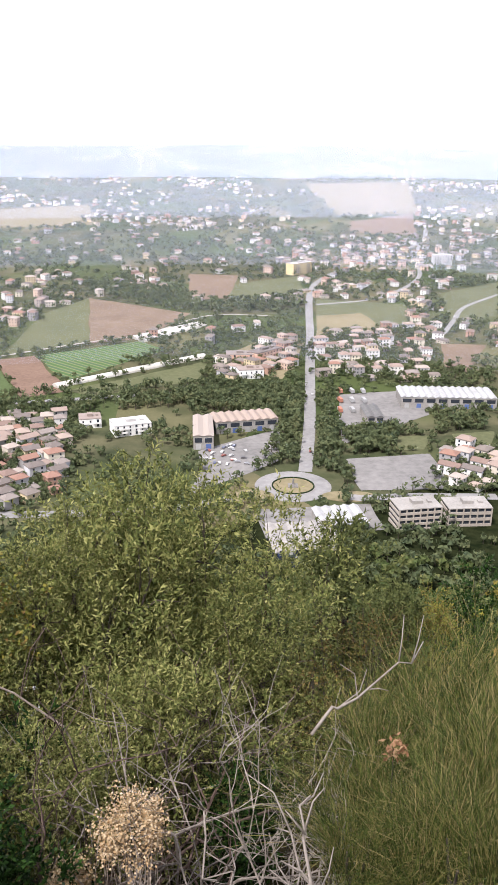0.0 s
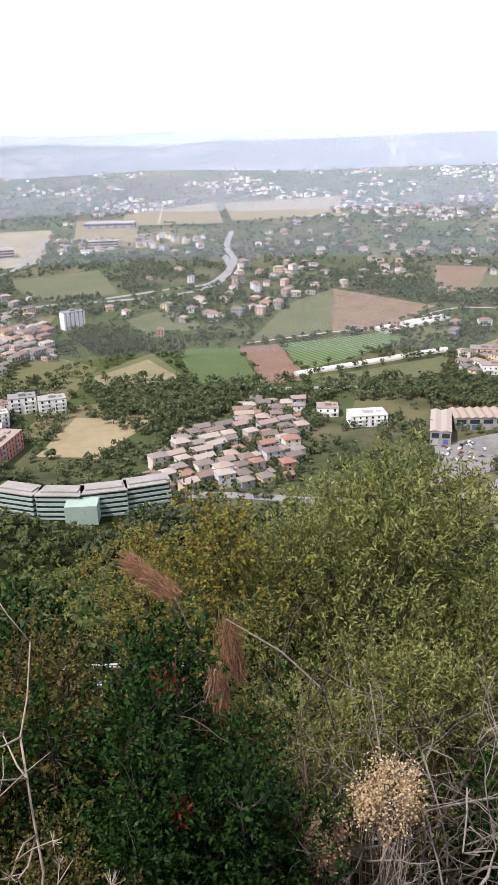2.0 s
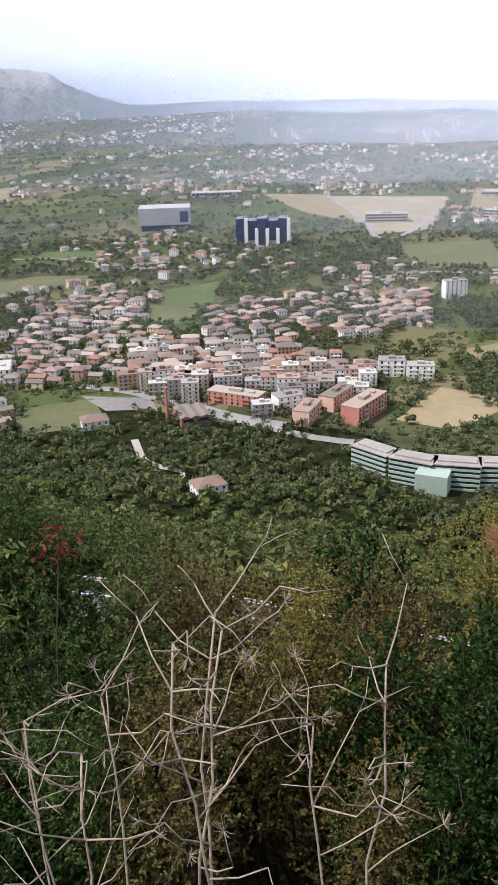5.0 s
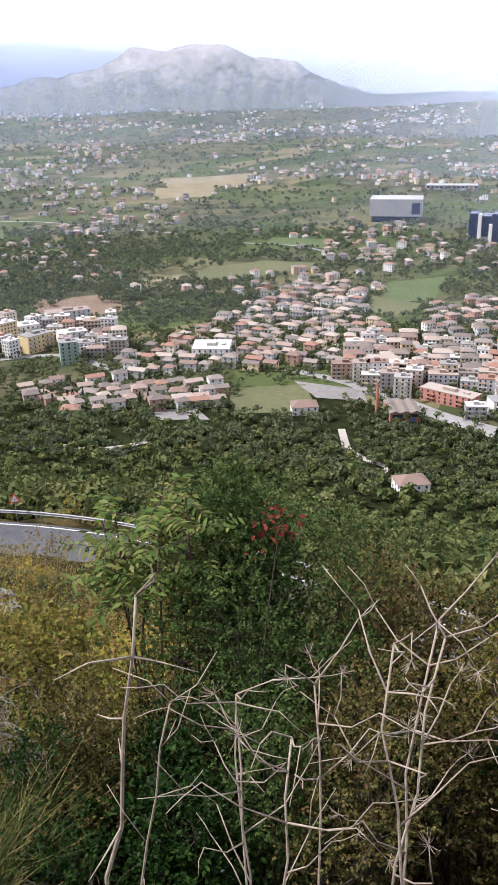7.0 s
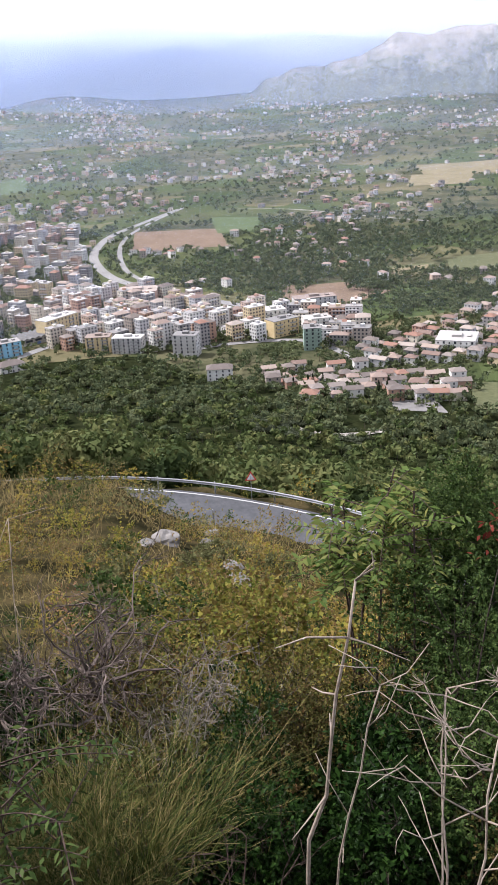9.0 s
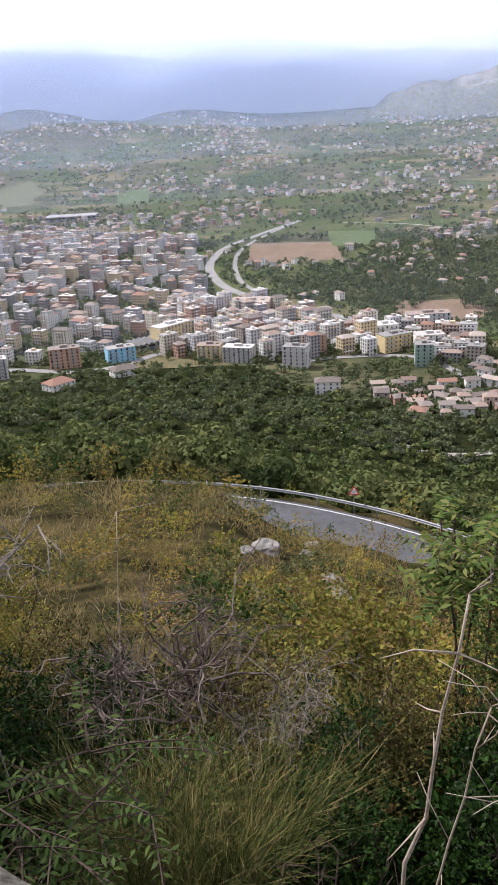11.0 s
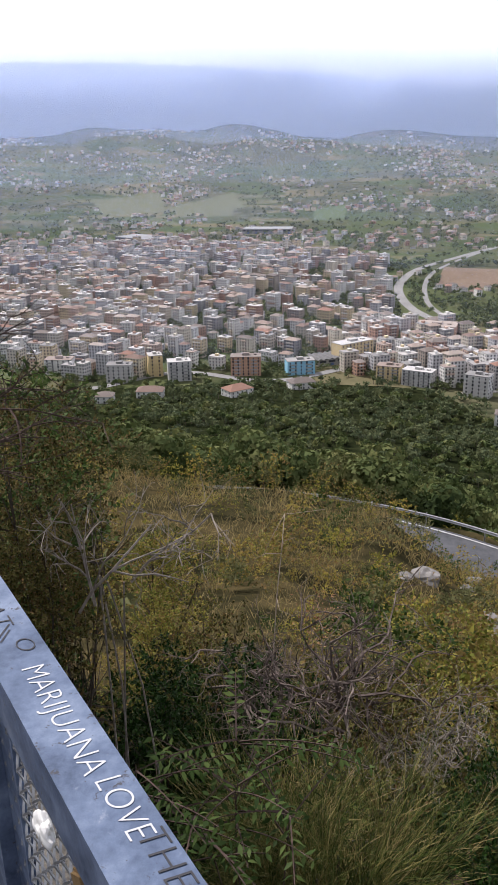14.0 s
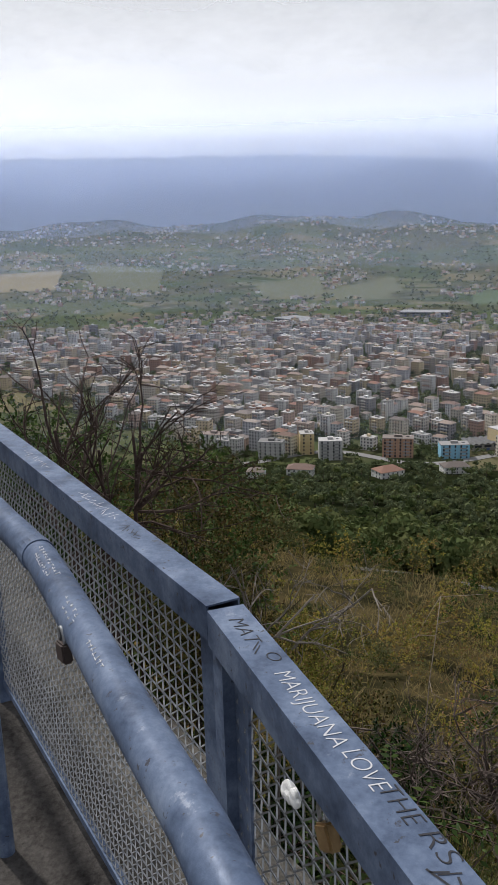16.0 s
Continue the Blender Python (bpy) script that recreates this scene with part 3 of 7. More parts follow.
ROAD_LABELS = {"main_road": "long straight pale asphalt road across the valley", "railway": "wide curving grey road and rail line",
               "drive": "pale gravel drive winding down through the trees"}


def ribbon(line, width, lift):
    """A strip of ground along a line."""
    d = np.gradient(line, axis=0)
    d /= np.linalg.norm(d, axis=1)[:, None] + 1e-9
    nrm = np.stack([-d[:, 1], d[:, 0]], 1) * width / 2
    a, b = line + nrm, line - nrm
    za, zb = ground_z(a[:, 0], a[:, 1]), ground_z(b[:, 0], b[:, 1])
    z = np.maximum(za, zb) + lift
    v = [(*p, h) for p, h in zip(a, z)] + [(*p, h) for p, h in zip(b, z)]
    n = len(line)
    return v, [(i, n + i, n + i + 1, i + 1) for i in range(n - 1)]


def road(name, width, points):
    line = smooth_line(points, 12)
    ROADS.append((line, width))
    v, f = ribbon(line, width, 0.28 + 0.01 * len(ROADS))
    me = bpy.data.meshes.new(name)
    me.from_pydata(v, [], [q[::-1] for q in f])
    me.materials.append(M_GRAVEL if name in ("drive", "lane") else M_PALE_ROAD)
    tagged(new(name, me), ROAD_LABELS.get(name, "grey asphalt road in the valley"), "road", kind="structure")


def field(kind, q):
    FIELDS.append(q)
    n = 14
    v, f = [], []
    p = [np.array(c, float) for c in q]
    for i in range(n + 1):
        for j in range(n + 1):
            s, t = i / n, j / n
            c = (p[0] * (1 - s) + p[1] * s) * (1 - t) + (p[3] * (1 - s) + p[2] * s) * t
            if 0 < i < n or 0 < j < n:
                c = c + np.array([noise.noise(Vector((c[0] / 40, c[1] / 40, 0))), noise.noise(Vector((c[0] / 40, c[1] / 40, 9)))]) * 2.5
            v.append(c)
    v = np.array(v)
    z = ground_z(v[:, 0], v[:, 1]) + 0.12 + 0.004 * len(FIELDS)
    m = n + 1
    f = [(i * m + j, i * m + j + 1, (i + 1) * m + j + 1, (i + 1) * m + j) for i in range(n) for j in range(n)]
    me = bpy.data.meshes.new("field")
    me.from_pydata([(*c, h) for c, h in zip(v, z)], [], f)
    me.materials.append(M_FIELD[kind])
    words = {"ploughed": "brown ploughed field in the valley", "tilled": "reddish tilled field beside the crops", "meadow": "green meadow in the valley",
             "crop": "bright green crop field", "dry": "dry yellow stubble field", "pale": "bare pale building ground", "sports": "worn brown sports pitch with thin grass",
             "yard": "grey concrete yard", "strips": "field of vegetables in striped green and brown rows"}
    tagged(new("field", me), words[kind], "field", kind="structure")


# roads
road("main_road", 9, [(37, 512), (45, 598), (51, 684), (64, 890), (81, 1156), (111, 1289), (185, 1445), (335, 1714), (408, 2057)])
road("side_road", 7, [(335, 1714), (293, 1529), (258, 1311), (200, 1173), (153, 1112), (84, 1077)])
road("side_road", 6, [(340, 1166), (271, 1071), (238, 985), (199, 897), (148, 882), (69, 870)])
road("avenue", 9, [(-213, 414), (-179, 432), (-144, 441), (-93, 445), (-41, 454), (2, 475)])
road("avenue", 9, [(47, 476), (69, 470), (97, 474), (152, 474)])
road("ring_road", 11, [(-489, 988), (-423, 1071), (-386, 1123), (-411, 1303), (-476, 1469), (-536, 1690)])
road("ring_road", 11, [(-580, 869), (-545, 935), (-465, 982), (-402, 1034), (-378, 1114), (-398, 1240), (-449, 1370)])
road("canal_road", 7, [(-226, 639), (-123, 669), (-62, 683)])
road("canal_road", 7, [(-200, 648), (-126, 667)])
road("railway", 13, [(-1656, 343), (-1527, 251), (-1428, 186), (-1344, 151), (-1222, 124), (-1091, 125), (-1006, 147), (-920, 190), (-850, 229), (-808, 265)])
road("railway", 7, [(-1680, 362), (-1518, 262), (-1385, 199), (-1260, 167), (-1112, 152), (-1008, 163)])
road("street", 9, [(-801, 559), (-735, 477), (-685, 428), (-648, 392)])
road("street", 10, [(-540, 380), (-498, 396), (-442, 405), (-386, 407), (-348, 415)])
road("street", 9, [(-490, 399), (-420, 399), (-380, 402), (-317, 409), (-289, 420)])
road("drive", 5, [(-405, 330), (-373, 310), (-358, 310), (-341, 315), (-336, 302)])
road("drive", 5, [(-454, 156), (-438, 176), (-437, 205)])
road("street", 8, [(-697, 125), (-710, 174), (-692, 242), (-645, 261), (-603, 265)])
road("street", 8, [(-1343, 5), (-1054, 47), (-957, 66), (-852, 86)])
road("street", 9, [(-1320, -496), (-1246, -348), (-1332, -226), (-1258, -112)])
road("street", 10, [(-711, -195), (-769, -123), (-739, -36), (-787, 37)])
road("lane", 4, [(-242, 797), (-171, 856), (-112, 901), (-50, 999), (24, 1004)])
road("lane", 4, [(-735, 1783), (-885, 2222), (-852, 2438)])
road("street", 10, [(-1187, 1574), (-887, 1282), (-751, 1130), (-739, 1197), (-881, 1561)])
road("street", 6, [(-1107, 670), (-1018, 732), (-874, 740)])
road("lane", 5, [(-1593, 419), (-1504, 524), (-1359, 594), (-1233, 655)])

# fields and yards
field("ploughed", [(-211, 1103), (-72, 1011), (-117, 878), (-166, 854)])
field("meadow", [(-247, 997), (-211, 1103), (-167, 858), (-242, 799)])
field("crop", [(-300, 766), (-245, 780), (-189, 665), (-233, 653)])
field("tilled", [(-245, 783), (-210, 802), (-151, 686), (-188, 666)])
field("strips", [(-209, 802), (-115, 866), (-85, 832), (-161, 717)])
field("meadow", [(-154, 686), (-40, 792), (-46, 722), (-128, 672)])
field("dry", [(-34, 791), (16, 892), (58, 874), (29, 731)])
field("meadow", [(-348, 667), (-321, 743), (-250, 660), (-319, 622)])
field("dry", [(-342, 657), (-317, 722), (-256, 662), (-323, 634)])
field("crop", [(-302, 762), (-247, 774), (-199, 675), (-244, 652)])
field("sports", [(-295, 472), (-306, 552), (-244, 559), (-251, 476)])
field("meadow", [(-691, 1085), (-598, 1202), (-485, 1024), (-565, 955)])
field("meadow", [(-407, 876), (-385, 956), (-307, 860), (-346, 800)])
field("dry", [(-1324, 1510), (-1187, 1574), (-845, 1238), (-1037, 1309)])
field("pale", [(-1161, 1559), (-936, 1671), (-729, 1253), (-776, 1151)])
field("dry", [(-958, 1832), (-827, 1892), (-673, 1518), (-806, 1519)])
field("dry", [(-895, 1949), (-772, 2298), (-601, 1837), (-799, 1762)])
field("dry", [(-737, 2265), (-449, 2421), (-360, 2008), (-598, 1891)])
field("meadow", [(-48, 1199), (73, 1302), (73, 1143), (-14, 1079)])
field("ploughed", [(-95, 1304), (-19, 1297), (-29, 1116), (-79, 1093)])
field("dry", [(180, 3020), (526, 3003), (430, 2264), (222, 2236)])
field("ploughed", [(237, 2099), (415, 2262), (350, 1828), (211, 1863)])
field("meadow", [(86, 1115), (200, 1085), (173, 923), (74, 945)])
field("dry", [(79, 1007), (135, 1027), (150, 935), (71, 890)])
field("meadow", [(261, 1169), (368, 1269), (301, 1021), (233, 970)])
field("ploughed", [(200, 872), (247, 870), (203, 762), (186, 781)])
field("yard", [(75, 685), (148, 705), (142, 635), (65, 563)])
field("yard", [(66, 536), (125, 548), (129, 487), (70, 482)])
field("yard", [(-24, 548), (23, 591), (19, 529), (-37, 471)])
field("yard", [(-35, 548), (21, 595), (24, 556), (-25, 487)])
field("yard", [(4, 452), (73, 462), (76, 425), (10, 413)])
field("meadow", [(103, 582), (132, 587), (123, 556), (92, 553)])
field("meadow", [(150, 590), (183, 597), (170, 556), (147, 557)])
field("ploughed", [(-917, 304), (-827, 399), (-795, 337), (-847, 278)])
field("meadow", [(-950, 436), (-937, 508), (-896, 478), (-895, 418)])
field("meadow", [(-956, 543), (-948, 635), (-868, 696), (-868, 540)])
field("crop", [(-744, 673), (-727, 748), (-649, 653), (-666, 588)])
field("meadow", [(-700, 609), (-634, 630), (-611, 562), (-667, 566)])
field("meadow", [(-639, 644), (-613, 700), (-559, 649), (-586, 606)])
field("crop", [(-1107, 753), (-1025, 810), (-977, 752), (-1060, 711)])
field("dry", [(-2055, 1044), (-1942, 1268), (-1760, 1117), (-1849, 968)])
field("meadow", [(-526, 315), (-502, 372), (-442, 338), (-465, 287)])
field("yard", [(-504, 243), (-488, 268), (-461, 262), (-479, 232)])
field("yard", [(-513, 369), (-466, 398), (-442, 384), (-468, 357)])
field("ploughed", [(-1426, 216), (-1376, 349), (-1205, 317), (-1234, 182)])
field("crop", [(-1509, 367), (-1461, 447), (-1319, 396), (-1326, 333)])
field("ploughed", [(-905, 304), (-892, 370), (-824, 395), (-792, 321)])
field("dry", [(-938, 424), (-932, 496), (-871, 461), (-887, 422)])
field("meadow", [(-946, 527), (-949, 602), (-861, 547), (-883, 500)])
field("dry", [(-1885, 953), (-1795, 1064), (-1639, 959), (-1689, 841)])
field("meadow", [(-2574, -430), (-2941, -259), (-2540, -191), (-2323, -342)])
field("meadow", [(-2787, -704), (-2938, -509), (-2497, -417), (-2384, -573)])
field("crop", [(-2451, 6), (-2546, 104), (-2240, 85), (-2208, 6)])
field("meadow", [(-3106, -1469), (-3063, -1125), (-2489, -935), (-2567, -1178)])
field("dry", [(-2846, -1689), (-2961, -1483), (-2468, -1268), (-2377, -1414)])
field("meadow", [(-2610, -323), (-2710, -230), (-2324, -212), (-2327, -288)])

# zones: kind, count, outline
ZONES.append(("house", 95, [(-206, 439), (-214, 539), (-146, 564), (-136, 598), (-113, 471), (-142, 442)]))
ZONES.append(("house", 22, [(-189, 608), (-145, 624), (-130, 544), (-151, 474)]))
ZONES.append(("block", 60, [(-594, 492), (-516, 541), (-435, 559), (-362, 546), (-308, 435), (-345, 421), (-432, 412), (-497, 406)]))
ZONES.append(("house", 95, [(-625, 627), (-598, 725), (-553, 793), (-433, 719), (-425, 624), (-472, 584), (-546, 536)]))
ZONES.append(("house", 40, [(-506, 768), (-489, 839), (-411, 704), (-452, 685)]))
ZONES.append(("house", 230, [(-646, 276), (-680, 375), (-783, 563), (-736, 624), (-614, 522), (-526, 540), (-478, 560), (-434, 512), (-510, 435), (-560, 346), (-595, 272)]))
ZONES.append(("house", 45, [(-619, 187), (-612, 245), (-529, 311), (-482, 283), (-509, 226), (-560, 175)]))
ZONES.append(("block", 44, [(-957, 44), (-956, 152), (-815, 219), (-782, 256), (-709, 221), (-704, 126), (-741, 47), (-818, 17)]))
ZONES.append(("block", 22, [(-776, 266), (-724, 316), (-653, 290), (-673, 251)]))
ZONES.append(("block", 250, [(-1512, -565), (-1828, -307), (-1573, 6), (-1506, 133), (-1093, 107), (-958, 89), (-852, 97), (-802, 5), (-735, -112), (-745, -257), (-806, -311)]))
ZONES.append(("block", 150, [(-1540, -925), (-1853, -329), (-1589, 50), (-1101, 38), (-1041, -156), (-948, -349), (-1156, -700)]))
ZONES.append(("block", 95, [(-1354, -816), (-1555, -624), (-1433, -177), (-789, -141), (-756, -212), (-819, -335), (-1026, -624)]))
ZONES.append(("house", 60, [(72, 917), (204, 953), (164, 723), (65, 737)]))
ZONES.append(("house", 16, [(138, 554), (178, 567), (156, 486), (126, 483)]))
ZONES.append(("house", 30, [(-34, 791), (46, 889), (41, 774), (-21, 715)]))
ZONES.append(("house", 120, [(-480, 1647), (-371, 2797), (53, 2455), (134, 1804), (67, 1350), (-182, 1276), (-279, 1219), (-438, 1495)]))
ZONES.append(("house", 60, [(173, 1715), (525, 1847), (398, 1378), (182, 1420)]))
ZONES.append(("house", 24, [(-397, 946), (-319, 1115), (-236, 1026), (-269, 844), (-351, 862)]))

# woods: kind, trees, outline
ZONES.append(("wood", 260, [(-1101, 223), (-1179, 323), (-1276, 481), (-1113, 574), (-948, 459), (-909, 341), (-814, 268), (-925, 204)]))
ZONES.append(("wood", 240, [(-1280, 380), (-1280, 544), (-1054, 657), (-966, 500), (-911, 382), (-864, 247)]))
ZONES.append(("wood", 130, [(-956, 402), (-854, 531), (-813, 584), (-696, 432), (-747, 346)]))
ZONES.append(("wood", 160, [(-332, 653), (-249, 662), (-36, 716), (-32, 647), (-174, 624), (-219, 518), (-247, 526), (-282, 545)]))
ZONES.append(("wood", 130, [(-125, 661), (18, 699), (48, 701), (37, 585), (21, 610), (-51, 649)]))
ZONES.append(("wood", 45, [(23, 597), (48, 701), (37, 529), (11, 499), (-3, 481)]))
ZONES.append(("wood", 40, [(54, 684), (68, 685), (57, 492), (44, 510)]))
ZONES.append(("wood", 70, [(-445, 812), (-383, 825), (-322, 747), (-376, 721)]))
ZONES.append(("wood", 110, [(-344, 628), (-245, 641), (-187, 637), (-174, 597), (-224, 543), (-297, 580)]))
ZONES.append(("wood", 90, [(-925, 895), (-796, 1000), (-559, 958), (-513, 828), (-699, 816)]))
ZONES.append(("wood", 90, [(-231, 1234), (-58, 1094), (-67, 1022), (-211, 1123)]))
ZONES.append(("wood", 80, [(-239, 1222), (-72, 1145), (-68, 1085), (-215, 1134)]))
ZONES.append(("wood", 80, [(-80, 1048), (89, 1156), (79, 1059), (-56, 992)]))
ZONES.append(("wood", 60, [(-924, 375), (-922, 439), (-837, 405), (-837, 352)]))
ZONES.append(("olive", 110, [(-490, 128), (-486, 149), (-433, 193), (-413, 180), (-457, 118)]))
ZONES.append(("wood", 70, [(66, 587), (110, 601), (102, 553), (77, 541)]))
ZONES.append(("wood", 40, [(155, 689), (197, 675), (178, 603), (137, 589)]))
ZONES.append(("wood", 30, [(108, 798), (159, 780), (230, 804), (214, 744), (105, 729)]))

# the roundabout
RX, RY = 28.0, 488.0


def ring(name, r0, r1, z0, z1, material, label, category, cx=RX, cy=RY, sx=1.0):
    k, m = 48, Mesh()
    for i in range(k):
        a, b = 2 * math.pi * i / k, 2 * math.pi * (i + 1) / k
        p = [(cx + sx * r * math.cos(t), cy + r * math.sin(t)) for t in (a, b) for r in (r0, r1)]
        m.face([(*p[0], z1), (*p[1], z1), (*p[3], z1), (*p[2], z1)])
        m.face([(*p[1], z0), (*p[3], z0), (*p[3], z1), (*p[1], z1)])
        if r0 > 0:
            m.face([(*p[2], z0), (*p[0], z0), (*p[0], z1), (*p[2], z1)])
    return tagged(new(name, m.data(name, material)), label, category, kind="structure")


ring("road_roundabout", 14.0, 24, 0.2, 0.75, M_PALE_ROAD, "grey asphalt lane round the roundabout", "road")
ring("kerb_roundabout", 13.4, 14.0, 0.2, 0.95, M_CONCRETE, "pale concrete kerb of the roundabout", "kerb")
ring("hedge_roundabout", 12.6, 13.4, 0.3, 1.5, M_CYPRESS, "low dark hedge round the traffic island", "hedge")
ring("island_roundabout", 0, 12.6, 0.3, 0.9, M_FIELD["dry"], "brown dry grass traffic island", "island")
ring("island_traffic", 0, 10, 0.3, 1.0, M_FIELD["dry"], "brown splitter island with a pale kerb", "island", RX - 25, RY - 17, 1.3)
ring("island_traffic", 0, 8, 0.3, 1.0, M_FIELD["dry"], "brown splitter island with a pale kerb", "island", RX + 34, RY - 15, 2.2)


def monument(x, y, z):
    b = base("monument", pose(x, y, z), "pale stone monument on the traffic island", "monument")
    m = Mesh()
    for i in range(4):
        r = 3.2 - 0.6 * i
        m.box(-r, -r, 0.35 * i, r, r, 0.35 * (i + 1))
    part("steps", m.data("steps", M_ROCK), b)
    m = Mesh()
    m.tube((0, 0, 1.4), (0, 0, 3.4), 0.9, 0.6, 8)
    m.tube((0, 0, 3.4), (0, 0, 5.2), 0.45, 0.3, 8)
    m.box(-0.9, -0.3, 3.8, 0.9, 0.3, 4.4)
    part("column", m.data("column", M_ROCK), b)


monument(RX, RY, 0.9)
FOREST_TREES = []


# ---- buildings ----
def pane_data(w, h):
    m = Mesh()
    m.box(-w / 2, -0.06, 0, w / 2, 0.04, h)
    m.box(-w / 2 - 0.12, -0.14, -0.14, w / 2 + 0.12, 0.02, 0, 1)
    return m.data("window", M_GLASS, M_WHITE)


WINDOW = pane_data(1.2, 1.5)
BALCONY_DOOR = pane_data(1.6, 2.2)


def roof_data(lx, ly, h, kind, material, over=0.5):
    m = Mesh()
    x, y = lx / 2 + over, ly / 2 + over
    if kind == "flat":
        m.box(-lx / 2 - 0.15, -ly / 2 - 0.15, 0, lx / 2 + 0.15, ly / 2 + 0.15, 0.5)
        m.box(-lx * 0.12, -ly * 0.16, 0.5, lx * 0.12, ly * 0.16, 2.6)
        m.box(lx * 0.26, -ly * 0.1, 0.5, lx * 0.36, ly * 0.1, 1.6)
    else:
        k = x - y * 0.85 if kind == "hip" else x
        k = max(k, 0.4)
        a, b, c, d = (-x, -y, 0), (x, -y, 0), (x, y, 0), (-x, y, 0)
        e, f = (-k, 0, h), (k, 0, h)
        m.face([a, b, f, e]), m.face([c, d, e, f]), m.face([b, c, f]), m.face([d, a, e])
        m.box(-x, -y, -0.22, x, y, 0.0)
    return m.data("roof", material)


def side_windows(lx, ly, floors, storey, gap, first=1.0):
    """Poses of windows on the four sides."""
    out = []
    for side, (n, off, rot) in enumerate(((lx, -ly / 2, 0), (ly, lx / 2, 90), (lx, ly / 2, 180), (ly, -lx / 2, 270))):
        k = max(1, int(n / gap))
        for i in range(k):
            t = (i + 0.5) / k * n - n / 2
            for fl in range(floors):
                z = first + fl * storey
                p = {0: (t, off), 90: (off, t), 180: (t, off), 270: (off, t)}[rot]
                out.append((pose(*p, z, 0, 0, rot), side))
    return out


def house(name, m, lx, ly, floors, kind, label, category="house", group="", wall=None, roof=None, gap=4.2, sides=(0, 1, 3)):
    b = base(name, m, label, category, group)
    h = floors * 3.0 + 0.4
    w = Mesh()
    w.box(-lx / 2, -ly / 2, -2.5, lx / 2, ly / 2, h)
    part("wall", w.data("wall", wall or M_WALL), b)
    part("roof", roof_data(lx, ly, min(lx, ly) * 0.24, kind, roof or (M_TILE if kind != "flat" else M_FLATROOF)), b, pose(0, 0, h))
    if kind != "flat":
        c = Mesh()
        c.box(-0.3, -0.3, 0, 0.3, 0.3, 1.6)
        c.box(-0.42, -0.42, 1.6, 0.42, 0.42, 1.75)
        part("chimney", c.data("chimney", M_CONCRETE), b, pose(lx * 0.2, ly * 0.12, h + 0.4))
    for p, side in side_windows(lx, ly, floors, 3.0, gap):
        if side in sides:
            part("window", WINDOW, b, p)
    return b


def slab_data(lx, ly, z, t):
    m = Mesh()
    m.box(-lx / 2, -ly / 2, z, lx / 2, ly / 2, z + t)
    return m


def apartment(name, m, lx, ly, h, floors, wall, label, group="", singly=True, roof=None):
    """A block of flats with balconies, windows on its long and short sides and a flat roof."""
    b = base(name, m, label, "apartment block", group)
    st = h / floors
    w = Mesh()
    w.box(-lx / 2, -ly / 2, -2.5, lx / 2, ly / 2, h)
    part("wall", w.data("wall", wall), b)
    part("roof", roof_data(lx, ly, 2.2, "flat", roof or M_FLATROOF), b, pose(0, 0, h))
    bal = Mesh()
    bl = max(3.0, min(6.0, lx * 0.28))
    bal.box(-bl / 2, -1.3, -0.2, bl / 2, 0, 0)
    bal.box(-bl / 2, -1.3, 0, bl / 2, -1.2, 0.95)
    bal.box(-bl / 2, -1.2, 0, -bl / 2 + 0.1, 0, 0.95)
    bal.box(bl / 2 - 0.1, -1.2, 0, bl / 2, 0, 0.95)
    data = bal.data("balcony", wall if random.random() < 0.5 else M_WHITE)
    for fl in range(1, floors):
        for s in (-0.27, 0.27):
            part("balcony", data, b, pose(s * lx, -ly / 2, fl * st))
    if singly:
        for p, side in side_windows(lx, ly, floors, st, 4.4, 0.9):
            if side in (0, 1):
                part("window", WINDOW if random.random() < 0.7 else BALCONY_DOOR, b, p)
    else:
        for p, side in side_windows(lx, ly, floors, st, 3.6, 0.9):
            if side != 2:
                part("window", WINDOW, b, p)
    return b


def spot(x, y, rot, big=0):
    SITES.append((x, y, big))
    return pose(x, y, gz(x, y), 0, 0, rot)


def apartment_block(x, y, rot, lx, ly, h, floors, tint):
    words = {"yellow": "ochre", "white": "white", "pink": "salmon pink", "red": "brick red", "grey": "pale grey", "green": "pale green", "blue": "bright blue", "brick": "brown brick"}
    lx = min(lx, 42)
    apartment("apartment_block", spot(x, y, rot, lx * 0.6), lx, ly, h, floors, M_TINT[tint], f"{words[tint]} block of flats of {floors} storeys in the valley",
              roof=M_TILE if tint in ("red", "pink", "brick") else None)


def ribbed_roof(lx, ly, h, material):
    m = Mesh()
    k = max(2, int(lx / 5.5))
    for i in range(k):
        a, c = -lx / 2 + lx * i / k, -lx / 2 + lx * (i + 1) / k
        mid = (a + c) / 2
        m.face([(a, -ly / 2, 0), (mid, -ly / 2, h), (mid, ly / 2, h), (a, ly / 2, 0)])
        m.face([(mid, -ly / 2, h), (c, -ly / 2, 0), (c, ly / 2, 0), (mid, ly / 2, h)])
        m.face([(a, -ly / 2, 0), (c, -ly / 2, 0), (mid, -ly / 2, h)])
        m.face([(c, ly / 2, 0), (a, ly / 2, 0), (mid, ly / 2, h)])
    return m.data("roof", material)


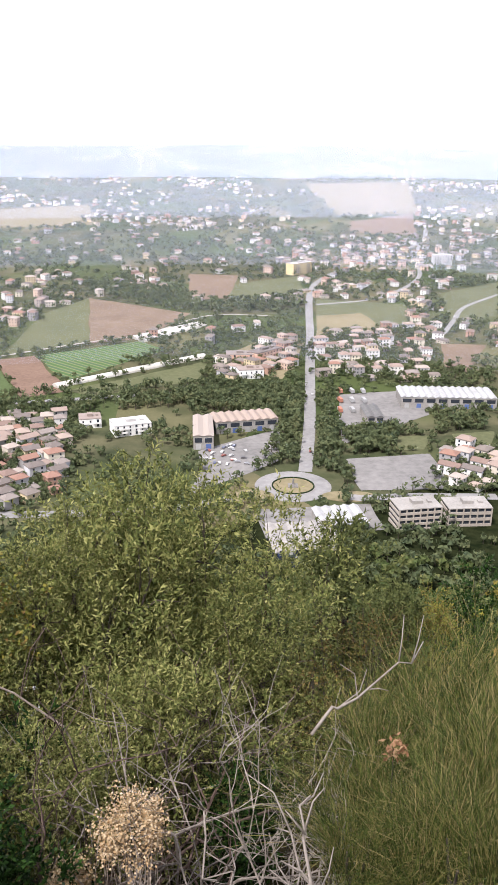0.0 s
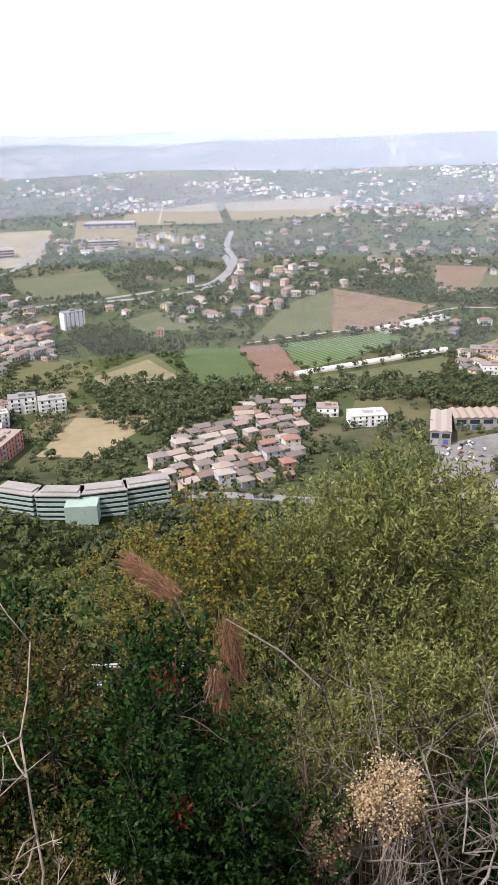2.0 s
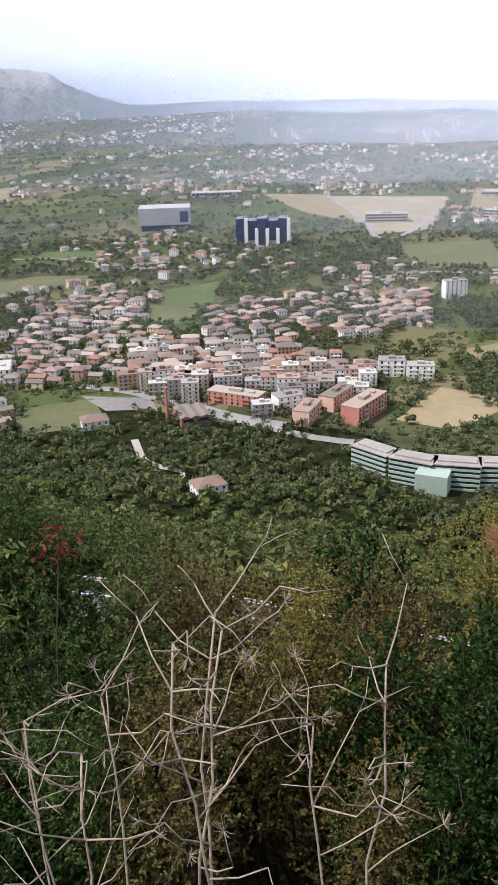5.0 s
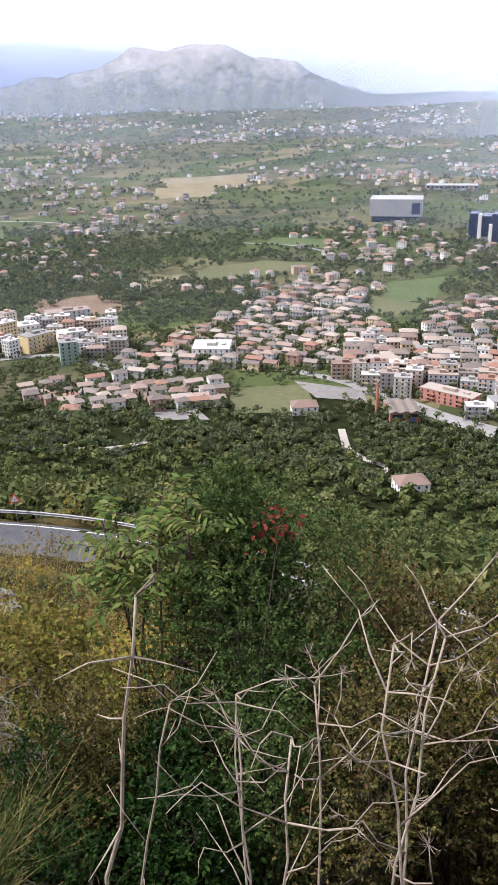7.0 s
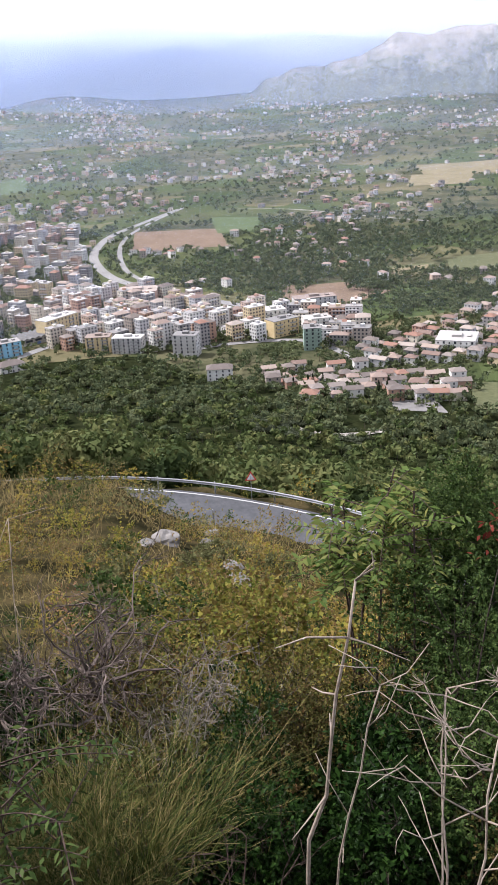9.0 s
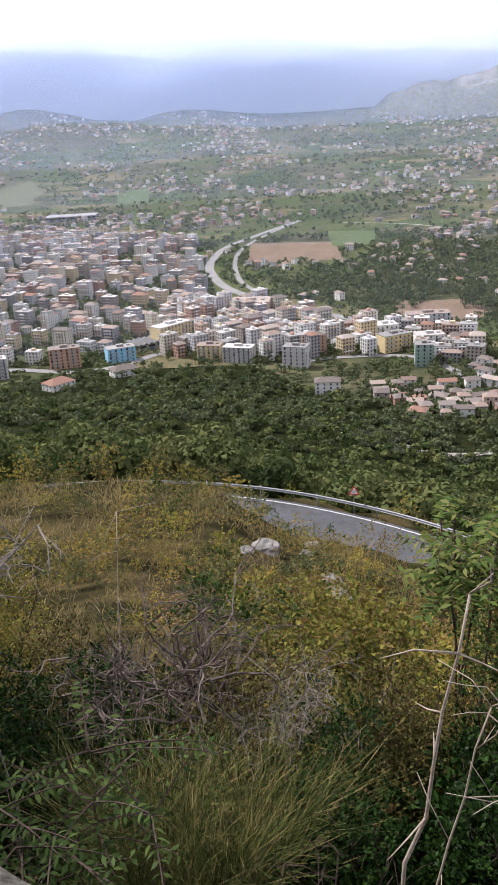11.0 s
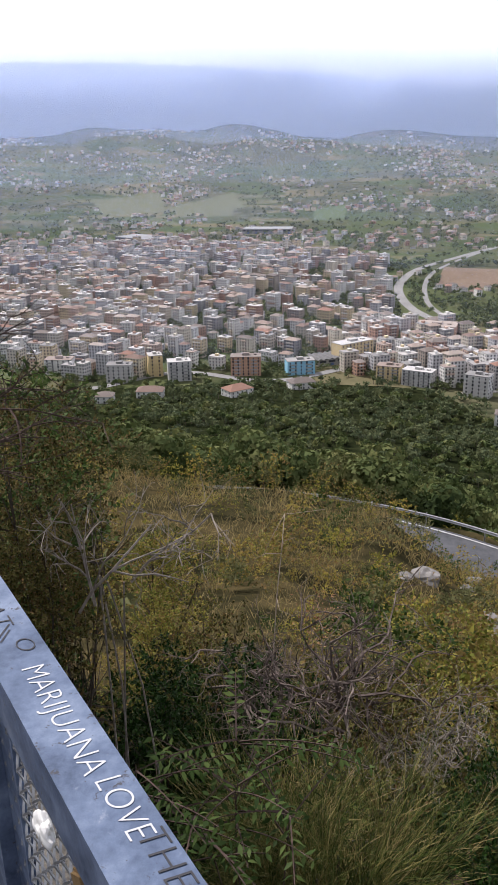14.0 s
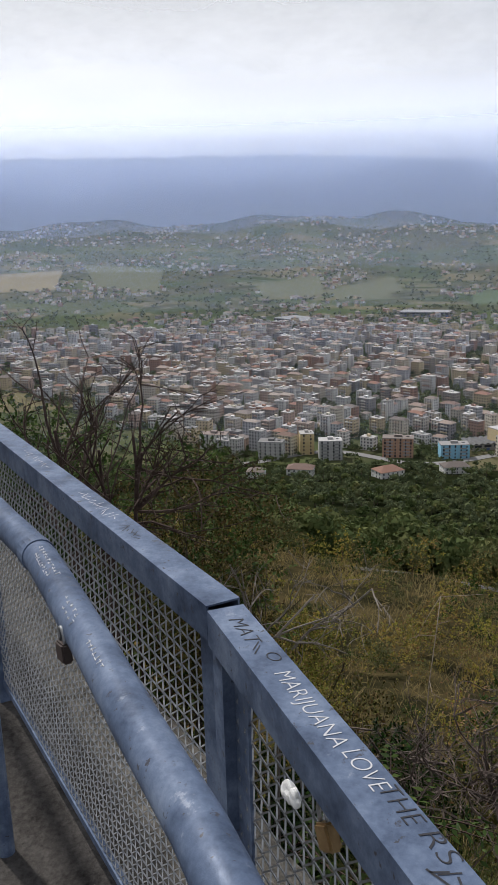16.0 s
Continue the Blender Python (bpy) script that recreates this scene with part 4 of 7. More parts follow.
def shed(name, x, y, rot, lx, ly, h, label, wall, roof, windows=True):
    b = base(name, spot(x, y, rot, lx * 0.5), label, "industrial building")
    w = Mesh()
    w.box(-lx / 2, -ly / 2, -2, lx / 2, ly / 2, h)
    part("wall", w.data("wall", wall), b)
    part("roof", ribbed_roof(lx + 0.8, ly + 0.8, 1.3, roof), b, pose(0, 0, h))
    k = max(2, int(lx / 9))
    for i in range(k):
        t = (i + 0.5) / k * lx - lx / 2
        g = Mesh()
        g.box(-lx / k * 0.36, -0.08, 0, lx / k * 0.36, 0.04, h * 0.34)
        part("window", g.data("window", M_GLASS), b, pose(t, -ly / 2, h * 0.52))
        d = Mesh()
        d.box(-1.8, -0.1, 0, 1.8, 0.04, h * 0.42)
        part("gate", d.data("gate", M_BLUE if i % 2 else M_WHITE), b, pose(t, -ly / 2, 0))
    return b


def warehouse(x, y, rot, lx, ly, h):
    if lx > 130:
        rot, lx = rot - 60, 110
    shed("warehouse", x, y, rot, lx, ly, h, "long low warehouse with a white ribbed sheet roof", M_CONCRETE, M_WHITE)


def long_hall(x, y, rot, lx, ly, h):
    shed("long_hall", x, y, rot, lx, ly, h, "low hall with a dark grey ribbed roof at the town's edge", M_CONCRETE, M_ASPHALT)


def factory(x, y, rot, lx, ly, h):
    shed("factory", x, y, rot, lx, ly, h, "factory hall with brownish roof at a pale yard", M_CONCRETE, M_TILE)


def brick_works(x, y, rot, lx, ly, h):
    b = shed("brick_works", x, y, rot, lx, ly, h, "old red brick works with a tall chimney", M_BRICK, M_TILE)
    c = Mesh()
    c.tube((0, 0, 0), (0, 0, 24), 1.5, 0.9, 10)
    part("chimney", c.data("chimney", M_BRICK), b, pose(-lx / 2 - 6, 4, 0))


def office_block(x, y, rot, lx, ly, h, floors):
    b = base("office_block", spot(x, y, rot, lx * 0.6), f"beige office building with {floors} rows of ribbon windows", "office building")
    st = h / floors
    for fl in range(floors):
        f = Mesh()
        f.box(-lx / 2, -ly / 2, fl * st - (2 if fl == 0 else 0), lx / 2, ly / 2, fl * st + st * 0.45)
        part("floor_band", f.data("floor_band", M_TINT["beige"]), b)
        g = Mesh()
        g.box(-lx / 2 + 0.5, -ly / 2 + 0.5, fl * st + st * 0.45, lx / 2 - 0.5, ly / 2 - 0.5, fl * st + st)
        part("window_band", g.data("window_band", M_GLASS), b)
        k = int(lx / 4)
        for i in range(k + 1):
            q = Mesh()
            q.box(-0.3, -0.25, fl * st, 0.3, 0.5, fl * st + st)
            part("pillar", q.data("pillar", M_TINT["beige"]), b, pose(-lx / 2 + 0.3 + (lx - 0.6) * i / k, -ly / 2, 0))
    part("roof", roof_data(lx, ly, 2, "flat", M_CONCRETE), b, pose(0, 0, h))


def showroom(x, y, rot, lx, ly, h):
    b = base("showroom", spot(x, y, rot, 26), "showroom with a white ribbed roof and dark blue glass front", "industrial building")
    w = Mesh()
    w.box(-lx / 2, -ly / 2, -4, lx / 2, ly / 2, h)
    part("wall", w.data("wall", M_DARK), b)
    part("roof", ribbed_roof(lx + 12, ly, 1.2, M_CONCRETE), b, pose(4, 2, h))
    for i in range(6):
        for j in range(3):
            q = Mesh()
            q.box(-1.3, -0.12, 0, 1.3, 0.04, 2.6)
            part("window", q.data("window", M_WHITE if (i + j) % 3 == 0 else M_GLASS), b, pose(-lx / 2 + lx * (i + 0.5) / 6, -ly / 2, 0.6 + j * 3.6))


def greenhouse(x, y, rot, lx, ly, h):
    b = base("greenhouse", spot(x, y, rot, 10), "long white plastic greenhouse tunnel beside the crop rows", "greenhouse", "greenhouses in the fields")
    k = int(lx / 10)
    for i in range(k):
        m = Mesh()
        a, c = -lx / 2 + lx * i / k + 0.1, -lx / 2 + lx * (i + 1) / k - 0.1
        arc = [(math.cos(t) * ly / 2, math.sin(t) * h) for t in np.linspace(0, math.pi, 9)]
        for (y0, z0), (y1, z1) in zip(arc, arc[1:]):
            m.face([(a, y0, z0), (c, y0, z0), (c, y1, z1), (a, y1, z1)])
        m.face([(a, p, q) for p, q in arc])
        m.face([(c, p, q) for p, q in arc[::-1]])
        part("tunnel_bay", m.data("tunnel_bay", M_PLASTIC), b)


def curved_hospital(x, y, rot, lx, ly, h, floors):
    b = base("hospital", spot(x, y, rot, 40), "long bent pale green building of five storeys with ribbon windows", "hospital")
    wings = [(-0.38, 0.05, -24), (-0.12, -0.02, -8), (0.14, 0.0, 8), (0.4, 0.07, 14)]
    for k, (u, v, a) in enumerate(wings):
        l = lx * 0.275
        m = pose(u * lx, v * lx - 4, 0, 0, 0, a)
        st = h / floors
        wing = base("wing", m, "", "")
        wing.parent = b
        for fl in range(floors):
            f = Mesh()
            f.box(-l / 2, -ly / 2, fl * st - (4 if fl == 0 else 0), l / 2, ly / 2, fl * st + st * 0.5)
            g = Mesh()
            f.box(-l / 2 + 0.4, -ly / 2 + 0.4, fl * st + st * 0.5, l / 2 - 0.4, ly / 2 - 0.4, fl * st + st, 1)
            part("storey", f.data("storey", M_TINT["green"], M_GLASS), wing)
        r = Mesh()
        r.box(-l / 2 - 0.4, -ly / 2 - 0.4, h, l / 2 + 0.4, ly / 2 + 0.4, h + 0.6)
        r.box(-l / 2 + 2, -ly / 4, h + 0.6, l / 2 - 2, ly / 4, h + 1.5)
        part("roof", r.data("roof", M_CONCRETE), wing)
    f = Mesh()
    f.box(-9, -8, -4, 9, 8, 13)
    part("stair_tower", f.data("stair_tower", M_TINT["green"]), b, pose(2, -16, 0))


def dark_tower(x, y, rot, lx, ly, h, floors):
    b = base("office_tower", spot(x, y, rot, 50), "dark blue glass office towers with white stair cores", "office tower")
    for i in range(5):
        u = -0.4 + 0.2 * i
        m = Mesh()
        m.box(-lx * 0.09, -ly / 2, -2, lx * 0.09, ly / 2, h * (0.86 if i % 2 else 0.95))
        part("tower", m.data("tower", M_DARK), b, pose(u * lx, (i % 2) * 5 - 8, 0))
        c = Mesh()
        c.box(-2.4, -ly / 2 - 1, -2, 2.4, -ly / 2 + 6, h * (0.95 if i in (0, 4) else 0.6))
        part("stair_core", c.data("stair_core", M_TINT["white"]), b, pose(u * lx + lx * 0.1, -9, 0))
    c = Mesh()
    c.box(-lx * 0.55, -ly * 0.7, -2, lx * 0.55, ly * 0.6, 7)
    part("podium", c.data("podium", M_CONCRETE), b)


def white_hall(x, y, rot, lx, ly, h):
    b = base("exhibition_hall", spot(x, y, rot, 60), "huge white hall on a dark base with a dark glass end", "hall")
    m = Mesh()
    m.box(-lx / 2, -ly / 2, 10, lx / 2, ly / 2, h)
    part("wall", m.data("wall", M_WHITE), b)
    m = Mesh()
    m.box(-lx / 2 + 4, -ly / 2 + 4, -2, lx / 2 - 4, ly / 2 - 4, 10)
    part("ground_floor", m.data("ground_floor", M_DARK), b)
    m = Mesh()
    m.box(0, -ly / 2 - 0.4, 14, lx * 0.16, -ly / 2 + 1, h - 6)
    part("window", m.data("window", M_DARK), b, pose(lx * 0.3, 0, 0))


def trucks(x, y, rot, lx, ly, h):
    shed("depot", x, y, rot, lx, ly, h, "narrow depot hall with a grey roof in the yard", M_CONCRETE, M_ASPHALT)


def villa(x, y, rot, lx, ly, h):
    lx = min(lx, 22)
    house("villa", spot(x, y, rot, lx * 0.7), lx, ly, max(1, round(h / 3.2)), "hip", "pale villa with a tiled hip roof among the trees", "villa", wall=M_TINT["white"])


def lorry(x, y, rot, tint):
    b = base("lorry", spot(x, y, rot), "parked lorry with a box body in the yard", "lorry", "lorries parked in the yard")
    m = Mesh()
    m.box(-4.5, -1.25, 1.1, 3.0, 1.25, 3.9)
    part("box_body", m.data("box_body", tint), b)
    m = Mesh()
    m.box(3.2, -1.2, 0.6, 5.2, 1.2, 3.0)
    part("cab", m.data("cab", M_WHITE), b)
    for u in (-3.4, -2.2, 4.2):
        for s in (-1, 1):
            wh = Mesh()
            wh.tube((u, s * 0.9, 0.5), (u, s * 1.25, 0.5), 0.5, sides=10)
            part("wheel", wh.data("wheel", M_ASPHALT), b)


CAR_WHEEL = Mesh()
CAR_WHEEL.tube((0, -0.1, 0), (0, 0.1, 0), 0.32, sides=8)
CAR_WHEEL = CAR_WHEEL.data("wheel", M_ASPHALT)
CAR_PAINT = walls("car_paint", [(0.4, 0.4, 0.4), (0.05, 0.05, 0.06), (0.22, 0.23, 0.25), (0.2, 0.04, 0.03), (0.5, 0.5, 0.49), (0.05, 0.07, 0.14)], 0.3)


def car_body():
    m = Mesh()
    prof = [(-2.05, 0.35), (-2.05, 0.8), (-1.3, 0.95), (-0.9, 1.42), (0.5, 1.42), (1.1, 0.95), (2.0, 0.78), (2.05, 0.35)]
    for s in (-0.85, 0.85):
        m.face([(x, s, z) for x, z in (prof if s > 0 else prof[::-1])])
    for (x0, z0), (x1, z1) in zip(prof, prof[1:] + prof[:1]):
        m.face([(x0, -0.85, z0), (x0, 0.85, z0), (x1, 0.85, z1), (x1, -0.85, z1)])
    return m.data("body", CAR_PAINT)


CAR_BODY = car_body()


def car(x, y, rot, lift=0.35):
    b = base("car", pose(x, y, gz(x, y) + lift, 0, 0, rot), "small parked car in the valley", "car", "cars parked in the valley")
    part("body", CAR_BODY, b)
    for u in (-1.3, 1.3):
        for s in (-0.8, 0.8):
            part("wheel", CAR_WHEEL, b, pose(u, s, 0.32))


# buildings that stand out
factory(-33, 574, 4, 14, 45, 10)
factory(-4, 600, 15, 47, 22, 9)
office_block(94, 434, 11, 25, 16, 13, 4)
office_block(124, 440, 5, 25, 16, 11, 3)
warehouse(161, 667, -1, 77, 30, 9)
showroom(25, 396, 8, 24, 34, 8)
warehouse(52, 434, 10, 27, 24, 5)
trucks(95, 625, 4, 13, 30, 6)
greenhouse(-106, 752, 42, 164, 9, 3.5)
greenhouse(-90, 916, 50, 104, 11, 3.5)
greenhouse(-83, 906, 53, 102, 9, 3.5)
apartment_block(74, 1324, 44, 67, 16, 17, 5, "yellow")
apartment_block(319, 1439, 6, 31, 16, 16, 4, "grey")
apartment_block(-10, 800, 4, 26, 16, 6, 2, "pink")
apartment_block(14, 811, 48, 36, 14, 7, 2, "pink")
apartment_block(0, 738, 13, 23, 14, 8, 2, "white")
apartment_block(-119, 600, 14, 16, 14, 7, 2, "white")
apartment_block(-87, 587, 22, 27, 18, 8, 3, "white")
apartment_block(-451, 830, 53, 25, 12, 19, 6, "white")
apartment_block(-354, 557, 35, 21, 14, 13, 4, "white")
apartment_block(-330, 561, 35, 21, 14, 12, 4, "white")
apartment_block(-316, 464, 97, 57, 14, 13, 4, "red")
apartment_block(-406, 430, 15, 64, 14, 9, 3, "red")
apartment_block(-366, 441, 63, 20, 14, 12, 4, "white")
apartment_block(-342, 433, 109, 28, 12, 11, 3, "pink")
apartment_block(-345, 471, 99, 32, 12, 11, 3, "pink")
curved_hospital(-223, 401, 20, 93, 14, 15, 5)
dark_tower(-872, 997, 36, 80, 34, 42, 11)
white_hall(-1120, 1022, 45, 88, 60, 38)
warehouse(-1380, 1419, 104, 256, 40, 10)
office_block(-844, 1292, 36, 73, 40, 14, 3)
warehouse(-828, 1735, 16, 110, 40, 10)
office_block(-695, 1424, 20, 53, 24, 14, 3)
brick_works(-405, 383, 59, 21, 26, 7)
villa(-303, 296, 66, 17, 14, 7)
villa(-445, 329, 61, 18, 14, 7)
villa(-524, 273, 51, 13, 10, 7)
villa(-563, 219, 51, 13, 10, 7)
villa(-523, 189, 55, 12, 10, 5)
villa(-617, 149, 75, 20, 12, 9)
villa(-678, -61, 127, 36, 16, 6)
villa(-712, -8, 110, 23, 14, 6)
villa(-671, -133, 92, 24, 14, 6)
villa(-645, -165, 94, 14, 12, 5)
apartment_block(-609, 352, 54, 32, 30, 10, 3, "white")
apartment_block(-664, 244, 74, 15, 14, 19, 6, "green")
apartment_block(-693, 140, 61, 21, 14, 19, 6, "grey")
apartment_block(-719, 235, 105, 27, 16, 15, 4, "yellow")
apartment_block(-719, 269, 81, 26, 16, 12, 4, "white")
apartment_block(-781, 290, 82, 50, 16, 16, 5, "grey")
apartment_block(-757, 239, 90, 22, 16, 15, 4, "white")
apartment_block(-744, 71, 72, 22, 14, 14, 5, "yellow")
apartment_block(-727, 95, 63, 27, 14, 14, 5, "grey")
apartment_block(-913, 136, 75, 49, 30, 15, 4, "pink")
apartment_block(-768, -10, 103, 26, 14, 13, 4, "blue")
apartment_block(-764, -60, 94, 28, 14, 18, 6, "brick")
apartment_block(-746, -120, 104, 21, 14, 18, 6, "grey")
apartment_block(-741, -174, 92, 23, 14, 16, 5, "grey")
apartment_block(-769, -238, 92, 26, 14, 14, 5, "white")
apartment_block(-761, -145, 108, 13, 14, 20, 6, "yellow")
apartment_block(-821, 41, 127, 40, 16, 18, 5, "yellow")
long_hall(-815, 28, 116, 58, 26, 6)
warehouse(-1829, -360, 110, 168, 60, 10)
warehouse(-1966, -98, 145, 291, 50, 10)

for i in range(9):
    lorry(72 + (i % 3) * 9 + i * 0.8, 640 + (i // 3) * 26, 96 + i * 3 % 11, M_WHITE if i % 3 else M_BRICK)
for i in range(26):
    line, width = ROADS[i % 12]
    k = random.randrange(2, len(line) - 2)
    d = line[k + 1] - line[k]
    car(line[k][0] + 2 * d[1] / np.linalg.norm(d), line[k][1] - 2 * d[0] / np.linalg.norm(d), math.degrees(math.atan2(d[1], d[0])), 0.5)
for i in range(24):
    car(random.uniform(-20, 10) - 10, random.uniform(520, 560), random.uniform(0, 180))

# ---- houses and blocks of the built-up zones ----
ROAD_PTS = np.concatenate([np.c_[line, np.full(len(line), width / 2 + 3.5)] for line, width in ROADS])


def free(x, y, gap):
    if any((x - a) ** 2 + (y - b) ** 2 < (gap + c) ** 2 for a, b, c in SITES):
        return False
    return not (np.hypot(ROAD_PTS[:, 0] - x, ROAD_PTS[:, 1] - y) < ROAD_PTS[:, 2] - 3.5 + gap * 0.62).any()


def strew(count, a0, a1, r0, r1, power, seed):
    """Random places over the plain, outside the fields."""
    rng = np.random.default_rng(seed)
    a, r = np.radians(rng.uniform(a0, a1, count)), r0 + (r1 - r0) * rng.random(count) ** power
    x, y = -r * np.sin(a), r * np.cos(a)
    keep = np.ones(count, bool)
    for f in FIELDS:
        keep &= ~inside(f, x, y)
    return x[keep], y[keep], r[keep]


houses, blocks = [], []
for kind, count, poly in ZONES:
    if kind not in ("house", "block"):
        continue
    xs, ys = [p[0] for p in poly], [p[1] for p in poly]
    turn = random.uniform(0, 90)
    tries = 0
    gap = 5.4 if kind == "house" else 5.7
    count = int(count * (1.05 if kind == "house" else 2.4))
    while count > 0 and tries < (2600 if kind == "house" else 5200):
        tries += 1
        x, y = random.uniform(min(xs), max(xs)), random.uniform(min(ys), max(ys))
        if math.hypot(x, y) > 4300 or not inside(poly, x, y) or not free(x, y, gap):
            continue
        SITES.append((x, y, gap))
        facing = math.degrees(math.atan2(-x, y))
        (houses if kind == "house" else blocks).append((x, y, facing + (turn + random.choice((0, 90))) % 90 - 45 + random.uniform(-6, 6)))
        count -= 1
houses.sort(key=lambda h: math.hypot(h[0], h[1]))
blocks.sort(key=lambda h: math.hypot(h[0], h[1]))

protos = []
for i, (lx, ly, fl, kind) in enumerate(((9, 8, 2, "hip"), (11, 8, 2, "gable"), (8, 7, 1, "hip"), (11, 9, 3, "hip"), (9, 9, 2, "hip"), (14, 8, 2, "gable"))):
    x, y, r = houses[i]
    protos.append(house("house", pose(x, y, gz(x, y), 0, 0, r), lx, ly, fl, kind, f"{('small', 'two-storey', 'two-storey', 'three-storey')[fl]} plastered house with a clay tile roof", "house", "houses in the valley", gap=5.4, sides=(0, 1)))
for i, (x, y, r) in enumerate(houses[6:200]):
    copy_thing(protos[random.randrange(6)], pose(x, y, gz(x, y), 0, 0, r))
bprotos = []
for i, (lx, ly, fl) in enumerate(((14, 11, 3), (19, 11, 4), (13, 11, 5), (22, 11, 4), (16, 12, 3), (17, 11, 5))):
    x, y, r = blocks[i]
    bprotos.append(apartment("apartment_block", pose(x, y, gz(x, y), 0, 0, r), lx, ly, fl * 3.1, fl, M_WALL, f"plastered block of flats with {fl} storeys and balconies", "blocks of flats in the town", False,
                             roof=M_TILE if i % 2 else M_FLATROOF))
for x, y, r in blocks[6:36]:
    copy_thing(bprotos[random.randrange(6)], pose(x, y, gz(x, y), 0, 0, r))


def far_town(name, sites, label, tall):
    """The rest of the town, farther off, in one mesh."""
    m = Mesh()
    for x, y, r in sites:
        z = gz(x, y)
        suburb = math.degrees(math.atan2(-x, y)) < 66
        lx, ly = (random.uniform(9, 18), random.uniform(9, 12)) if tall else (random.uniform(8, 14), random.uniform(7, 10))
        h = random.choice((2, 2, 3, 3, 4) if suburb else (3, 4, 4, 5, 5, 6, 6, 7)) * 3.1 if tall else random.choice((1, 2, 2, 3)) * 3.1
        c, s = math.cos(radians(r)), math.sin(radians(r))
        n0 = len(m.v)
        m.box(-lx / 2, -ly / 2, -3, lx / 2, ly / 2, h, 0, False)
        if tall and random.random() < (0.2 if suburb else 0.6):
            m.box(-lx / 2 - 0.1, -ly / 2 - 0.1, h, lx / 2 + 0.1, ly / 2 + 0.1, h + 0.5, 2, False)
            m.box(-lx * 0.12, -ly * 0.16, h + 0.5, lx * 0.12, ly * 0.16, h + 2.6, 0, False)
        else:
            p, q, t = lx / 2 + 0.4, ly / 2 + 0.4, h + ly * 0.22
            n = len(m.v)
            m.v += [(-p, -q, h), (p, -q, h), (p, q, h), (-p, q, h), (-p + q * 0.8, 0, t), (p - q * 0.8, 0, t)]
            m.f += [(n, n + 1, n + 5, n + 4), (n + 2, n + 3, n + 4, n + 5), (n + 1, n + 2, n + 5), (n + 3, n, n + 4)]
            m.s += [1] * 4
        near_town, balconies = math.hypot(x, y) < 1500, random.choice((0, 0, 0.16, 0.24, 0.34))
        for fl in range(int(h / 3.1) if math.hypot(x, y) < 2000 else 0):
            for axis, run, off in ((0, lx, ly), (1, ly, lx)):
                wide = 0.75 if tall else 0.55
                for u in np.arange(-run / 2 + 1.7, run / 2 - 1, 3.3):
                    for side in (-1, 1):
                        y0, z0, n = side * (off / 2 + 0.06), fl * 3.1 + 0.7, len(m.v)
                        quad = [(u - wide, y0, z0), (u + wide, y0, z0), (u + wide, y0, z0 + 1.6), (u - wide, y0, z0 + 1.6)]
                        m.v += quad if axis == 0 else [(q[1], q[0], q[2]) for q in quad]
                        m.f.append((n, n + 1, n + 2, n + 3))
                        m.s.append(3)
            if tall and fl and near_town and balconies:
                for side in (-1, 1):
                    y0, l = side * (ly / 2 + 0.65), lx * balconies
                    m.box(-l, y0 - 0.65, fl * 3.1 - 0.15, l, y0 + 0.65, fl * 3.1 + 0.85, 4, False)
        m.v[n0:] = [(x + a * c - b * s, y + a * s + b * c, z + d) for a, b, d in m.v[n0:]]
    tagged(new(name, m.data(name, M_WALL_FAR, M_TILE_FAR, M_FLATROOF_FAR, M_GLASS, M_WALL_FAR)), label, "houses", kind="stuff")


far_town("far_blocks", blocks[36:], "dense town of plastered blocks of flats with flat and tiled roofs", True)
# farms and villages strewn over the plain and the far hills
strewn = []
for x, y, r in zip(*strew(24000, -22, 128, 850, 4750, 0.75, 5)):
    k = noise.noise(Vector((x / 330, y / 330, 4.0))) + 0.5 * noise.noise(Vector((x / 90, y / 90, 1.0)))
    if len(strewn) < 6200 and k > -0.02 + 0.3 * random.random() and (r > 1400 or free(x, y, 8)):
        strewn.append((x, y, random.uniform(0, 180)))
far_town("far_houses", houses[200:] + strewn, "pale houses with tiled roofs strewn over the plain", False)


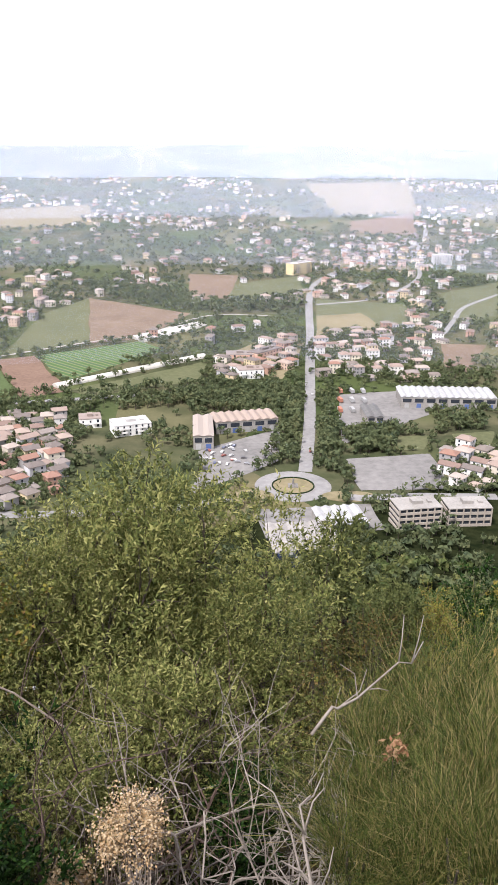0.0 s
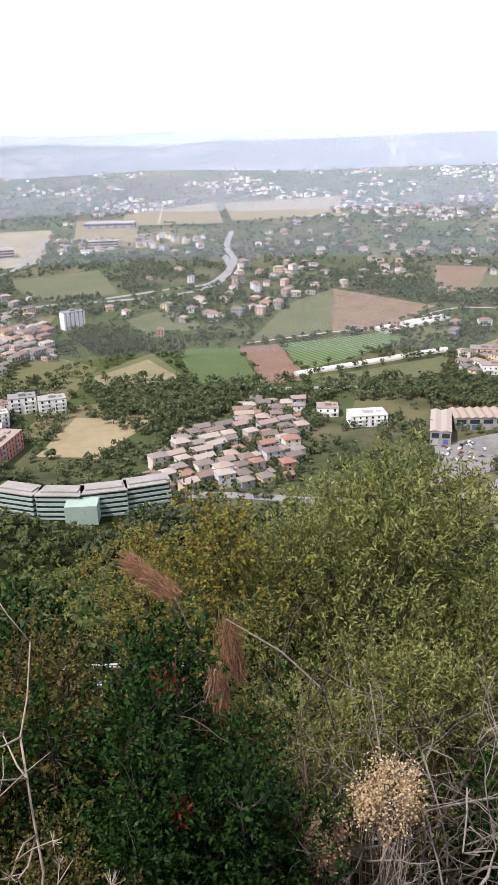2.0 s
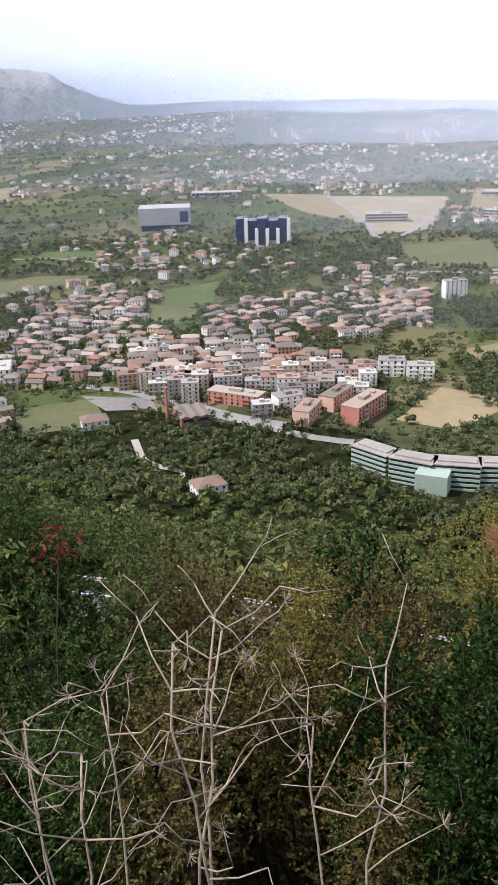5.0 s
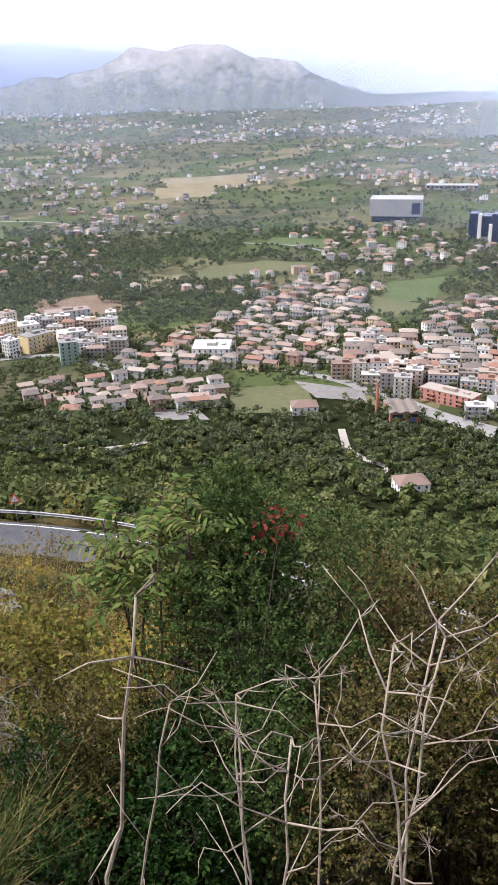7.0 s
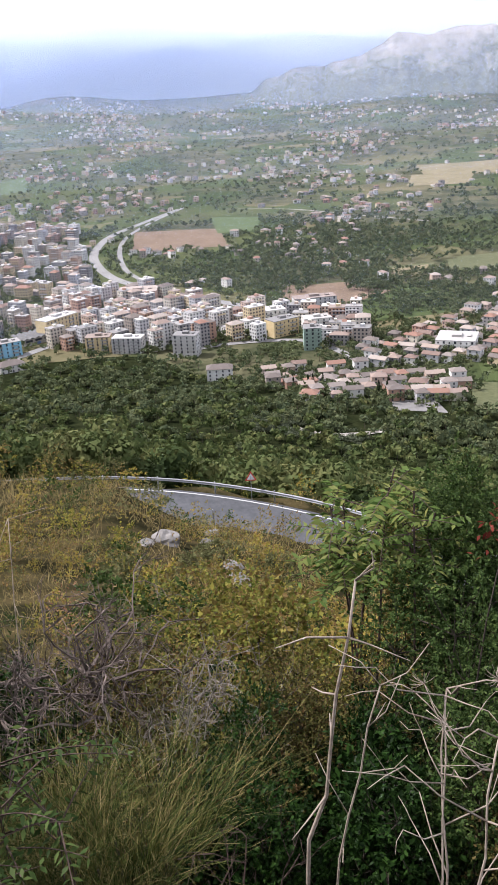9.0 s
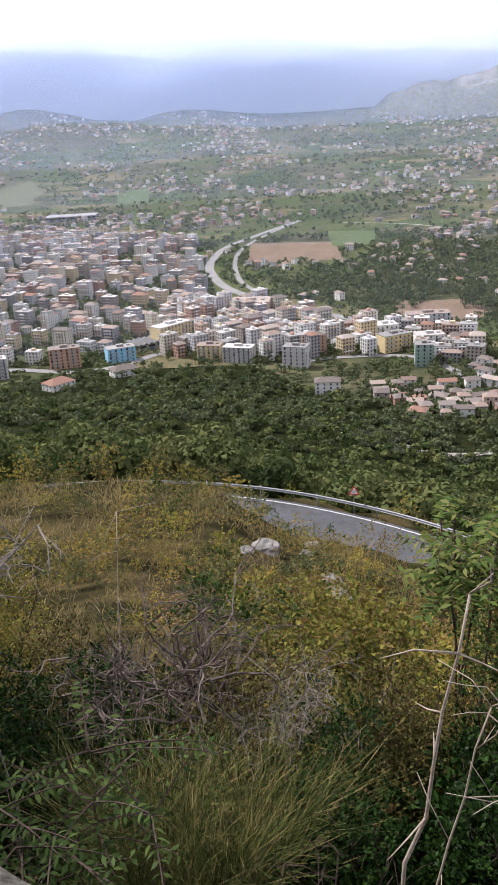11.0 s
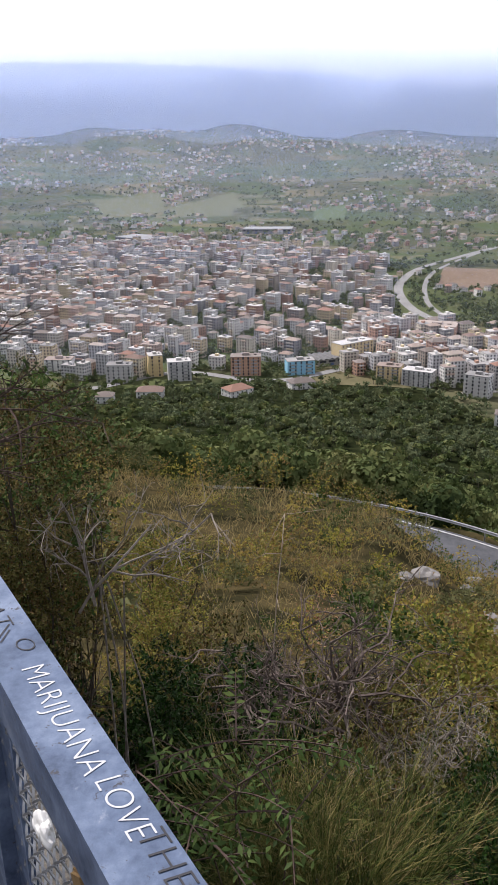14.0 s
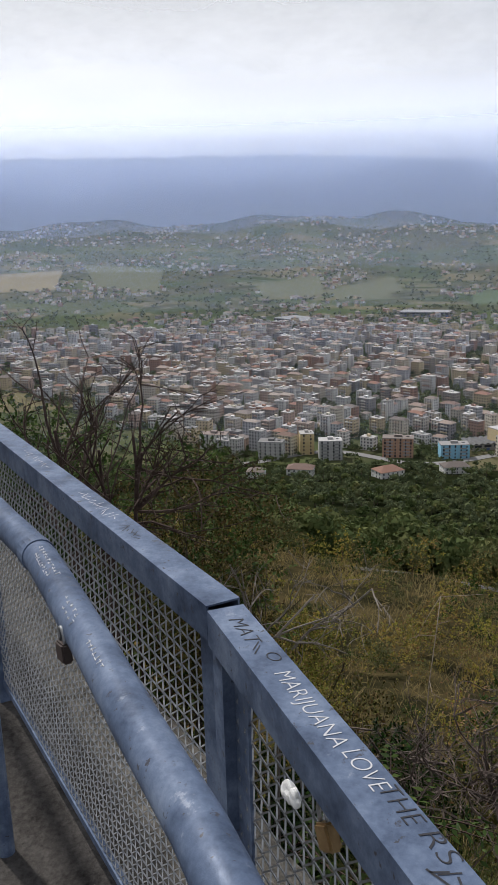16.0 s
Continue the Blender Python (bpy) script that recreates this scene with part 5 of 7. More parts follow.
# ---- trees of the valley and the hill ----
def crown_mesh(name, sites, clumps, size, material, label, flat=0.8, trunk=True, category="trees"):
    """Many trees in one mesh: each a trunk and a ragged crown of small leaf clumps."""
    rng = np.random.default_rng(len(sites) + clumps)
    sites = np.asarray(sites, float)
    sites[:, 2] = ground_z(sites[:, 0], sites[:, 1])
    n = len(sites)
    h, w = sites[:, 3], sites[:, 4]
    # lobes of each crown
    lobes = rng.normal(size=(n, 6, 3)) * 0.27
    pick = rng.integers(0, 6, (n, clumps))
    d = rng.normal(size=(n, clumps, 3))
    d /= np.linalg.norm(d, axis=2, keepdims=True)
    rad = 0.5 * rng.uniform(0.68, 1.0, (n, clumps, 1))
    p = np.take_along_axis(lobes, pick[..., None].repeat(3, 2), 1) + d * rad
    p[..., 0] *= w[:, None] * 0.62
    p[..., 1] *= w[:, None] * 0.62
    p[..., 2] = p[..., 2] * h[:, None] * 0.34 + h[:, None] * 0.6
    c = p + sites[:, None, :3]
    u = rng.normal(size=(n, clumps, 3)) + d * 0.0
    u -= d * (u * d).sum(2, keepdims=True) * 0.7
    u /= np.linalg.norm(u, axis=2, keepdims=True)
    v = np.cross(d, u)
    s = (size * rng.uniform(0.6, 1.35, (n, clumps, 1))) * (w[:, None, None] / w.mean()) ** 0.5
    tri = np.stack([c + u * s, c - u * s * 0.55 + v * s * 0.8, c - u * s * 0.6 - v * s * 0.75], 2).reshape(-1, 3)
    verts, faces = tri.tolist(), np.arange(len(tri)).reshape(-1, 3).tolist()
    slots = [0] * len(faces)
    if trunk:
        for x, y, z, hh, ww in sites.tolist():
            k = len(verts)
            r = 0.035 * hh
            verts += [(x + r, y, z - 0.5), (x - r * 0.5, y + r * 0.87, z - 0.5), (x - r * 0.5, y - r * 0.87, z - 0.5), (x, y, z + hh * 0.7)]
            faces += [(k, k + 1, k + 3), (k + 1, k + 2, k + 3), (k + 2, k, k + 3)]
            slots += [1] * 3
    me = bpy.data.meshes.new(name)
    me.from_pydata(verts, [], faces)
    me.materials.append(material)
    me.materials.append(M_BARK)
    me.polygons.foreach_set("material_index", slots)
    return me if not label else tagged(new(name, me), label, category, kind="stuff")


def put(x, y, h, w):
    return (x, y, 0.0, h, w)


SITE_PTS = np.array(SITES)


def clear_of_buildings(x, y, gap):
    return not ((SITE_PTS[:, 0] - x) ** 2 + (SITE_PTS[:, 1] - y) ** 2 < (gap + SITE_PTS[:, 2] * 0.7) ** 2).any()


wood, olives, cypress = [], [], []
for kind, count, poly in ZONES:
    if kind in ("wood", "olive"):
        xs, ys = [p[0] for p in poly], [p[1] for p in poly]
        done = tries = 0
        count = int(count * (2.6 if kind == "wood" and count > 60 else 1.5))
        while done < count and tries < 20000:
            tries += 1
            x, y = random.uniform(min(xs), max(xs)), random.uniform(min(ys), max(ys))
            if not inside(poly, x, y) or not clear_of_buildings(x, y, 3) or (x - RX) ** 2 + (y - RY) ** 2 < 1100 or (np.hypot(ROAD_PTS[:, 0] - x, ROAD_PTS[:, 1] - y) < ROAD_PTS[:, 2]).any():
                continue
            done += 1
            (wood if kind == "wood" else olives).append(put(x, y, random.uniform(6, 12.5) if kind == "wood" else random.uniform(3, 5), random.uniform(5, 9)))
hedge = []
for x, y, r in zip(*strew(46000, -24, 130, 360, 4700, 1.25, 6)):
    k = noise.noise(Vector((x / 55, y / 55, 7.0))) + 0.6 * noise.noise(Vector((x / 240, y / 240, 2.0)))
    if k < (-0.22 if r < 1500 else -0.08) or len(hedge) >= 21000 or (x - RX) ** 2 + (y - RY) ** 2 < 1100:
        continue
    if (np.hypot(ROAD_PTS[:, 0] - x, ROAD_PTS[:, 1] - y) < ROAD_PTS[:, 2]).any() or (r < 1300 and not clear_of_buildings(x, y, 4)) or (r < 900 and r < 360 + 2.4 * max(0.0, math.degrees(math.atan2(-x, y)) - 20)):
        continue
    hedge.append(put(x, y, random.uniform(4, 10) * (1 + r / 9000), random.uniform(5, 10) * (1 + r / 5000)))
# denser groves and garden trees in the near valley
for x, y, r in zip(*strew(26000, -20, 100, 400, 1500, 0.8, 9)):
    k = noise.noise(Vector((x / 40, y / 40, 17.0))) + 0.7 * noise.noise(Vector((x / 150, y / 150, 12.0)))
    if k < 0.0 or (x - RX) ** 2 + (y - RY) ** 2 < 1100 or (np.hypot(ROAD_PTS[:, 0] - x, ROAD_PTS[:, 1] - y) < ROAD_PTS[:, 2]).any() or not clear_of_buildings(x, y, 1.5):
        continue
    hedge.append(put(x, y, random.uniform(3.5, 9), random.uniform(4, 8)))
# trees standing between the houses
for x, y, r in houses + blocks:
    for k in range(10):
        u, v = x + random.uniform(-14, 14), y + random.uniform(-14, 14)
        if not clear_of_buildings(u, v, 0.8):
            continue
        hedge.append(put(u, v, random.uniform(4, 9), random.uniform(4, 7)))
near_t = [t for t in wood + hedge if math.hypot(t[0], t[1]) < 1000]
far_t = [t for t in wood + hedge if math.hypot(t[0], t[1]) >= 1000]
crown_mesh("valley_trees", near_t, 34, 1.15, M_TREE, "green broad-leaved trees and hedges in the valley")
crown_mesh("far_trees", far_t, 12, 2.4, M_TREE, "green trees and woods far out in the plain", trunk=False)
crown_mesh("olive_grove", olives, 70, 0.55, M_OLIVE_FAR, "grey-green olive trees in rows on the slope")

# the wooded hillside below
forest, silver = [], []
for a in np.arange(-20, 128, 0.95):
    for r in np.geomspace(82 if a > 30 else 240, 830, 64 if a > 30 else 34):
        az, rr = a + random.uniform(-0.6, 0.6), r * random.uniform(0.97, 1.03)
        x, y = -rr * math.sin(radians(az)), rr * math.cos(radians(az))
        edge = np.interp(az, [-20, -7, 15, 27, 32, 38, 44, 57, 73, 77, 88, 99, 110, 128], [400, 400, 395, 418, 435, 470, 520, 525, 545, 630, 715, 750, 768, 800])
        if rr > edge or (rr > edge * 0.9 and random.random() < 0.35):
            continue
        z = 0.0
        if not clear_of_buildings(x, y, 5) or np.hypot(BEND_LINE[:, 0] - x, BEND_LINE[:, 1] - y).min() < 13:
            continue
        if (np.hypot(ROAD_PTS[:, 0] - x, ROAD_PTS[:, 1] - y) < ROAD_PTS[:, 2]).any():
            continue
        k = noise.noise(Vector((x / 70, y / 70, 3.0)))
        if az > 84 and k > 0.12 and rr > 140:
            silver.append((x, y, z, random.uniform(3, 4.5), random.uniform(3.5, 5.5)))
        else:
            s = min(1.0, 0.6 + rr / 600)
            big = random.random() ** 1.6
            forest.append((x, y, z, (4.6 + 6.4 * big) * s, (5.4 + 5.0 * big) * s))
close = [t for t in forest if math.hypot(t[0], t[1]) < 150 and math.degrees(math.atan2(-t[0], t[1])) > 56]
close_set = set(close)
crown_mesh("near_woods", close, 440, 0.36, M_FOREST, "oak and scrub trees just below the road")
crown_mesh("hillside_trees", [t for t in forest if math.hypot(t[0], t[1]) < 330 and t not in close_set], 120, 0.78, M_FOREST, "dense dark green oak and scrub wood on the hillside")
crown_mesh("hillside_woods", [t for t in forest if math.hypot(t[0], t[1]) >= 330], 60, 1.35, M_FOREST, "dense green wood at the foot of the hill")
crown_mesh("hillside_olives", silver, 70, 0.5, M_OLIVE_FAR, "silvery olive trees on the terraced hillside")


def cypress_tree(x, y, h):
    b = base("cypress", pose(x, y, gz(x, y)), "slender dark green cypress beside the villas", "tree", "cypresses by the villas")
    rng = np.random.default_rng(int(h * 100))
    v, f = [], []
    for i in range(420):
        t = rng.uniform(0.03, 1)
        rr = 0.13 * h * (1 - t) ** 0.6 * min(1, t * 6) * rng.uniform(0.7, 1.05)
        p = rng.uniform(0, 6.28)
        c = np.array([rr * math.cos(p), rr * math.sin(p), t * h])
        k = len(v)
        for q in range(3):
            v.append((c + rng.normal(size=3) * (0.22, 0.22, 0.42)).tolist())
        f.append((k, k + 1, k + 2))
    me = bpy.data.meshes.new("crown")
    me.from_pydata(v, [], f)
    me.materials.append(M_CYPRESS)
    part("crown", me, b)
    m = Mesh()
    m.tube((0, 0, -0.5), (0, 0, h * 0.4), 0.16, 0.1, 6)
    part("trunk", m.data("trunk", M_BARK), b)


for x, y, h in ((-553, 199, 12), (-551, 202, 13), (-557, 212, 11), (-516, 238, 12), (-513, 243, 12), (-560, 190, 9), (-330, 402, 13), (-326, 407, 11), (-334, 398, 10)):
    cypress_tree(x, y, h)


# ---- plants of the near slope ----
M_LEAF = {
    "olive": leafy("narrow_olive_green_leaves", [(0.045, 0.058, 0.018), (0.125, 0.145, 0.042), (0.215, 0.22, 0.072), (0.32, 0.305, 0.12)], 0.3, 0.5, 0.15),
    "dark_olive": leafy("dull_green_leaves", [(0.05, 0.065, 0.022), (0.09, 0.105, 0.035), (0.13, 0.14, 0.05)], 0.3, 0.5, 0.2),
    "lentisk": leafy("dark_glossy_leaves", [(0.005, 0.012, 0.003), (0.012, 0.03, 0.006), (0.033, 0.07, 0.014)], 0.15, 0.4, 0.2),
    "mixed": leafy("dull_brownish_green_leaves", [(0.016, 0.018, 0.006), (0.046, 0.046, 0.013), (0.11, 0.105, 0.03), (0.1, 0.058, 0.026), (0.15, 0.16, 0.045)], 0.25, 0.55, 0.2),
    "vine": leafy("yellowing_leaves", [(0.045, 0.055, 0.012), (0.12, 0.14, 0.027), (0.24, 0.215, 0.045), (0.16, 0.1, 0.036), (0.105, 0.125, 0.026)], 0.35, 0.55, 0.2),
    "green": leafy("small_green_leaves", [(0.018, 0.034, 0.01), (0.045, 0.078, 0.02), (0.1, 0.14, 0.04)], 0.3, 0.5, 0.15),
    "broom": leafy("green_broom_stems", [(0.006, 0.012, 0.003), (0.02, 0.034, 0.008), (0.05, 0.07, 0.016), (0.09, 0.105, 0.026), (0.17, 0.15, 0.05), (0.32, 0.24, 0.12)], 0.12, 0.55, 0.1),
    "grass": leafy("dry_grass_blades", [(0.26, 0.19, 0.08), (0.36, 0.28, 0.13), (0.18, 0.16, 0.06)], 0.3, 0.7, 0.1),
    "tan": leafy("dry_flower_heads", [(0.3, 0.19, 0.09), (0.45, 0.33, 0.19), (0.58, 0.47, 0.32)], 0.25, 0.8, 0.05),
    "rust": leafy("rusty_dead_needles", [(0.16, 0.075, 0.04), (0.26, 0.14, 0.08), (0.34, 0.22, 0.13)], 0.2, 0.8, 0.05),
    "red": leafy("red_autumn_leaves", [(0.1, 0.018, 0.014), (0.2, 0.05, 0.03)], 0.35, 0.6, 0.05),
    "fern": leafy("long_pinnate_leaves", [(0.06, 0.105, 0.025), (0.11, 0.16, 0.04), (0.2, 0.2, 0.06)], 0.35, 0.5, 0.05),
}
M_TWIG = grainy("grey_brown_twigs", (0.035, 0.028, 0.022), (0.09, 0.075, 0.06), 40, 0.9)
M_DEADWOOD = grainy("bleached_dead_wood", (0.12, 0.1, 0.085), (0.27, 0.24, 0.21), 30, 0.9)
M_STALK = grainy("pale_dry_stalks", (0.2, 0.155, 0.12), (0.4, 0.34, 0.28), 30, 0.85)
M_THORN = grainy("dark_dead_thorn_wood", (0.035, 0.022, 0.018), (0.11, 0.08, 0.068), 30, 0.9)
M_GREYTHORN = grainy("grey_dead_thorn_wood", (0.03, 0.022, 0.018), (0.2, 0.16, 0.14), 9, 0.9)
RNG = np.random.default_rng(11)


def unit(v):
    return v / (np.linalg.norm(v, axis=-1, keepdims=True) + 1e-9)


def leaf_cards(rng, p, d, length, width, fold=0.25):
    """Small folded leaves at p, growing along d."""
    n = len(p)
    s = unit(np.cross(d, rng.normal(size=(n, 3)) * 0.7 + (0, 0, 1.0)))
    up = np.cross(s, d)
    l = length * rng.uniform(0.65, 1.2, (n, 1))
    w = width * rng.uniform(0.7, 1.2, (n, 1))
    mid = p + d * l * 0.45
    v = np.stack([p, mid + s * w + up * w * fold, p + d * l - up * l * 0.12, mid - s * w + up * w * fold], 1)
    return v.reshape(-1, 3)


def leaves_data(name, verts, material):
    me = bpy.data.meshes.new(name)
    k = len(verts) // 4
    me.vertices.add(len(verts))
    me.vertices.foreach_set("co", np.asarray(verts, np.float32).ravel())
    me.loops.add(4 * k)
    me.loops.foreach_set("vertex_index", np.arange(4 * k, dtype=np.int32))
    me.polygons.add(k)
    me.polygons.foreach_set("loop_start", np.arange(0, 4 * k, 4, dtype=np.int32))
    me.materials.append(material)
    me.update(calc_edges=True)
    return me


def bend(rng, a, b, sag, k=4):
    a, b = np.array(a, float), np.array(b, float)
    side = rng.normal(size=3) * np.linalg.norm(b - a) * sag
    return [tuple(a + (b - a) * t + side * math.sin(math.pi * t)) for t in np.linspace(0, 1, k + 1)]


def shrub_parts(seed, h, w, lobes, twigs, per, length, width, material, low=0.12, up=0.35, wood=None, spread=0.5, twiggy=8):
    """Foliage and branches of a shrub of that height and width."""
    rng = np.random.default_rng(seed)
    c = np.stack([rng.normal(size=lobes) * w * 0.21, rng.normal(size=lobes) * w * 0.21, h * rng.uniform(low + 0.16, 0.84, lobes)], 1)
    c[0] = (0, 0, h * 0.82)
    rad = w * rng.uniform(0.2, 0.33, lobes) * np.where(c[:, 2] > 0.7 * h, 0.8, 1.0)
    pick = rng.integers(0, lobes, twigs)
    d = unit(rng.normal(size=(twigs, 3)) + (0, 0, 0.25))
    start = c[pick] + d * (rad[pick] * rng.uniform(0.35, 0.95, twigs))[:, None] * (1, 1, 1.15)
    grow = unit(d * (1 - up) + rng.normal(size=(twigs, 3)) * 0.35 + (0, 0, up))
    tl = spread * 0.5 * rng.uniform(0.5, 1.1, twigs)
    t = np.tile(np.linspace(0.1, 1, per), twigs)[:, None]
    p = np.repeat(start, per, 0) + np.repeat(grow * tl[:, None], per, 0) * t
    p[:, 2] = np.maximum(p[:, 2], 0.03)
    ld = unit(np.repeat(grow, per, 0) * 0.75 + rng.normal(size=(len(p), 3)) * 0.6)
    foliage = leaves_data("foliage", leaf_cards(rng, p, ld, length, width), material)
    m = Mesh()
    for i in range(lobes):
        b0 = np.array([rng.normal() * 0.06 * w, rng.normal() * 0.06 * w, -0.3])
        m.line(bend(rng, b0, c[i], 0.07, 5), np.linspace(0.008 * h + 0.004, 0.004 * h, 6), 5)
        for j in np.nonzero(pick == i)[0][:twiggy]:
            m.line(bend(rng, c[i], start[j] + grow[j] * tl[j] * 0.9, 0.08, 2), np.linspace(0.003 * h, 0.0016, 3), 3)
    return foliage, m.data("branches", wood or M_TWIG)


def broom_parts(seed, h, w, stems, material):
    """A tussock of long thin green stems, ragged and leaning."""
    rng = np.random.default_rng(seed)
    v = []
    heart = rng.normal(size=(7, 2)) * w * 0.2
    for i in range(stems):
        c = heart[rng.integers(0, 7)]
        b = np.array([c[0] + rng.normal() * 0.06 * w, c[1] + rng.normal() * 0.06 * w, 0.0])
        lean = np.array([c[0] * 1.1, c[1] * 1.1]) + rng.normal(size=2) * 0.27 * w
        hh = h * rng.uniform(0.25, 1.0) * (1 - 0.18 * np.linalg.norm(c) / w)
        tip = b + np.array([lean[0], lean[1], hh])
        bow = np.append(-lean, 0) * 0.16 + rng.normal(size=3) * 0.06 + np.array([0, 0, 0.12])
        pts = [b + (tip - b) * t + bow * math.sin(math.pi * t) + rng.normal(size=3) * 0.012 for t in (0.0, 0.35, 0.6, 0.82, 1.0)]
        s = unit(np.array([rng.normal(), rng.normal(), 0.1])) * rng.uniform(0.0026, 0.005)
        for q, r, e in zip(pts, pts[1:], (1.0, 0.9, 0.75, 0.5)):
            v += [q - s * e, q + s * e, r + s * e * 0.8, r - s * e * 0.8]
        for k in range(2):
            q = pts[rng.integers(2, 5)]
            r = q + unit(tip - b + rng.normal(size=3) * 0.55 * h) * rng.uniform(0.1, 0.25)
            v += [q - s * 0.5, q + s * 0.5, r + s * 0.3, r - s * 0.3]
    return leaves_data("stems", np.array(v), material)


def dead_parts(seed, h, w, stems, material, twist=0.22, thick=1.0):
    """Bare branching wood."""
    rng = np.random.default_rng(seed)
    m = Mesh()

    def limb(p, d, length, r, depth):
        pts, q, dd = [p], p, d
        for k in range(4):
            dd = unit(dd + rng.normal(size=3) * twist)
            q = q + dd * length / 4
            pts.append(q)
        m.line(pts, np.linspace(r, r * 0.55, 5), 4 if depth < 2 else 3)
        if depth < 3:
            for k in range(rng.integers(3, 6)):
                i = rng.integers(1, 5)
                limb(pts[i], unit(dd + rng.normal(size=3) * 0.7), length * rng.uniform(0.4, 0.8), r * 0.58, depth + 1)

    for i in range(stems):
        a = rng.uniform(0, 6.28)
        limb(np.array([rng.normal() * 0.16 * w, rng.normal() * 0.08 * w, -0.15]), unit(np.array([math.cos(a) * w / h * 0.6, math.sin(a) * w / h * 0.6, 1.0])), h * 0.6, (0.005 * h + 0.005) * thick, 0)
    return m.data("branches", material)


KINDS = {
    # lobes, twigs, leaves a twig, leaf length, half width
    "olive": (13, 1050, 12, 0.055, 0.0085, "olive-green shrub with narrow upright leaves"),
    "dark_olive": (10, 420, 11, 0.1, 0.016, "dull green bushy tree on the slope"),
    "lentisk": (10, 480, 11, 0.068, 0.0165, "dark green glossy evergreen bush"),
    "mixed": (11, 620, 10, 0.047, 0.0145, "brownish green scrub bush with small leaves"),
    "vine": (11, 640, 9, 0.05, 0.018, "yellowing scrub bush with broad leaves"),
    "green": (12, 580, 11, 0.052, 0.015, "tall dense bush with small green leaves"),
}
VARIANTS = {}
for kind, (lobes, twigs, per, length, width, label) in KINDS.items():
    VARIANTS[kind] = [shrub_parts(seed, 2.4, 2.0, lobes, twigs, per, length, width, M_LEAF[kind], up=0.55 if kind == "olive" else 0.3)
                      for seed in (len(kind) * 7 + 1, len(kind) * 7 + 2)]
THIN = {kind: shrub_parts(len(kind) * 5, 2.4, 2.0, 8, 190, 9, v[3] * 1.5, v[4] * 1.6, M_LEAF[kind], twiggy=3) for kind, v in KINDS.items()}
M_SLOPE = {
    "mixed": leafy("olive_brown_scrub_leaves", [(0.014, 0.016, 0.006), (0.07, 0.068, 0.02), (0.19, 0.165, 0.05), (0.2, 0.115, 0.05), (0.15, 0.155, 0.042), (0.3, 0.24, 0.1)], 0.3, 0.7, 0.5, False),
    "vine": leafy("yellow_green_scrub_leaves", [(0.025, 0.032, 0.008), (0.12, 0.135, 0.026), (0.3, 0.265, 0.05), (0.28, 0.175, 0.055), (0.2, 0.2, 0.05)], 0.35, 0.7, 0.5, False),
    "lentisk": leafy("dark_scrub_leaves", [(0.012, 0.026, 0.007), (0.035, 0.06, 0.014), (0.07, 0.1, 0.025)], 0.25, 0.6, 0.5, False),
    "dark_olive": leafy("grey_green_scrub_leaves", [(0.05, 0.055, 0.022), (0.1, 0.105, 0.042), (0.15, 0.145, 0.065)], 0.3, 0.7, 0.5, False),
}
SPARSE = {kind: shrub_parts(len(kind) * 3, 2.4, 2.2, 7, 92, 5, v[3] * 2.3, v[4] * 2.6, M_SLOPE[kind], twiggy=2) for kind, v in KINDS.items() if kind in ("mixed", "vine", "lentisk", "dark_olive")}
BROOMS = [broom_parts(31 + k, 1.45, 1.5, 900, M_LEAF["broom"]) for k in range(3)]
COUNT = [0]


def shrub_at(kind, x, y, top, width):
    """A bush of the given kind whose top is at that height."""
    COUNT[0] += 1
    z = gz(x, y) - 0.1
    h = max(0.6, top - z)
    turn = (COUNT[0] * 67) % 360
    if kind == "broom":
        b = base("broom_bush", pose(x, y, z, 0, 0, turn), "tussock of thin green broom stems on the slope", "bush", "broom bushes on the slope")
        s = width / 2.0
        crown = max(0.0, h - 1.4 * s)
        part("stemwork", BROOMS[COUNT[0] % 3], b, pose(0, 0, crown) @ Matrix.Diagonal((s, s, s, 1)))
        wood = Mesh()
        for k in range(5):
            wood.line(bend(RNG, RNG.normal(size=3) * (0.08, 0.08, 0.0), (RNG.normal() * 0.15, RNG.normal() * 0.15, crown + 0.3), 0.05, 4), np.linspace(0.02, 0.008, 5), 5)
        part("branchwork", wood.data("branches", M_TWIG), b)
        return
    foliage, branches = VARIANTS[kind][COUNT[0] % 2]
    b = base("shrub" if kind != "dark_olive" else "small_tree", pose(x, y, z, 0, 0, turn), KINDS[kind][5], "bush", "bushes on the slope")
    s = width / 1.85
    part("branchwork", branches, b, Matrix.Diagonal((s, s, h / 2.45, 1)))
    tiers = min(2, max(1, math.ceil(h / (1.7 * s))))
    for k in range(tiers):
        low = h - 2.45 * s - k * 1.45 * s
        part("foliage", VARIANTS[kind][COUNT[0] % 2][0] if k == 0 else THIN[kind][0], b, pose(0, 0, max(low, -0.35 * s), 0, 0, 130 * k) @ Matrix.Diagonal((s, s, s, 1)))


shrub_at("olive", -1.07, 9.39, 206.71, 2.72)
shrub_at("olive", -1.9, 8.03, 206.27, 1.72)
shrub_at("olive", 0.01, 8.67, 205.76, 1.59)
shrub_at("olive", -0.39, 6.83, 205.78, 1.67)
shrub_at("olive", -1.47, 5.96, 205.84, 1.21)
shrub_at("dark_olive", 1.7, 13.68, 203.85, 2.0)
shrub_at("lentisk", 4.45, 14.85, 202.48, 2.15)
shrub_at("vine", 3.03, 12.19, 203.21, 1.21)
shrub_at("mixed", 1.08, 8.76, 204.89, 1.5)
shrub_at("dark_olive", 2.31, 11.55, 203.78, 1.39)
shrub_at("lentisk", 0.15, 6.39, 205.17, 1.01)
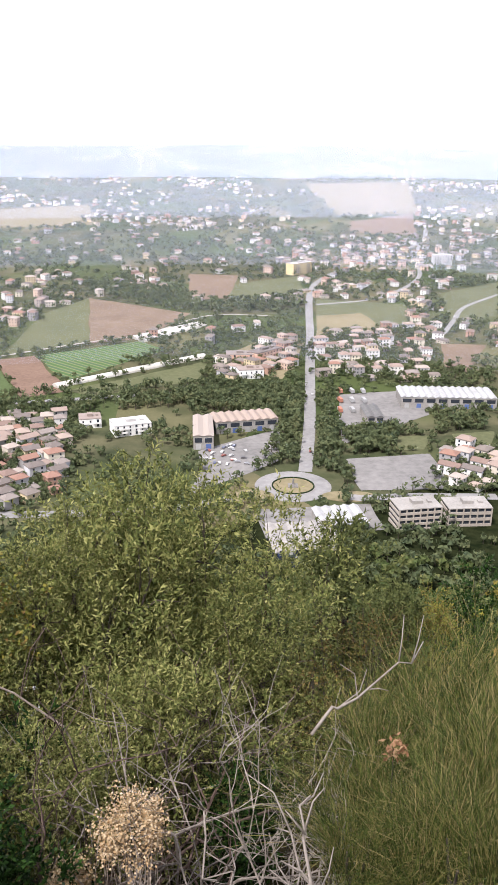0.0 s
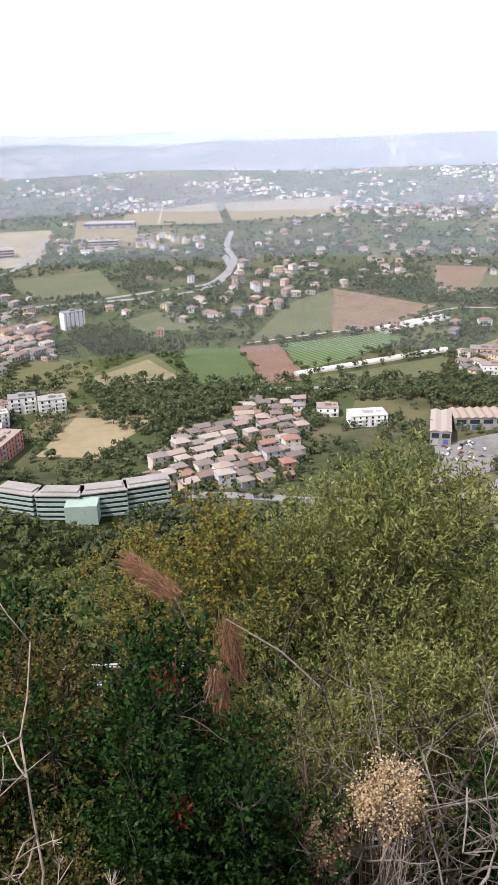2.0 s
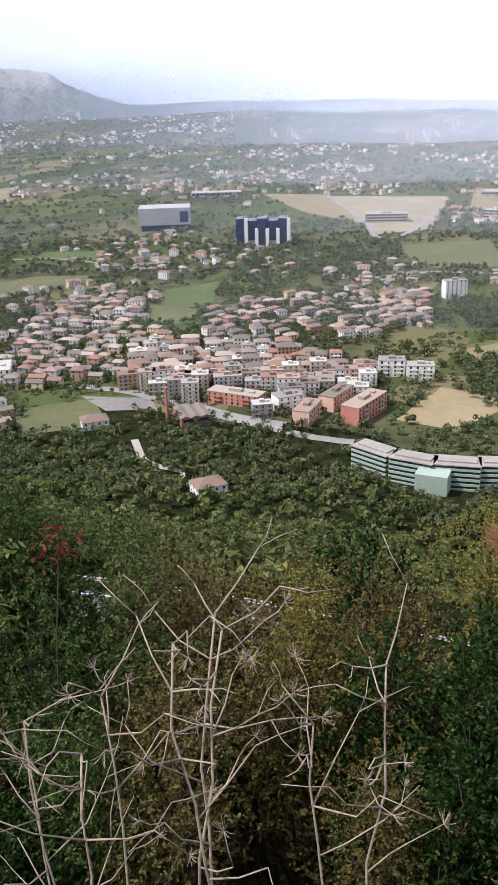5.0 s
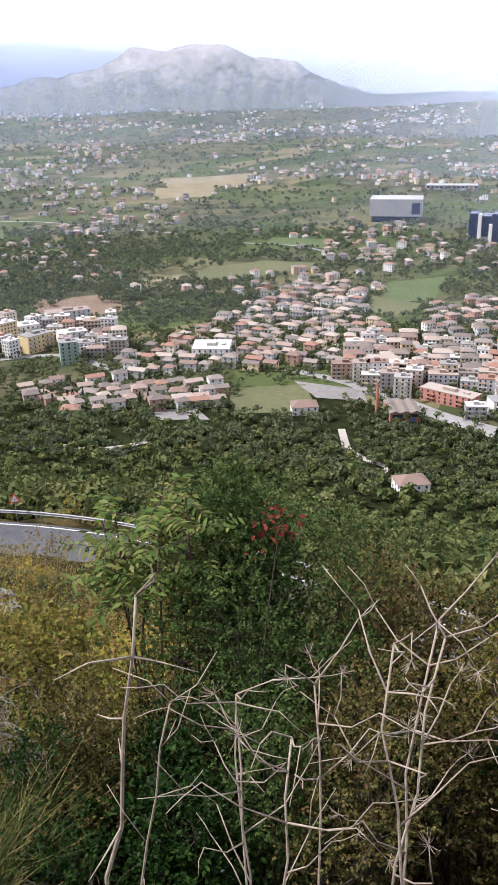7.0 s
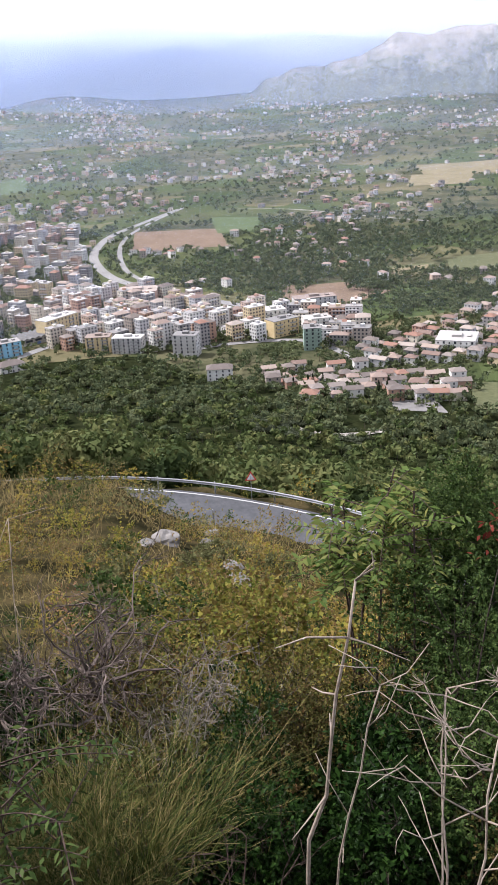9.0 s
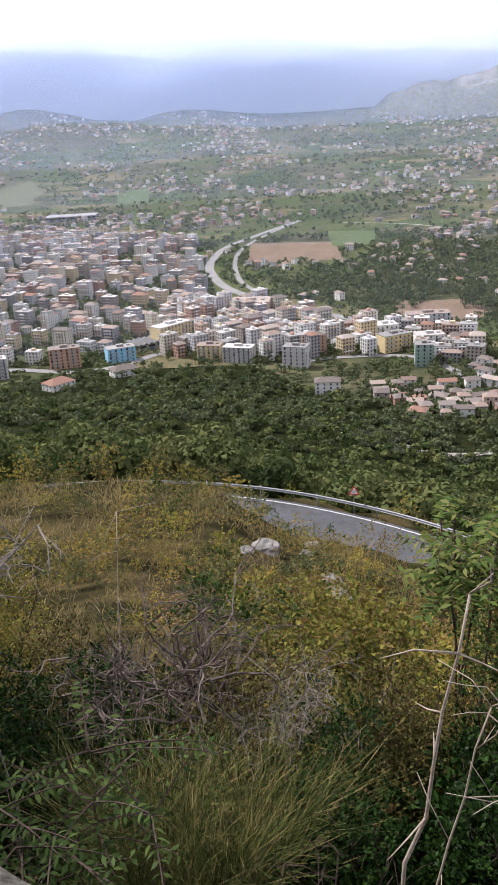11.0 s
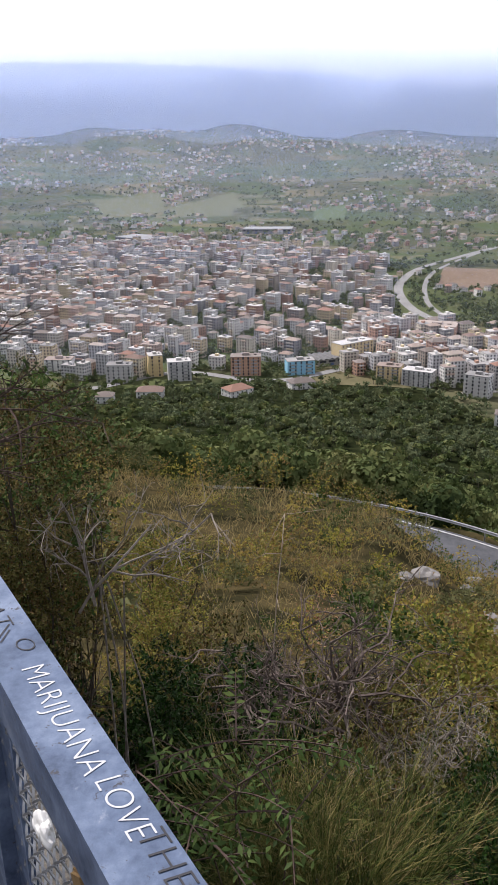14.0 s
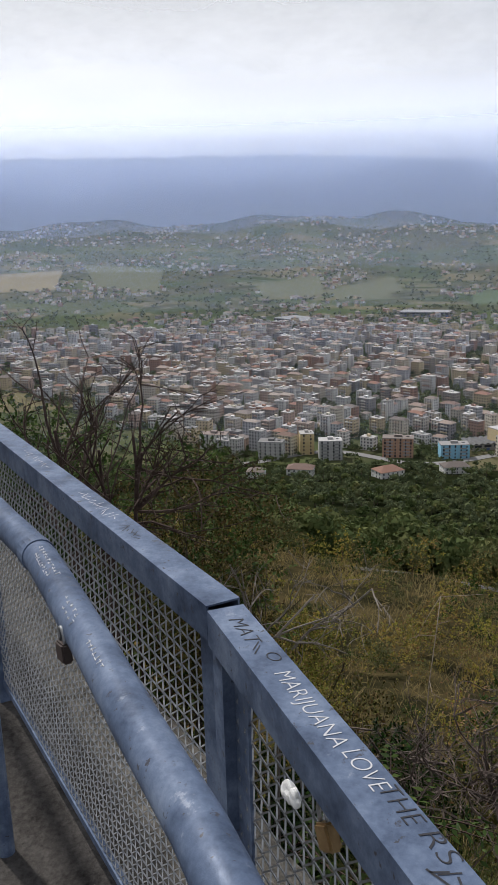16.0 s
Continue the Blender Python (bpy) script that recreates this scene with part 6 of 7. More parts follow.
shrub_at("lentisk", -2.51, 5.62, 206.42, 1.5)
shrub_at("lentisk", -2.07, 4.31, 206.51, 1.23)
shrub_at("vine", -2.68, 7.75, 206.46, 1.72)
shrub_at("vine", -3.57, 7.67, 206.15, 1.32)
shrub_at("lentisk", -2.68, 5.72, 206.02, 1.28)
shrub_at("lentisk", -1.46, 4.46, 206.42, 1.28)
shrub_at("mixed", -3.95, 5.85, 206.12, 1.76)
shrub_at("mixed", -5.29, 5.15, 205.93, 2.02)
shrub_at("mixed", -3.42, 4.11, 206.35, 1.54)
shrub_at("mixed", -3.35, 2.9, 206.75, 1.19)
shrub_at("mixed", -2.33, 3.72, 206.37, 0.97)
shrub_at("vine", -3.75, 4.74, 206.33, 0.93)
shrub_at("dark_olive", -10.81, 9.03, 202.84, 2.77)
shrub_at("lentisk", -10.71, 15.39, 199.34, 4.4)
shrub_at("green", -5.56, 3.42, 207.28, 0.93)
shrub_at("green", -4.71, 2.82, 207.0, 1.07)
shrub_at("green", -3.84, 2.47, 206.68, 1.05)
shrub_at("vine", -5.96, 3.03, 206.75, 0.74)
shrub_at("mixed", -5.5, 4.62, 206.1, 1.42)
shrub_at("mixed", -4.98, 5.3, 205.87, 1.68)
shrub_at("mixed", -4.03, 3.37, 206.32, 1.41)
shrub_at("mixed", -4.87, 2.25, 206.12, 1.14)
shrub_at("vine", -8.78, 2.55, 204.09, 2.42)
shrub_at("vine", -6.21, 1.58, 205.24, 1.39)
shrub_at("lentisk", -3.61, 1.83, 206.35, 1.19)
shrub_at("mixed", -4.5, 1.22, 205.87, 1.24)
shrub_at("mixed", -4.79, 1.7, 206.04, 1.14)
shrub_at("lentisk", -4.51, 2.2, 206.27, 1.11)
shrub_at("lentisk", -3.86, 1.06, 206.27, 0.9)
shrub_at("vine", -10.96, 2.69, 202.44, 2.43)
shrub_at("mixed", -7.83, 1.04, 204.32, 1.6)
shrub_at("lentisk", -5.8, -1.07, 206.25, 0.98)
shrub_at("mixed", -5.06, 1.63, 206.35, 1.11)
shrub_at("lentisk", -4.83, 1.33, 206.26, 0.91)
shrub_at("mixed", -5.74, -2.03, 208.5, 1.2)
shrub_at("green", -4.78, -2.19, 208.85, 1.5)
shrub_at("green", -4.45, -2.66, 209.0, 1.2)
shrub_at("mixed", -5.55, -1.59, 207.7, 0.64)
shrub_at("olive", -1.75, 9.3, 206.1, 2.1)
shrub_at("olive", -0.35, 9.2, 206.45, 2.2)
shrub_at("olive", 0.25, 8.3, 205.1, 1.6)
shrub_at("olive", -1.3, 8.0, 205.9, 2.2)
shrub_at("olive", -2.4, 7.6, 205.5, 1.6)
shrub_at("olive", -0.9, 7.2, 205.3, 1.7)
shrub_at("green", -5.3, 3.2, 206.9, 1.5)
shrub_at("green", -4.6, 3.2, 206.4, 1.4)
shrub_at("mixed", -4.5, 4.6, 206.2, 1.8)
shrub_at("mixed", -3.0, 4.9, 206.3, 1.6)
shrub_at("lentisk", -4.1, 1.9, 206.2, 1.5)
shrub_at("mixed", -5.7, 0.5, 205.6, 1.7)
shrub_at("lentisk", -6.6, -0.4, 205.6, 1.4)
shrub_at("mixed", -4.7, 0.6, 206.1, 1.3)
shrub_at("lentisk", -5.0, -1.6, 206.4, 1.3)
shrub_at("vine", -12.5, -2.6, 203.9, 1.6)
shrub_at("mixed", -9.6, 0.6, 203.9, 1.5)
shrub_at("vine", -8.4, -1.6, 204.9, 1.3)
shrub_at("lentisk", -7.4, 1.7, 204.4, 1.3)

for x, y, top, width in ((1.07, 6.38, 205.85, 1.2), (1.67, 6.96, 205.8, 1.5), (2.2, 6.91, 205.9, 1.5), (1.13, 5.5, 206.0, 1.2), (1.62, 5.52, 206.2, 1.3), (2.0, 5.6, 206.3, 1.2),
                         (0.8, 4.92, 206.05, 0.9), (1.24, 4.66, 206.25, 1.1), (1.6, 4.6, 206.35, 1.0),
                         (-4.0, -0.1, 206.62, 1.15), (-3.95, 0.32, 206.6, 1.1), (-3.6, 0.1, 206.65, 1.0), (-3.65, -0.35, 206.5, 0.9), (0.95, 4.2, 205.75, 0.9), (1.45, 4.1, 205.95, 0.9), (1.9, 4.9, 206.1, 1.0)):
    shrub_at("broom", x, y, top, width)
for kind, x, y, top, width in (("mixed", -4.18, -1.6, 208.75, 0.9), ("mixed", -3.95, -1.25, 208.3, 0.7), ("green", -4.15, -2.3, 209.1, 0.9), ("green", -5.7, 3.3, 207.3, 1.2), ("green", -5.3, 3.6, 207.15, 1.2),
                               ("lentisk", -4.4, 0.95, 206.0, 1.2), ("lentisk", -2.9, 4.7, 206.4, 1.4), ("lentisk", -2.4, 4.9, 206.5, 1.4), ("lentisk", -1.7, 5.0, 206.2, 1.3), ("lentisk", -1.9, 3.8, 206.2, 1.2),
                               ("lentisk", -5.6, -0.6, 206.3, 1.3), ("lentisk", -4.9, -0.9, 206.5, 1.1), ("mixed", -6.4, -0.9, 206.0, 1.4)):
    shrub_at(kind, x, y, top, width)


# scattered scrub farther down the slope, joined by kind
scrub = {kind: [] for kind in SPARSE}
for i in range(1150):
    a, r = (RNG.uniform(62, 124), 9 + 62 * RNG.random() ** 0.8) if i > 330 else (RNG.uniform(-26, 128), 11 + 60 * RNG.random() ** 0.9)
    x, y = -r * math.sin(radians(a)), r * math.cos(radians(a))
    if np.hypot(BEND_LINE[:, 0] - x, BEND_LINE[:, 1] - y).min() < 5.5:
        continue
    open_slope = 68 < a < 112
    if open_slope and noise.noise(Vector((x / 9, y / 9, 5.0))) > 0.16:
        continue
    kind = ("mixed", "vine", "lentisk", "dark_olive")[int(RNG.choice(4, p=(0.42, 0.34, 0.1, 0.14)))]
    s = (0.36 + 0.85 * RNG.random() ** 1.7) * ((0.66 + r / 110) if open_slope else 1.35)
    t = RNG.uniform(0, 6.28)
    scrub[kind].append((x, y, s, math.cos(t), math.sin(t), RNG.uniform(0.65, 1.05)))
for k in range(0, len(BEND_LINE), 1):          # taller scrub on the inner verge of the bend
    bx, by = BEND_LINE[k]
    bearing, reach = math.degrees(math.atan2(-bx, by)), math.hypot(bx, by)
    if 80.5 < bearing < 112:
        for _ in range(2):
            off = reach - RNG.uniform(6.5, 10.5)
            t = RNG.uniform(0, 6.28)
            a = radians(bearing + RNG.uniform(-0.8, 0.8))
            kind = ("mixed", "vine", "dark_olive", "lentisk")[int(RNG.integers(0, 4))]
            scrub[kind].append((-off * math.sin(a), off * math.cos(a), RNG.uniform(1.0, 1.55), math.cos(t), math.sin(t), RNG.uniform(0.75, 1.0)))
SCRUB_WORDS = {"mixed": "brownish green low scrub on the slope", "vine": "yellow-green low scrub on the slope", "lentisk": "dark green low scrub on the slope", "dark_olive": "dull green low scrub on the slope"}
for kind, places in scrub.items():
    me = SPARSE[kind][0]
    co = np.empty(len(me.vertices) * 3, np.float32)
    me.vertices.foreach_get("co", co)
    co = co.reshape(-1, 3)
    q = np.array(places)
    z = ground_z(q[:, 0], q[:, 1]) - 0.15
    out = []
    for (x, y, s, c, n, f), zz in zip(places, z):
        v = co if math.hypot(x, y) < 33 else co[:len(co) // 8 * 4]
        out.append(np.stack([x + s * (v[:, 0] * c - v[:, 1] * n), y + s * (v[:, 0] * n + v[:, 1] * c), zz + s * f * v[:, 2]], 1))
    tagged(new("slope_scrub", leaves_data("slope_scrub", np.concatenate(out), M_SLOPE[kind])), SCRUB_WORDS[kind], "scrub", kind="stuff")

# dry grass
n = 34000
a, r = np.radians(RNG.uniform(52, 125, n)), 5 + 62 * RNG.random(n) ** 0.75
cl = np.sin(a * 31 + r * 0.6) + np.sin(a * 13 - r * 0.37) + np.sin(a * 57 + r * 0.21)
keep = cl + RNG.normal(size=n) * 0.8 > -0.2
a, r = a[keep], r[keep]
x, y = -r * np.sin(a), r * np.cos(a)
off = np.array([np.hypot(BEND_LINE[:, 0] - p, BEND_LINE[:, 1] - q).min() for p, q in zip(x, y)]) > 4.6
x, y, r = x[off], y[off], r[off]
p = np.stack([x, y, ground_z(x, y) - 0.03], 1)
d = unit(RNG.normal(size=p.shape) * 0.4 + (0, 0, 1))
blades = leaf_cards(RNG, p, d, 0.45, 0.008, 0.0)
q = blades.reshape(-1, 4, 3)
grow = (0.5 + r / 28)[:, None, None]
q[:] = q[:, :1] + (q - q[:, :1]) * np.concatenate([grow * 1.0, grow * 1.0, grow * 0.75], 2)
tagged(new("dry_grass", leaves_data("dry_grass", q.reshape(-1, 3), M_LEAF["grass"])), "dry yellow grass on the open slope", "grass", kind="stuff")


# ---- dead plants near the viewer ----
def umbel_stalk(foot, top, seed, thick=0.008):
    """A dry hollow stalk with forked side shoots that end in rays."""
    rng = np.random.default_rng(seed)
    foot, top = np.array(foot), np.array(top)
    foot = top + (foot - top) * 1.0
    d = foot - top
    ground = gz(foot[0], foot[1])
    if foot[2] > ground:
        foot = foot + np.array([0.1 * d[0], 0.1 * d[1], ground - foot[2] - 0.1])
    b = base("dry_umbel_plant", pose(*foot), "dead pale umbel plant with forked dry stalks", "dead plant", "dead umbel plants on the slope")
    h = np.linalg.norm(top - foot)
    stem, rays = Mesh(), Mesh()
    pts = [np.zeros(3) + (top - foot) * t + rng.normal(size=3) * 0.012 * h * (0 < t < 1) for t in np.linspace(0, 1, 8)]
    stem.line(pts, np.linspace(thick, thick * 0.55, 8), 6)

    def head(p, dd, size):
        for k in range(14):
            e = unit(dd * 0.75 + rng.normal(size=3) * 0.75)
            rays.line([p, p + e * size * 0.6, p + unit(e + (0, 0, 0.15)) * size], (0.0014, 0.0011, 0.0008), 3)

    for t in (0.55, 0.68, 0.8, 0.92, 1.0):
        i = min(6, int(t * 7))
        p = pts[i] + (pts[i + 1] - pts[i]) * (t * 7 - i)
        for s in range(1 if t < 0.7 else 2):
            a = rng.uniform(0, 6.28)
            dd = unit(np.array([math.cos(a), math.sin(a), rng.uniform(0.15, 0.9)]))
            l = rng.uniform(0.25, 0.6) * (1.15 - 0.4 * t)
            q = [p, p + dd * l * 0.5 + rng.normal(size=3) * 0.02, p + unit(dd + (0, 0, 0.2)) * l]
            stem.line(q, np.linspace(thick * 0.62, thick * 0.34, 3), 5)
            for k in range(rng.integers(1, 3)):
                e = unit(dd + rng.normal(size=3) * 0.6)
                tip = q[2] + e * l * rng.uniform(0.35, 0.7)
                stem.line([q[2], (q[2] + tip) / 2 + rng.normal(size=3) * 0.01, tip], np.linspace(thick * 0.36, thick * 0.22, 3), 4)
                if rng.random() < 0.35:
                    head(tip, e, rng.uniform(0.035, 0.075))
    part("stalk", stem.data("stalk", M_STALK, smooth=True), b)
    tagged(part("umbel_crown", rays.data("umbel_crown", M_STALK), b), kind="stuff")


umbel_stalk((-2.16, 1.80, 206.2), (-2.47, 2.50, 207.81), 1, 0.009)
umbel_stalk((-2.31, 1.48, 206.3), (-2.61, 1.79, 207.52), 2)
umbel_stalk((-2.35, 1.84, 206.2), (-2.80, 2.05, 207.55), 3)
umbel_stalk((-2.61, 1.60, 206.0), (-3.18, 1.87, 207.32), 4, 0.008)
umbel_stalk((-2.26, 1.98, 206.3), (-2.56, 2.55, 207.83), 5, 0.009)
umbel_stalk((-1.74, 2.54, 206.1), (-1.97, 3.07, 207.53), 6, 0.009)
umbel_stalk((-1.98, 2.04, 206.3), (-2.52, 2.25, 207.85), 7, 0.009)
umbel_stalk((-1.80, 2.34, 206.2), (-2.04, 2.61, 207.45), 8)
umbel_stalk((-2.45, 1.51, 206.2), (-2.99, 1.75, 207.46), 10, 0.007)


def pole_plant(foot, top, seed, thick, label):
    rng = np.random.default_rng(seed)
    foot, top = np.array(foot, float), np.array(top, float)
    foot[2] = gz(foot[0], foot[1]) - 0.1
    b = base("dead_sapling", pose(*foot), label, "dead plant")
    m = Mesh()
    pts = [(top - foot) * t + rng.normal(size=3) * 0.011 * (0 < t < 1) for t in np.linspace(0, 1, 10)]
    m.line(pts, np.linspace(thick, thick * 0.4, 10), 6)
    for t in (5, 6, 7, 8, 8, 9, 9):
        e = unit(rng.normal(size=3) + (0, 0, 0.9))
        q = pts[t] + e * rng.uniform(0.15, 0.4)
        m.line([pts[t], (pts[t] + q) / 2 + rng.normal(size=3) * 0.03, q], (thick * 0.4, thick * 0.3, 0.002), 4)
    part("stem", m.data("stem", M_STALK, smooth=True), b)


pole_plant((-3.16, 0.955, 205.4), (-3.207, 1.407, 208.03), 21, 0.015, "tall bleached dead stem standing in the scrub")
pole_plant((-3.02, 1.0, 205.4), (-2.92, 1.396, 207.67), 22, 0.009, "slim pale dead stem standing in the scrub")
pole_plant((-5.0, -0.36, 206.0), (-6.17, -0.14, 207.2), 23, 0.007, "slim pale dead stem above the broom")
pole_plant((-4.9, -2.2, 206.0), (-5.0, -1.95, 208.0), 24, 0.006, "slim pale dead stem beside the fence")


def dead_shrub(x, y, top, width, seed, material, label, stems=7):
    z = gz(x, y) - 0.1
    b = base("dead_shrub", pose(x, y, z), label, "dead bush")
    part("branchwork", dead_parts(seed, max(0.5, top - z), width, max(3, stems - 2), material), b)


dead_shrub(-5.9, 1.0, 205.9, 1.3, 43, M_DEADWOOD, "bleached grey dead bush among the scrub", 5)
dead_shrub(0.3, 5.0, 206.0, 1.6, 44, M_DEADWOOD, "tangle of bleached grey dead branches", 9)
dead_shrub(-0.4, 5.6, 206.1, 1.5, 45, M_DEADWOOD, "tangle of bleached grey dead branches", 8)
dead_shrub(-1.9, 5.7, 206.6, 0.7, 46, M_THORN, "brown withered bush with hanging dead twigs", 9)
dead_shrub(-3.3, 0.9, 206.6, 1.2, 49, M_THORN, "low dark tangle of dead twigs", 6)
dead_shrub(-2.7, 1.0, 206.75, 1.0, 50, M_THORN, "low dark tangle of dead twigs", 6)


def dead_crown(x, y, low, top, width, seed, material, label, stems, twist=0.28, thick=1.0):
    """A leafless bush whose crown of twigs stands on a few bare stems."""
    z = gz(x, y) - 0.1
    rng = np.random.default_rng(seed)
    b = base("leafless_bush", pose(x, y, z), label, "dead bush")
    m = Mesh()
    for k in range(4):
        m.line(bend(rng, rng.normal(size=3) * (0.1, 0.1, 0.02), (rng.normal() * 0.06 * width, rng.normal() * 0.06 * width, low - z), 0.04, 4), np.linspace(0.006, 0.005, 5), 5)
    part("stemwork", m.data("stems", material), b)
    part("twigwork", dead_parts(seed, top - low, width, stems, material, twist, thick), b, pose(0, 0, low - z))


dead_crown(-5.5, 0.32, 205.95, 207.2, 2.3, 41, M_GREYTHORN, "bare dark thorny dead bush on the slope", 8, 0.3, 1.4)
dead_crown(-5.7, -0.15, 206.0, 207.1, 1.8, 42, M_GREYTHORN, "bare dark thorny dead bush on the slope", 5, 0.3, 1.4)
dead_crown(-5.45, 1.05, 205.6, 206.65, 1.5, 51, M_DEADWOOD, "bleached grey dead bush with thin crooked twigs", 7)
dead_crown(-3.6, -1.72, 208.5, 209.75, 0.8, 47, M_THORN, "bare leafless brown bush beyond the fence", 4, 0.14, 1.35)
dead_crown(-3.75, -1.6, 208.5, 209.6, 0.5, 48, M_THORN, "bare leafless grey bush beyond the fence", 3, 0.14, 1.35)
dead_crown(-3.9, -1.0, 207.9, 208.85, 0.9, 52, M_DEADWOOD, "thin bleached dead twigs beside the fence", 3, 0.16)


def fallen_branch(a, b, thick, seed):
    rng = np.random.default_rng(seed)
    a, b = np.array(a, float), np.array(b, float)
    o = base("fallen_branch", pose(*a), "bleached dead branch lying on the brush", "branch", "dead branches on the brush")
    m = Mesh()
    pts = [(b - a) * t + rng.normal(size=3) * 0.05 * (0 < t < 1) for t in np.linspace(0, 1, 8)]
    m.line(pts, np.linspace(thick, thick * 0.35, 8), 6)
    for k in (2, 3, 4, 5, 6):
        e = unit(unit(b - a) + rng.normal(size=3) * 0.7)
        q = pts[k] + e * rng.uniform(0.15, 0.45)
        m.line([pts[k], (pts[k] + q) / 2 + rng.normal(size=3) * 0.03, q], (thick * 0.5, thick * 0.35, 0.003), 5)
    part("wood", m.data("wood", M_DEADWOOD, smooth=True), o)


fallen_branch((0.25, 4.3, 205.75), (0.5, 4.75, 206.3), 0.016, 61)
fallen_branch((0.7, 4.2, 205.6), (0.3, 4.7, 206.1), 0.014, 62)
fallen_branch((0.0, 4.2, 205.7), (-0.15, 4.8, 206.2), 0.012, 63)
fallen_branch((0.55, 5.4, 206.2), (1.35, 5.9, 206.6), 0.012, 64)


def dry_flowers(x, y, top, width, seed):
    rng = np.random.default_rng(seed)
    z = gz(x, y)
    h = top - z
    b = base("dry_flower_plant", pose(x, y, z), "tan dried flower heads on thin stems", "dead plant")
    m, heads = Mesh(), []
    for i in range(40):
        a, o = rng.uniform(0, 6.28), width * 0.5 * math.sqrt(rng.random())
        tip = np.array([math.cos(a) * o, math.sin(a) * o, h * rng.uniform(0.8, 1.0) - 0.3 * o * h])
        m.line(bend(rng, (0, 0, 0), tip, 0.05, 4), np.linspace(0.006, 0.002, 5), 4)
        p = tip + rng.normal(size=(90, 3)) * (0.04, 0.04, 0.055)
        heads.append(leaf_cards(rng, p, unit(rng.normal(size=(90, 3)) + (0, 0, 0.4)), 0.022, 0.008))
    part("stemwork", m.data("stems", M_STALK), b)
    part("flower_clump", leaves_data("flower_clump", np.concatenate(heads), M_LEAF["tan"]), b)


dry_flowers(-0.64, 5.2, 205.9, 0.42, 71)
dry_flowers(-1.04, 5.05, 205.38, 0.26, 72)


def plume(x, y, z, seed, length=0.5, lean=(-0.75, 0.1, 0.45), label="rusty dry plume on a bent stem"):
    rng = np.random.default_rng(seed)
    g = gz(x, y)
    b = base("dry_plume", pose(x, y, g), label, "dead plant")
    m = Mesh()
    tip = np.array([0, 0, z - g])
    m.line(bend(rng, (0.5, 0.2, -0.1), tip, 0.1, 6), np.linspace(0.014, 0.006, 7), 5)
    part("stem", m.data("stem", M_STALK), b)
    n = 1500
    p = tip + np.array(lean) * length * rng.random((n, 1)) + rng.normal(size=(n, 3)) * 0.035
    part("plume", leaves_data("plume", leaf_cards(rng, p, unit(np.array(lean) + rng.normal(size=(n, 3)) * 0.28), 0.14, 0.0022), M_LEAF["rust"]), b)


plume(-2.55, 6.2, 206.3, 81)
plume(-1.95, 5.75, 206.45, 82, 0.5, (0.1, 0.1, -0.95), "rusty withered twigs hanging from a bush")
plume(-2.0, 5.6, 206.1, 83, 0.6, (0.05, 0.1, -0.95), "rusty withered twigs hanging from a bush")


def pinnate_tree(x, y, top, width, seed, label, fronds=30, leaflet=0.1, material="fern", thick=0.016):
    """A sapling with long feathered leaves."""
    rng = np.random.default_rng(seed)
    z = gz(x, y) - 0.1
    h = top - z
    b = base("sapling", pose(x, y, z), label, "sapling")
    m, v = Mesh(), []
    for s in range(4):
        a = rng.uniform(0, 6.28)
        tip = np.array([math.cos(a) * width * 0.25, math.sin(a) * width * 0.25, h - rng.uniform(0.1, 0.5)])
        pts = bend(rng, (0, 0, 0), tip, 0.05, 6)
        m.line(pts, np.linspace(thick, thick * 0.45, 7), 6)
        for k in range(fronds // 4):
            t = rng.uniform(0.84, 1.0) * 6
            p = np.array(pts[int(t)]) + (np.array(pts[min(6, int(t) + 1)]) - np.array(pts[int(t)])) * (t % 1)
            a2 = rng.uniform(0, 6.28)
            d = unit(np.array([math.cos(a2), math.sin(a2), rng.uniform(0.1, 0.7)]))
            l = rng.uniform(0.35, 0.6)
            rachis = [p + d * l * q + np.array([0, 0, -0.25 * l * q * q]) for q in np.linspace(0, 1, 10)]
            m.line(rachis, np.linspace(0.005, 0.002, 10), 3)
            side = unit(np.cross(d, (0, 0, 1.0)))
            for q, c in enumerate(rachis[1:]):
                for sgn in (-1, 1):
                    v.append((c, unit(side * sgn + d * 0.45 + np.array([0, 0, -0.35]) + rng.normal(size=3) * 0.15)))
    p, d = np.array([q[0] for q in v]), np.array([q[1] for q in v])
    tagged(part("stemwork", m.data("stems", M_THORN), b), kind="stuff")
    tagged(part("leafage", leaves_data("leafage", leaf_cards(rng, p, d, leaflet, leaflet * 0.17), M_LEAF[material]), b), kind="stuff")


pinnate_tree(-5.9, 2.62, 207.25, 1.1, 91, "slim sapling with long feathered green leaves", 52, 0.115)
pinnate_tree(-5.65, 2.95, 207.35, 0.7, 92, "slim sapling with long feathered green leaves", 24, 0.1)
pinnate_tree(-2.95, -0.52, 207.75, 0.5, 93, "weed with drooping feathered leaves beside the fence", 26, 0.06, "green", 0.005)
pinnate_tree(-3.2, -0.15, 207.6, 0.5, 94, "weed with drooping feathered leaves beside the fence", 26, 0.06, "green", 0.005)


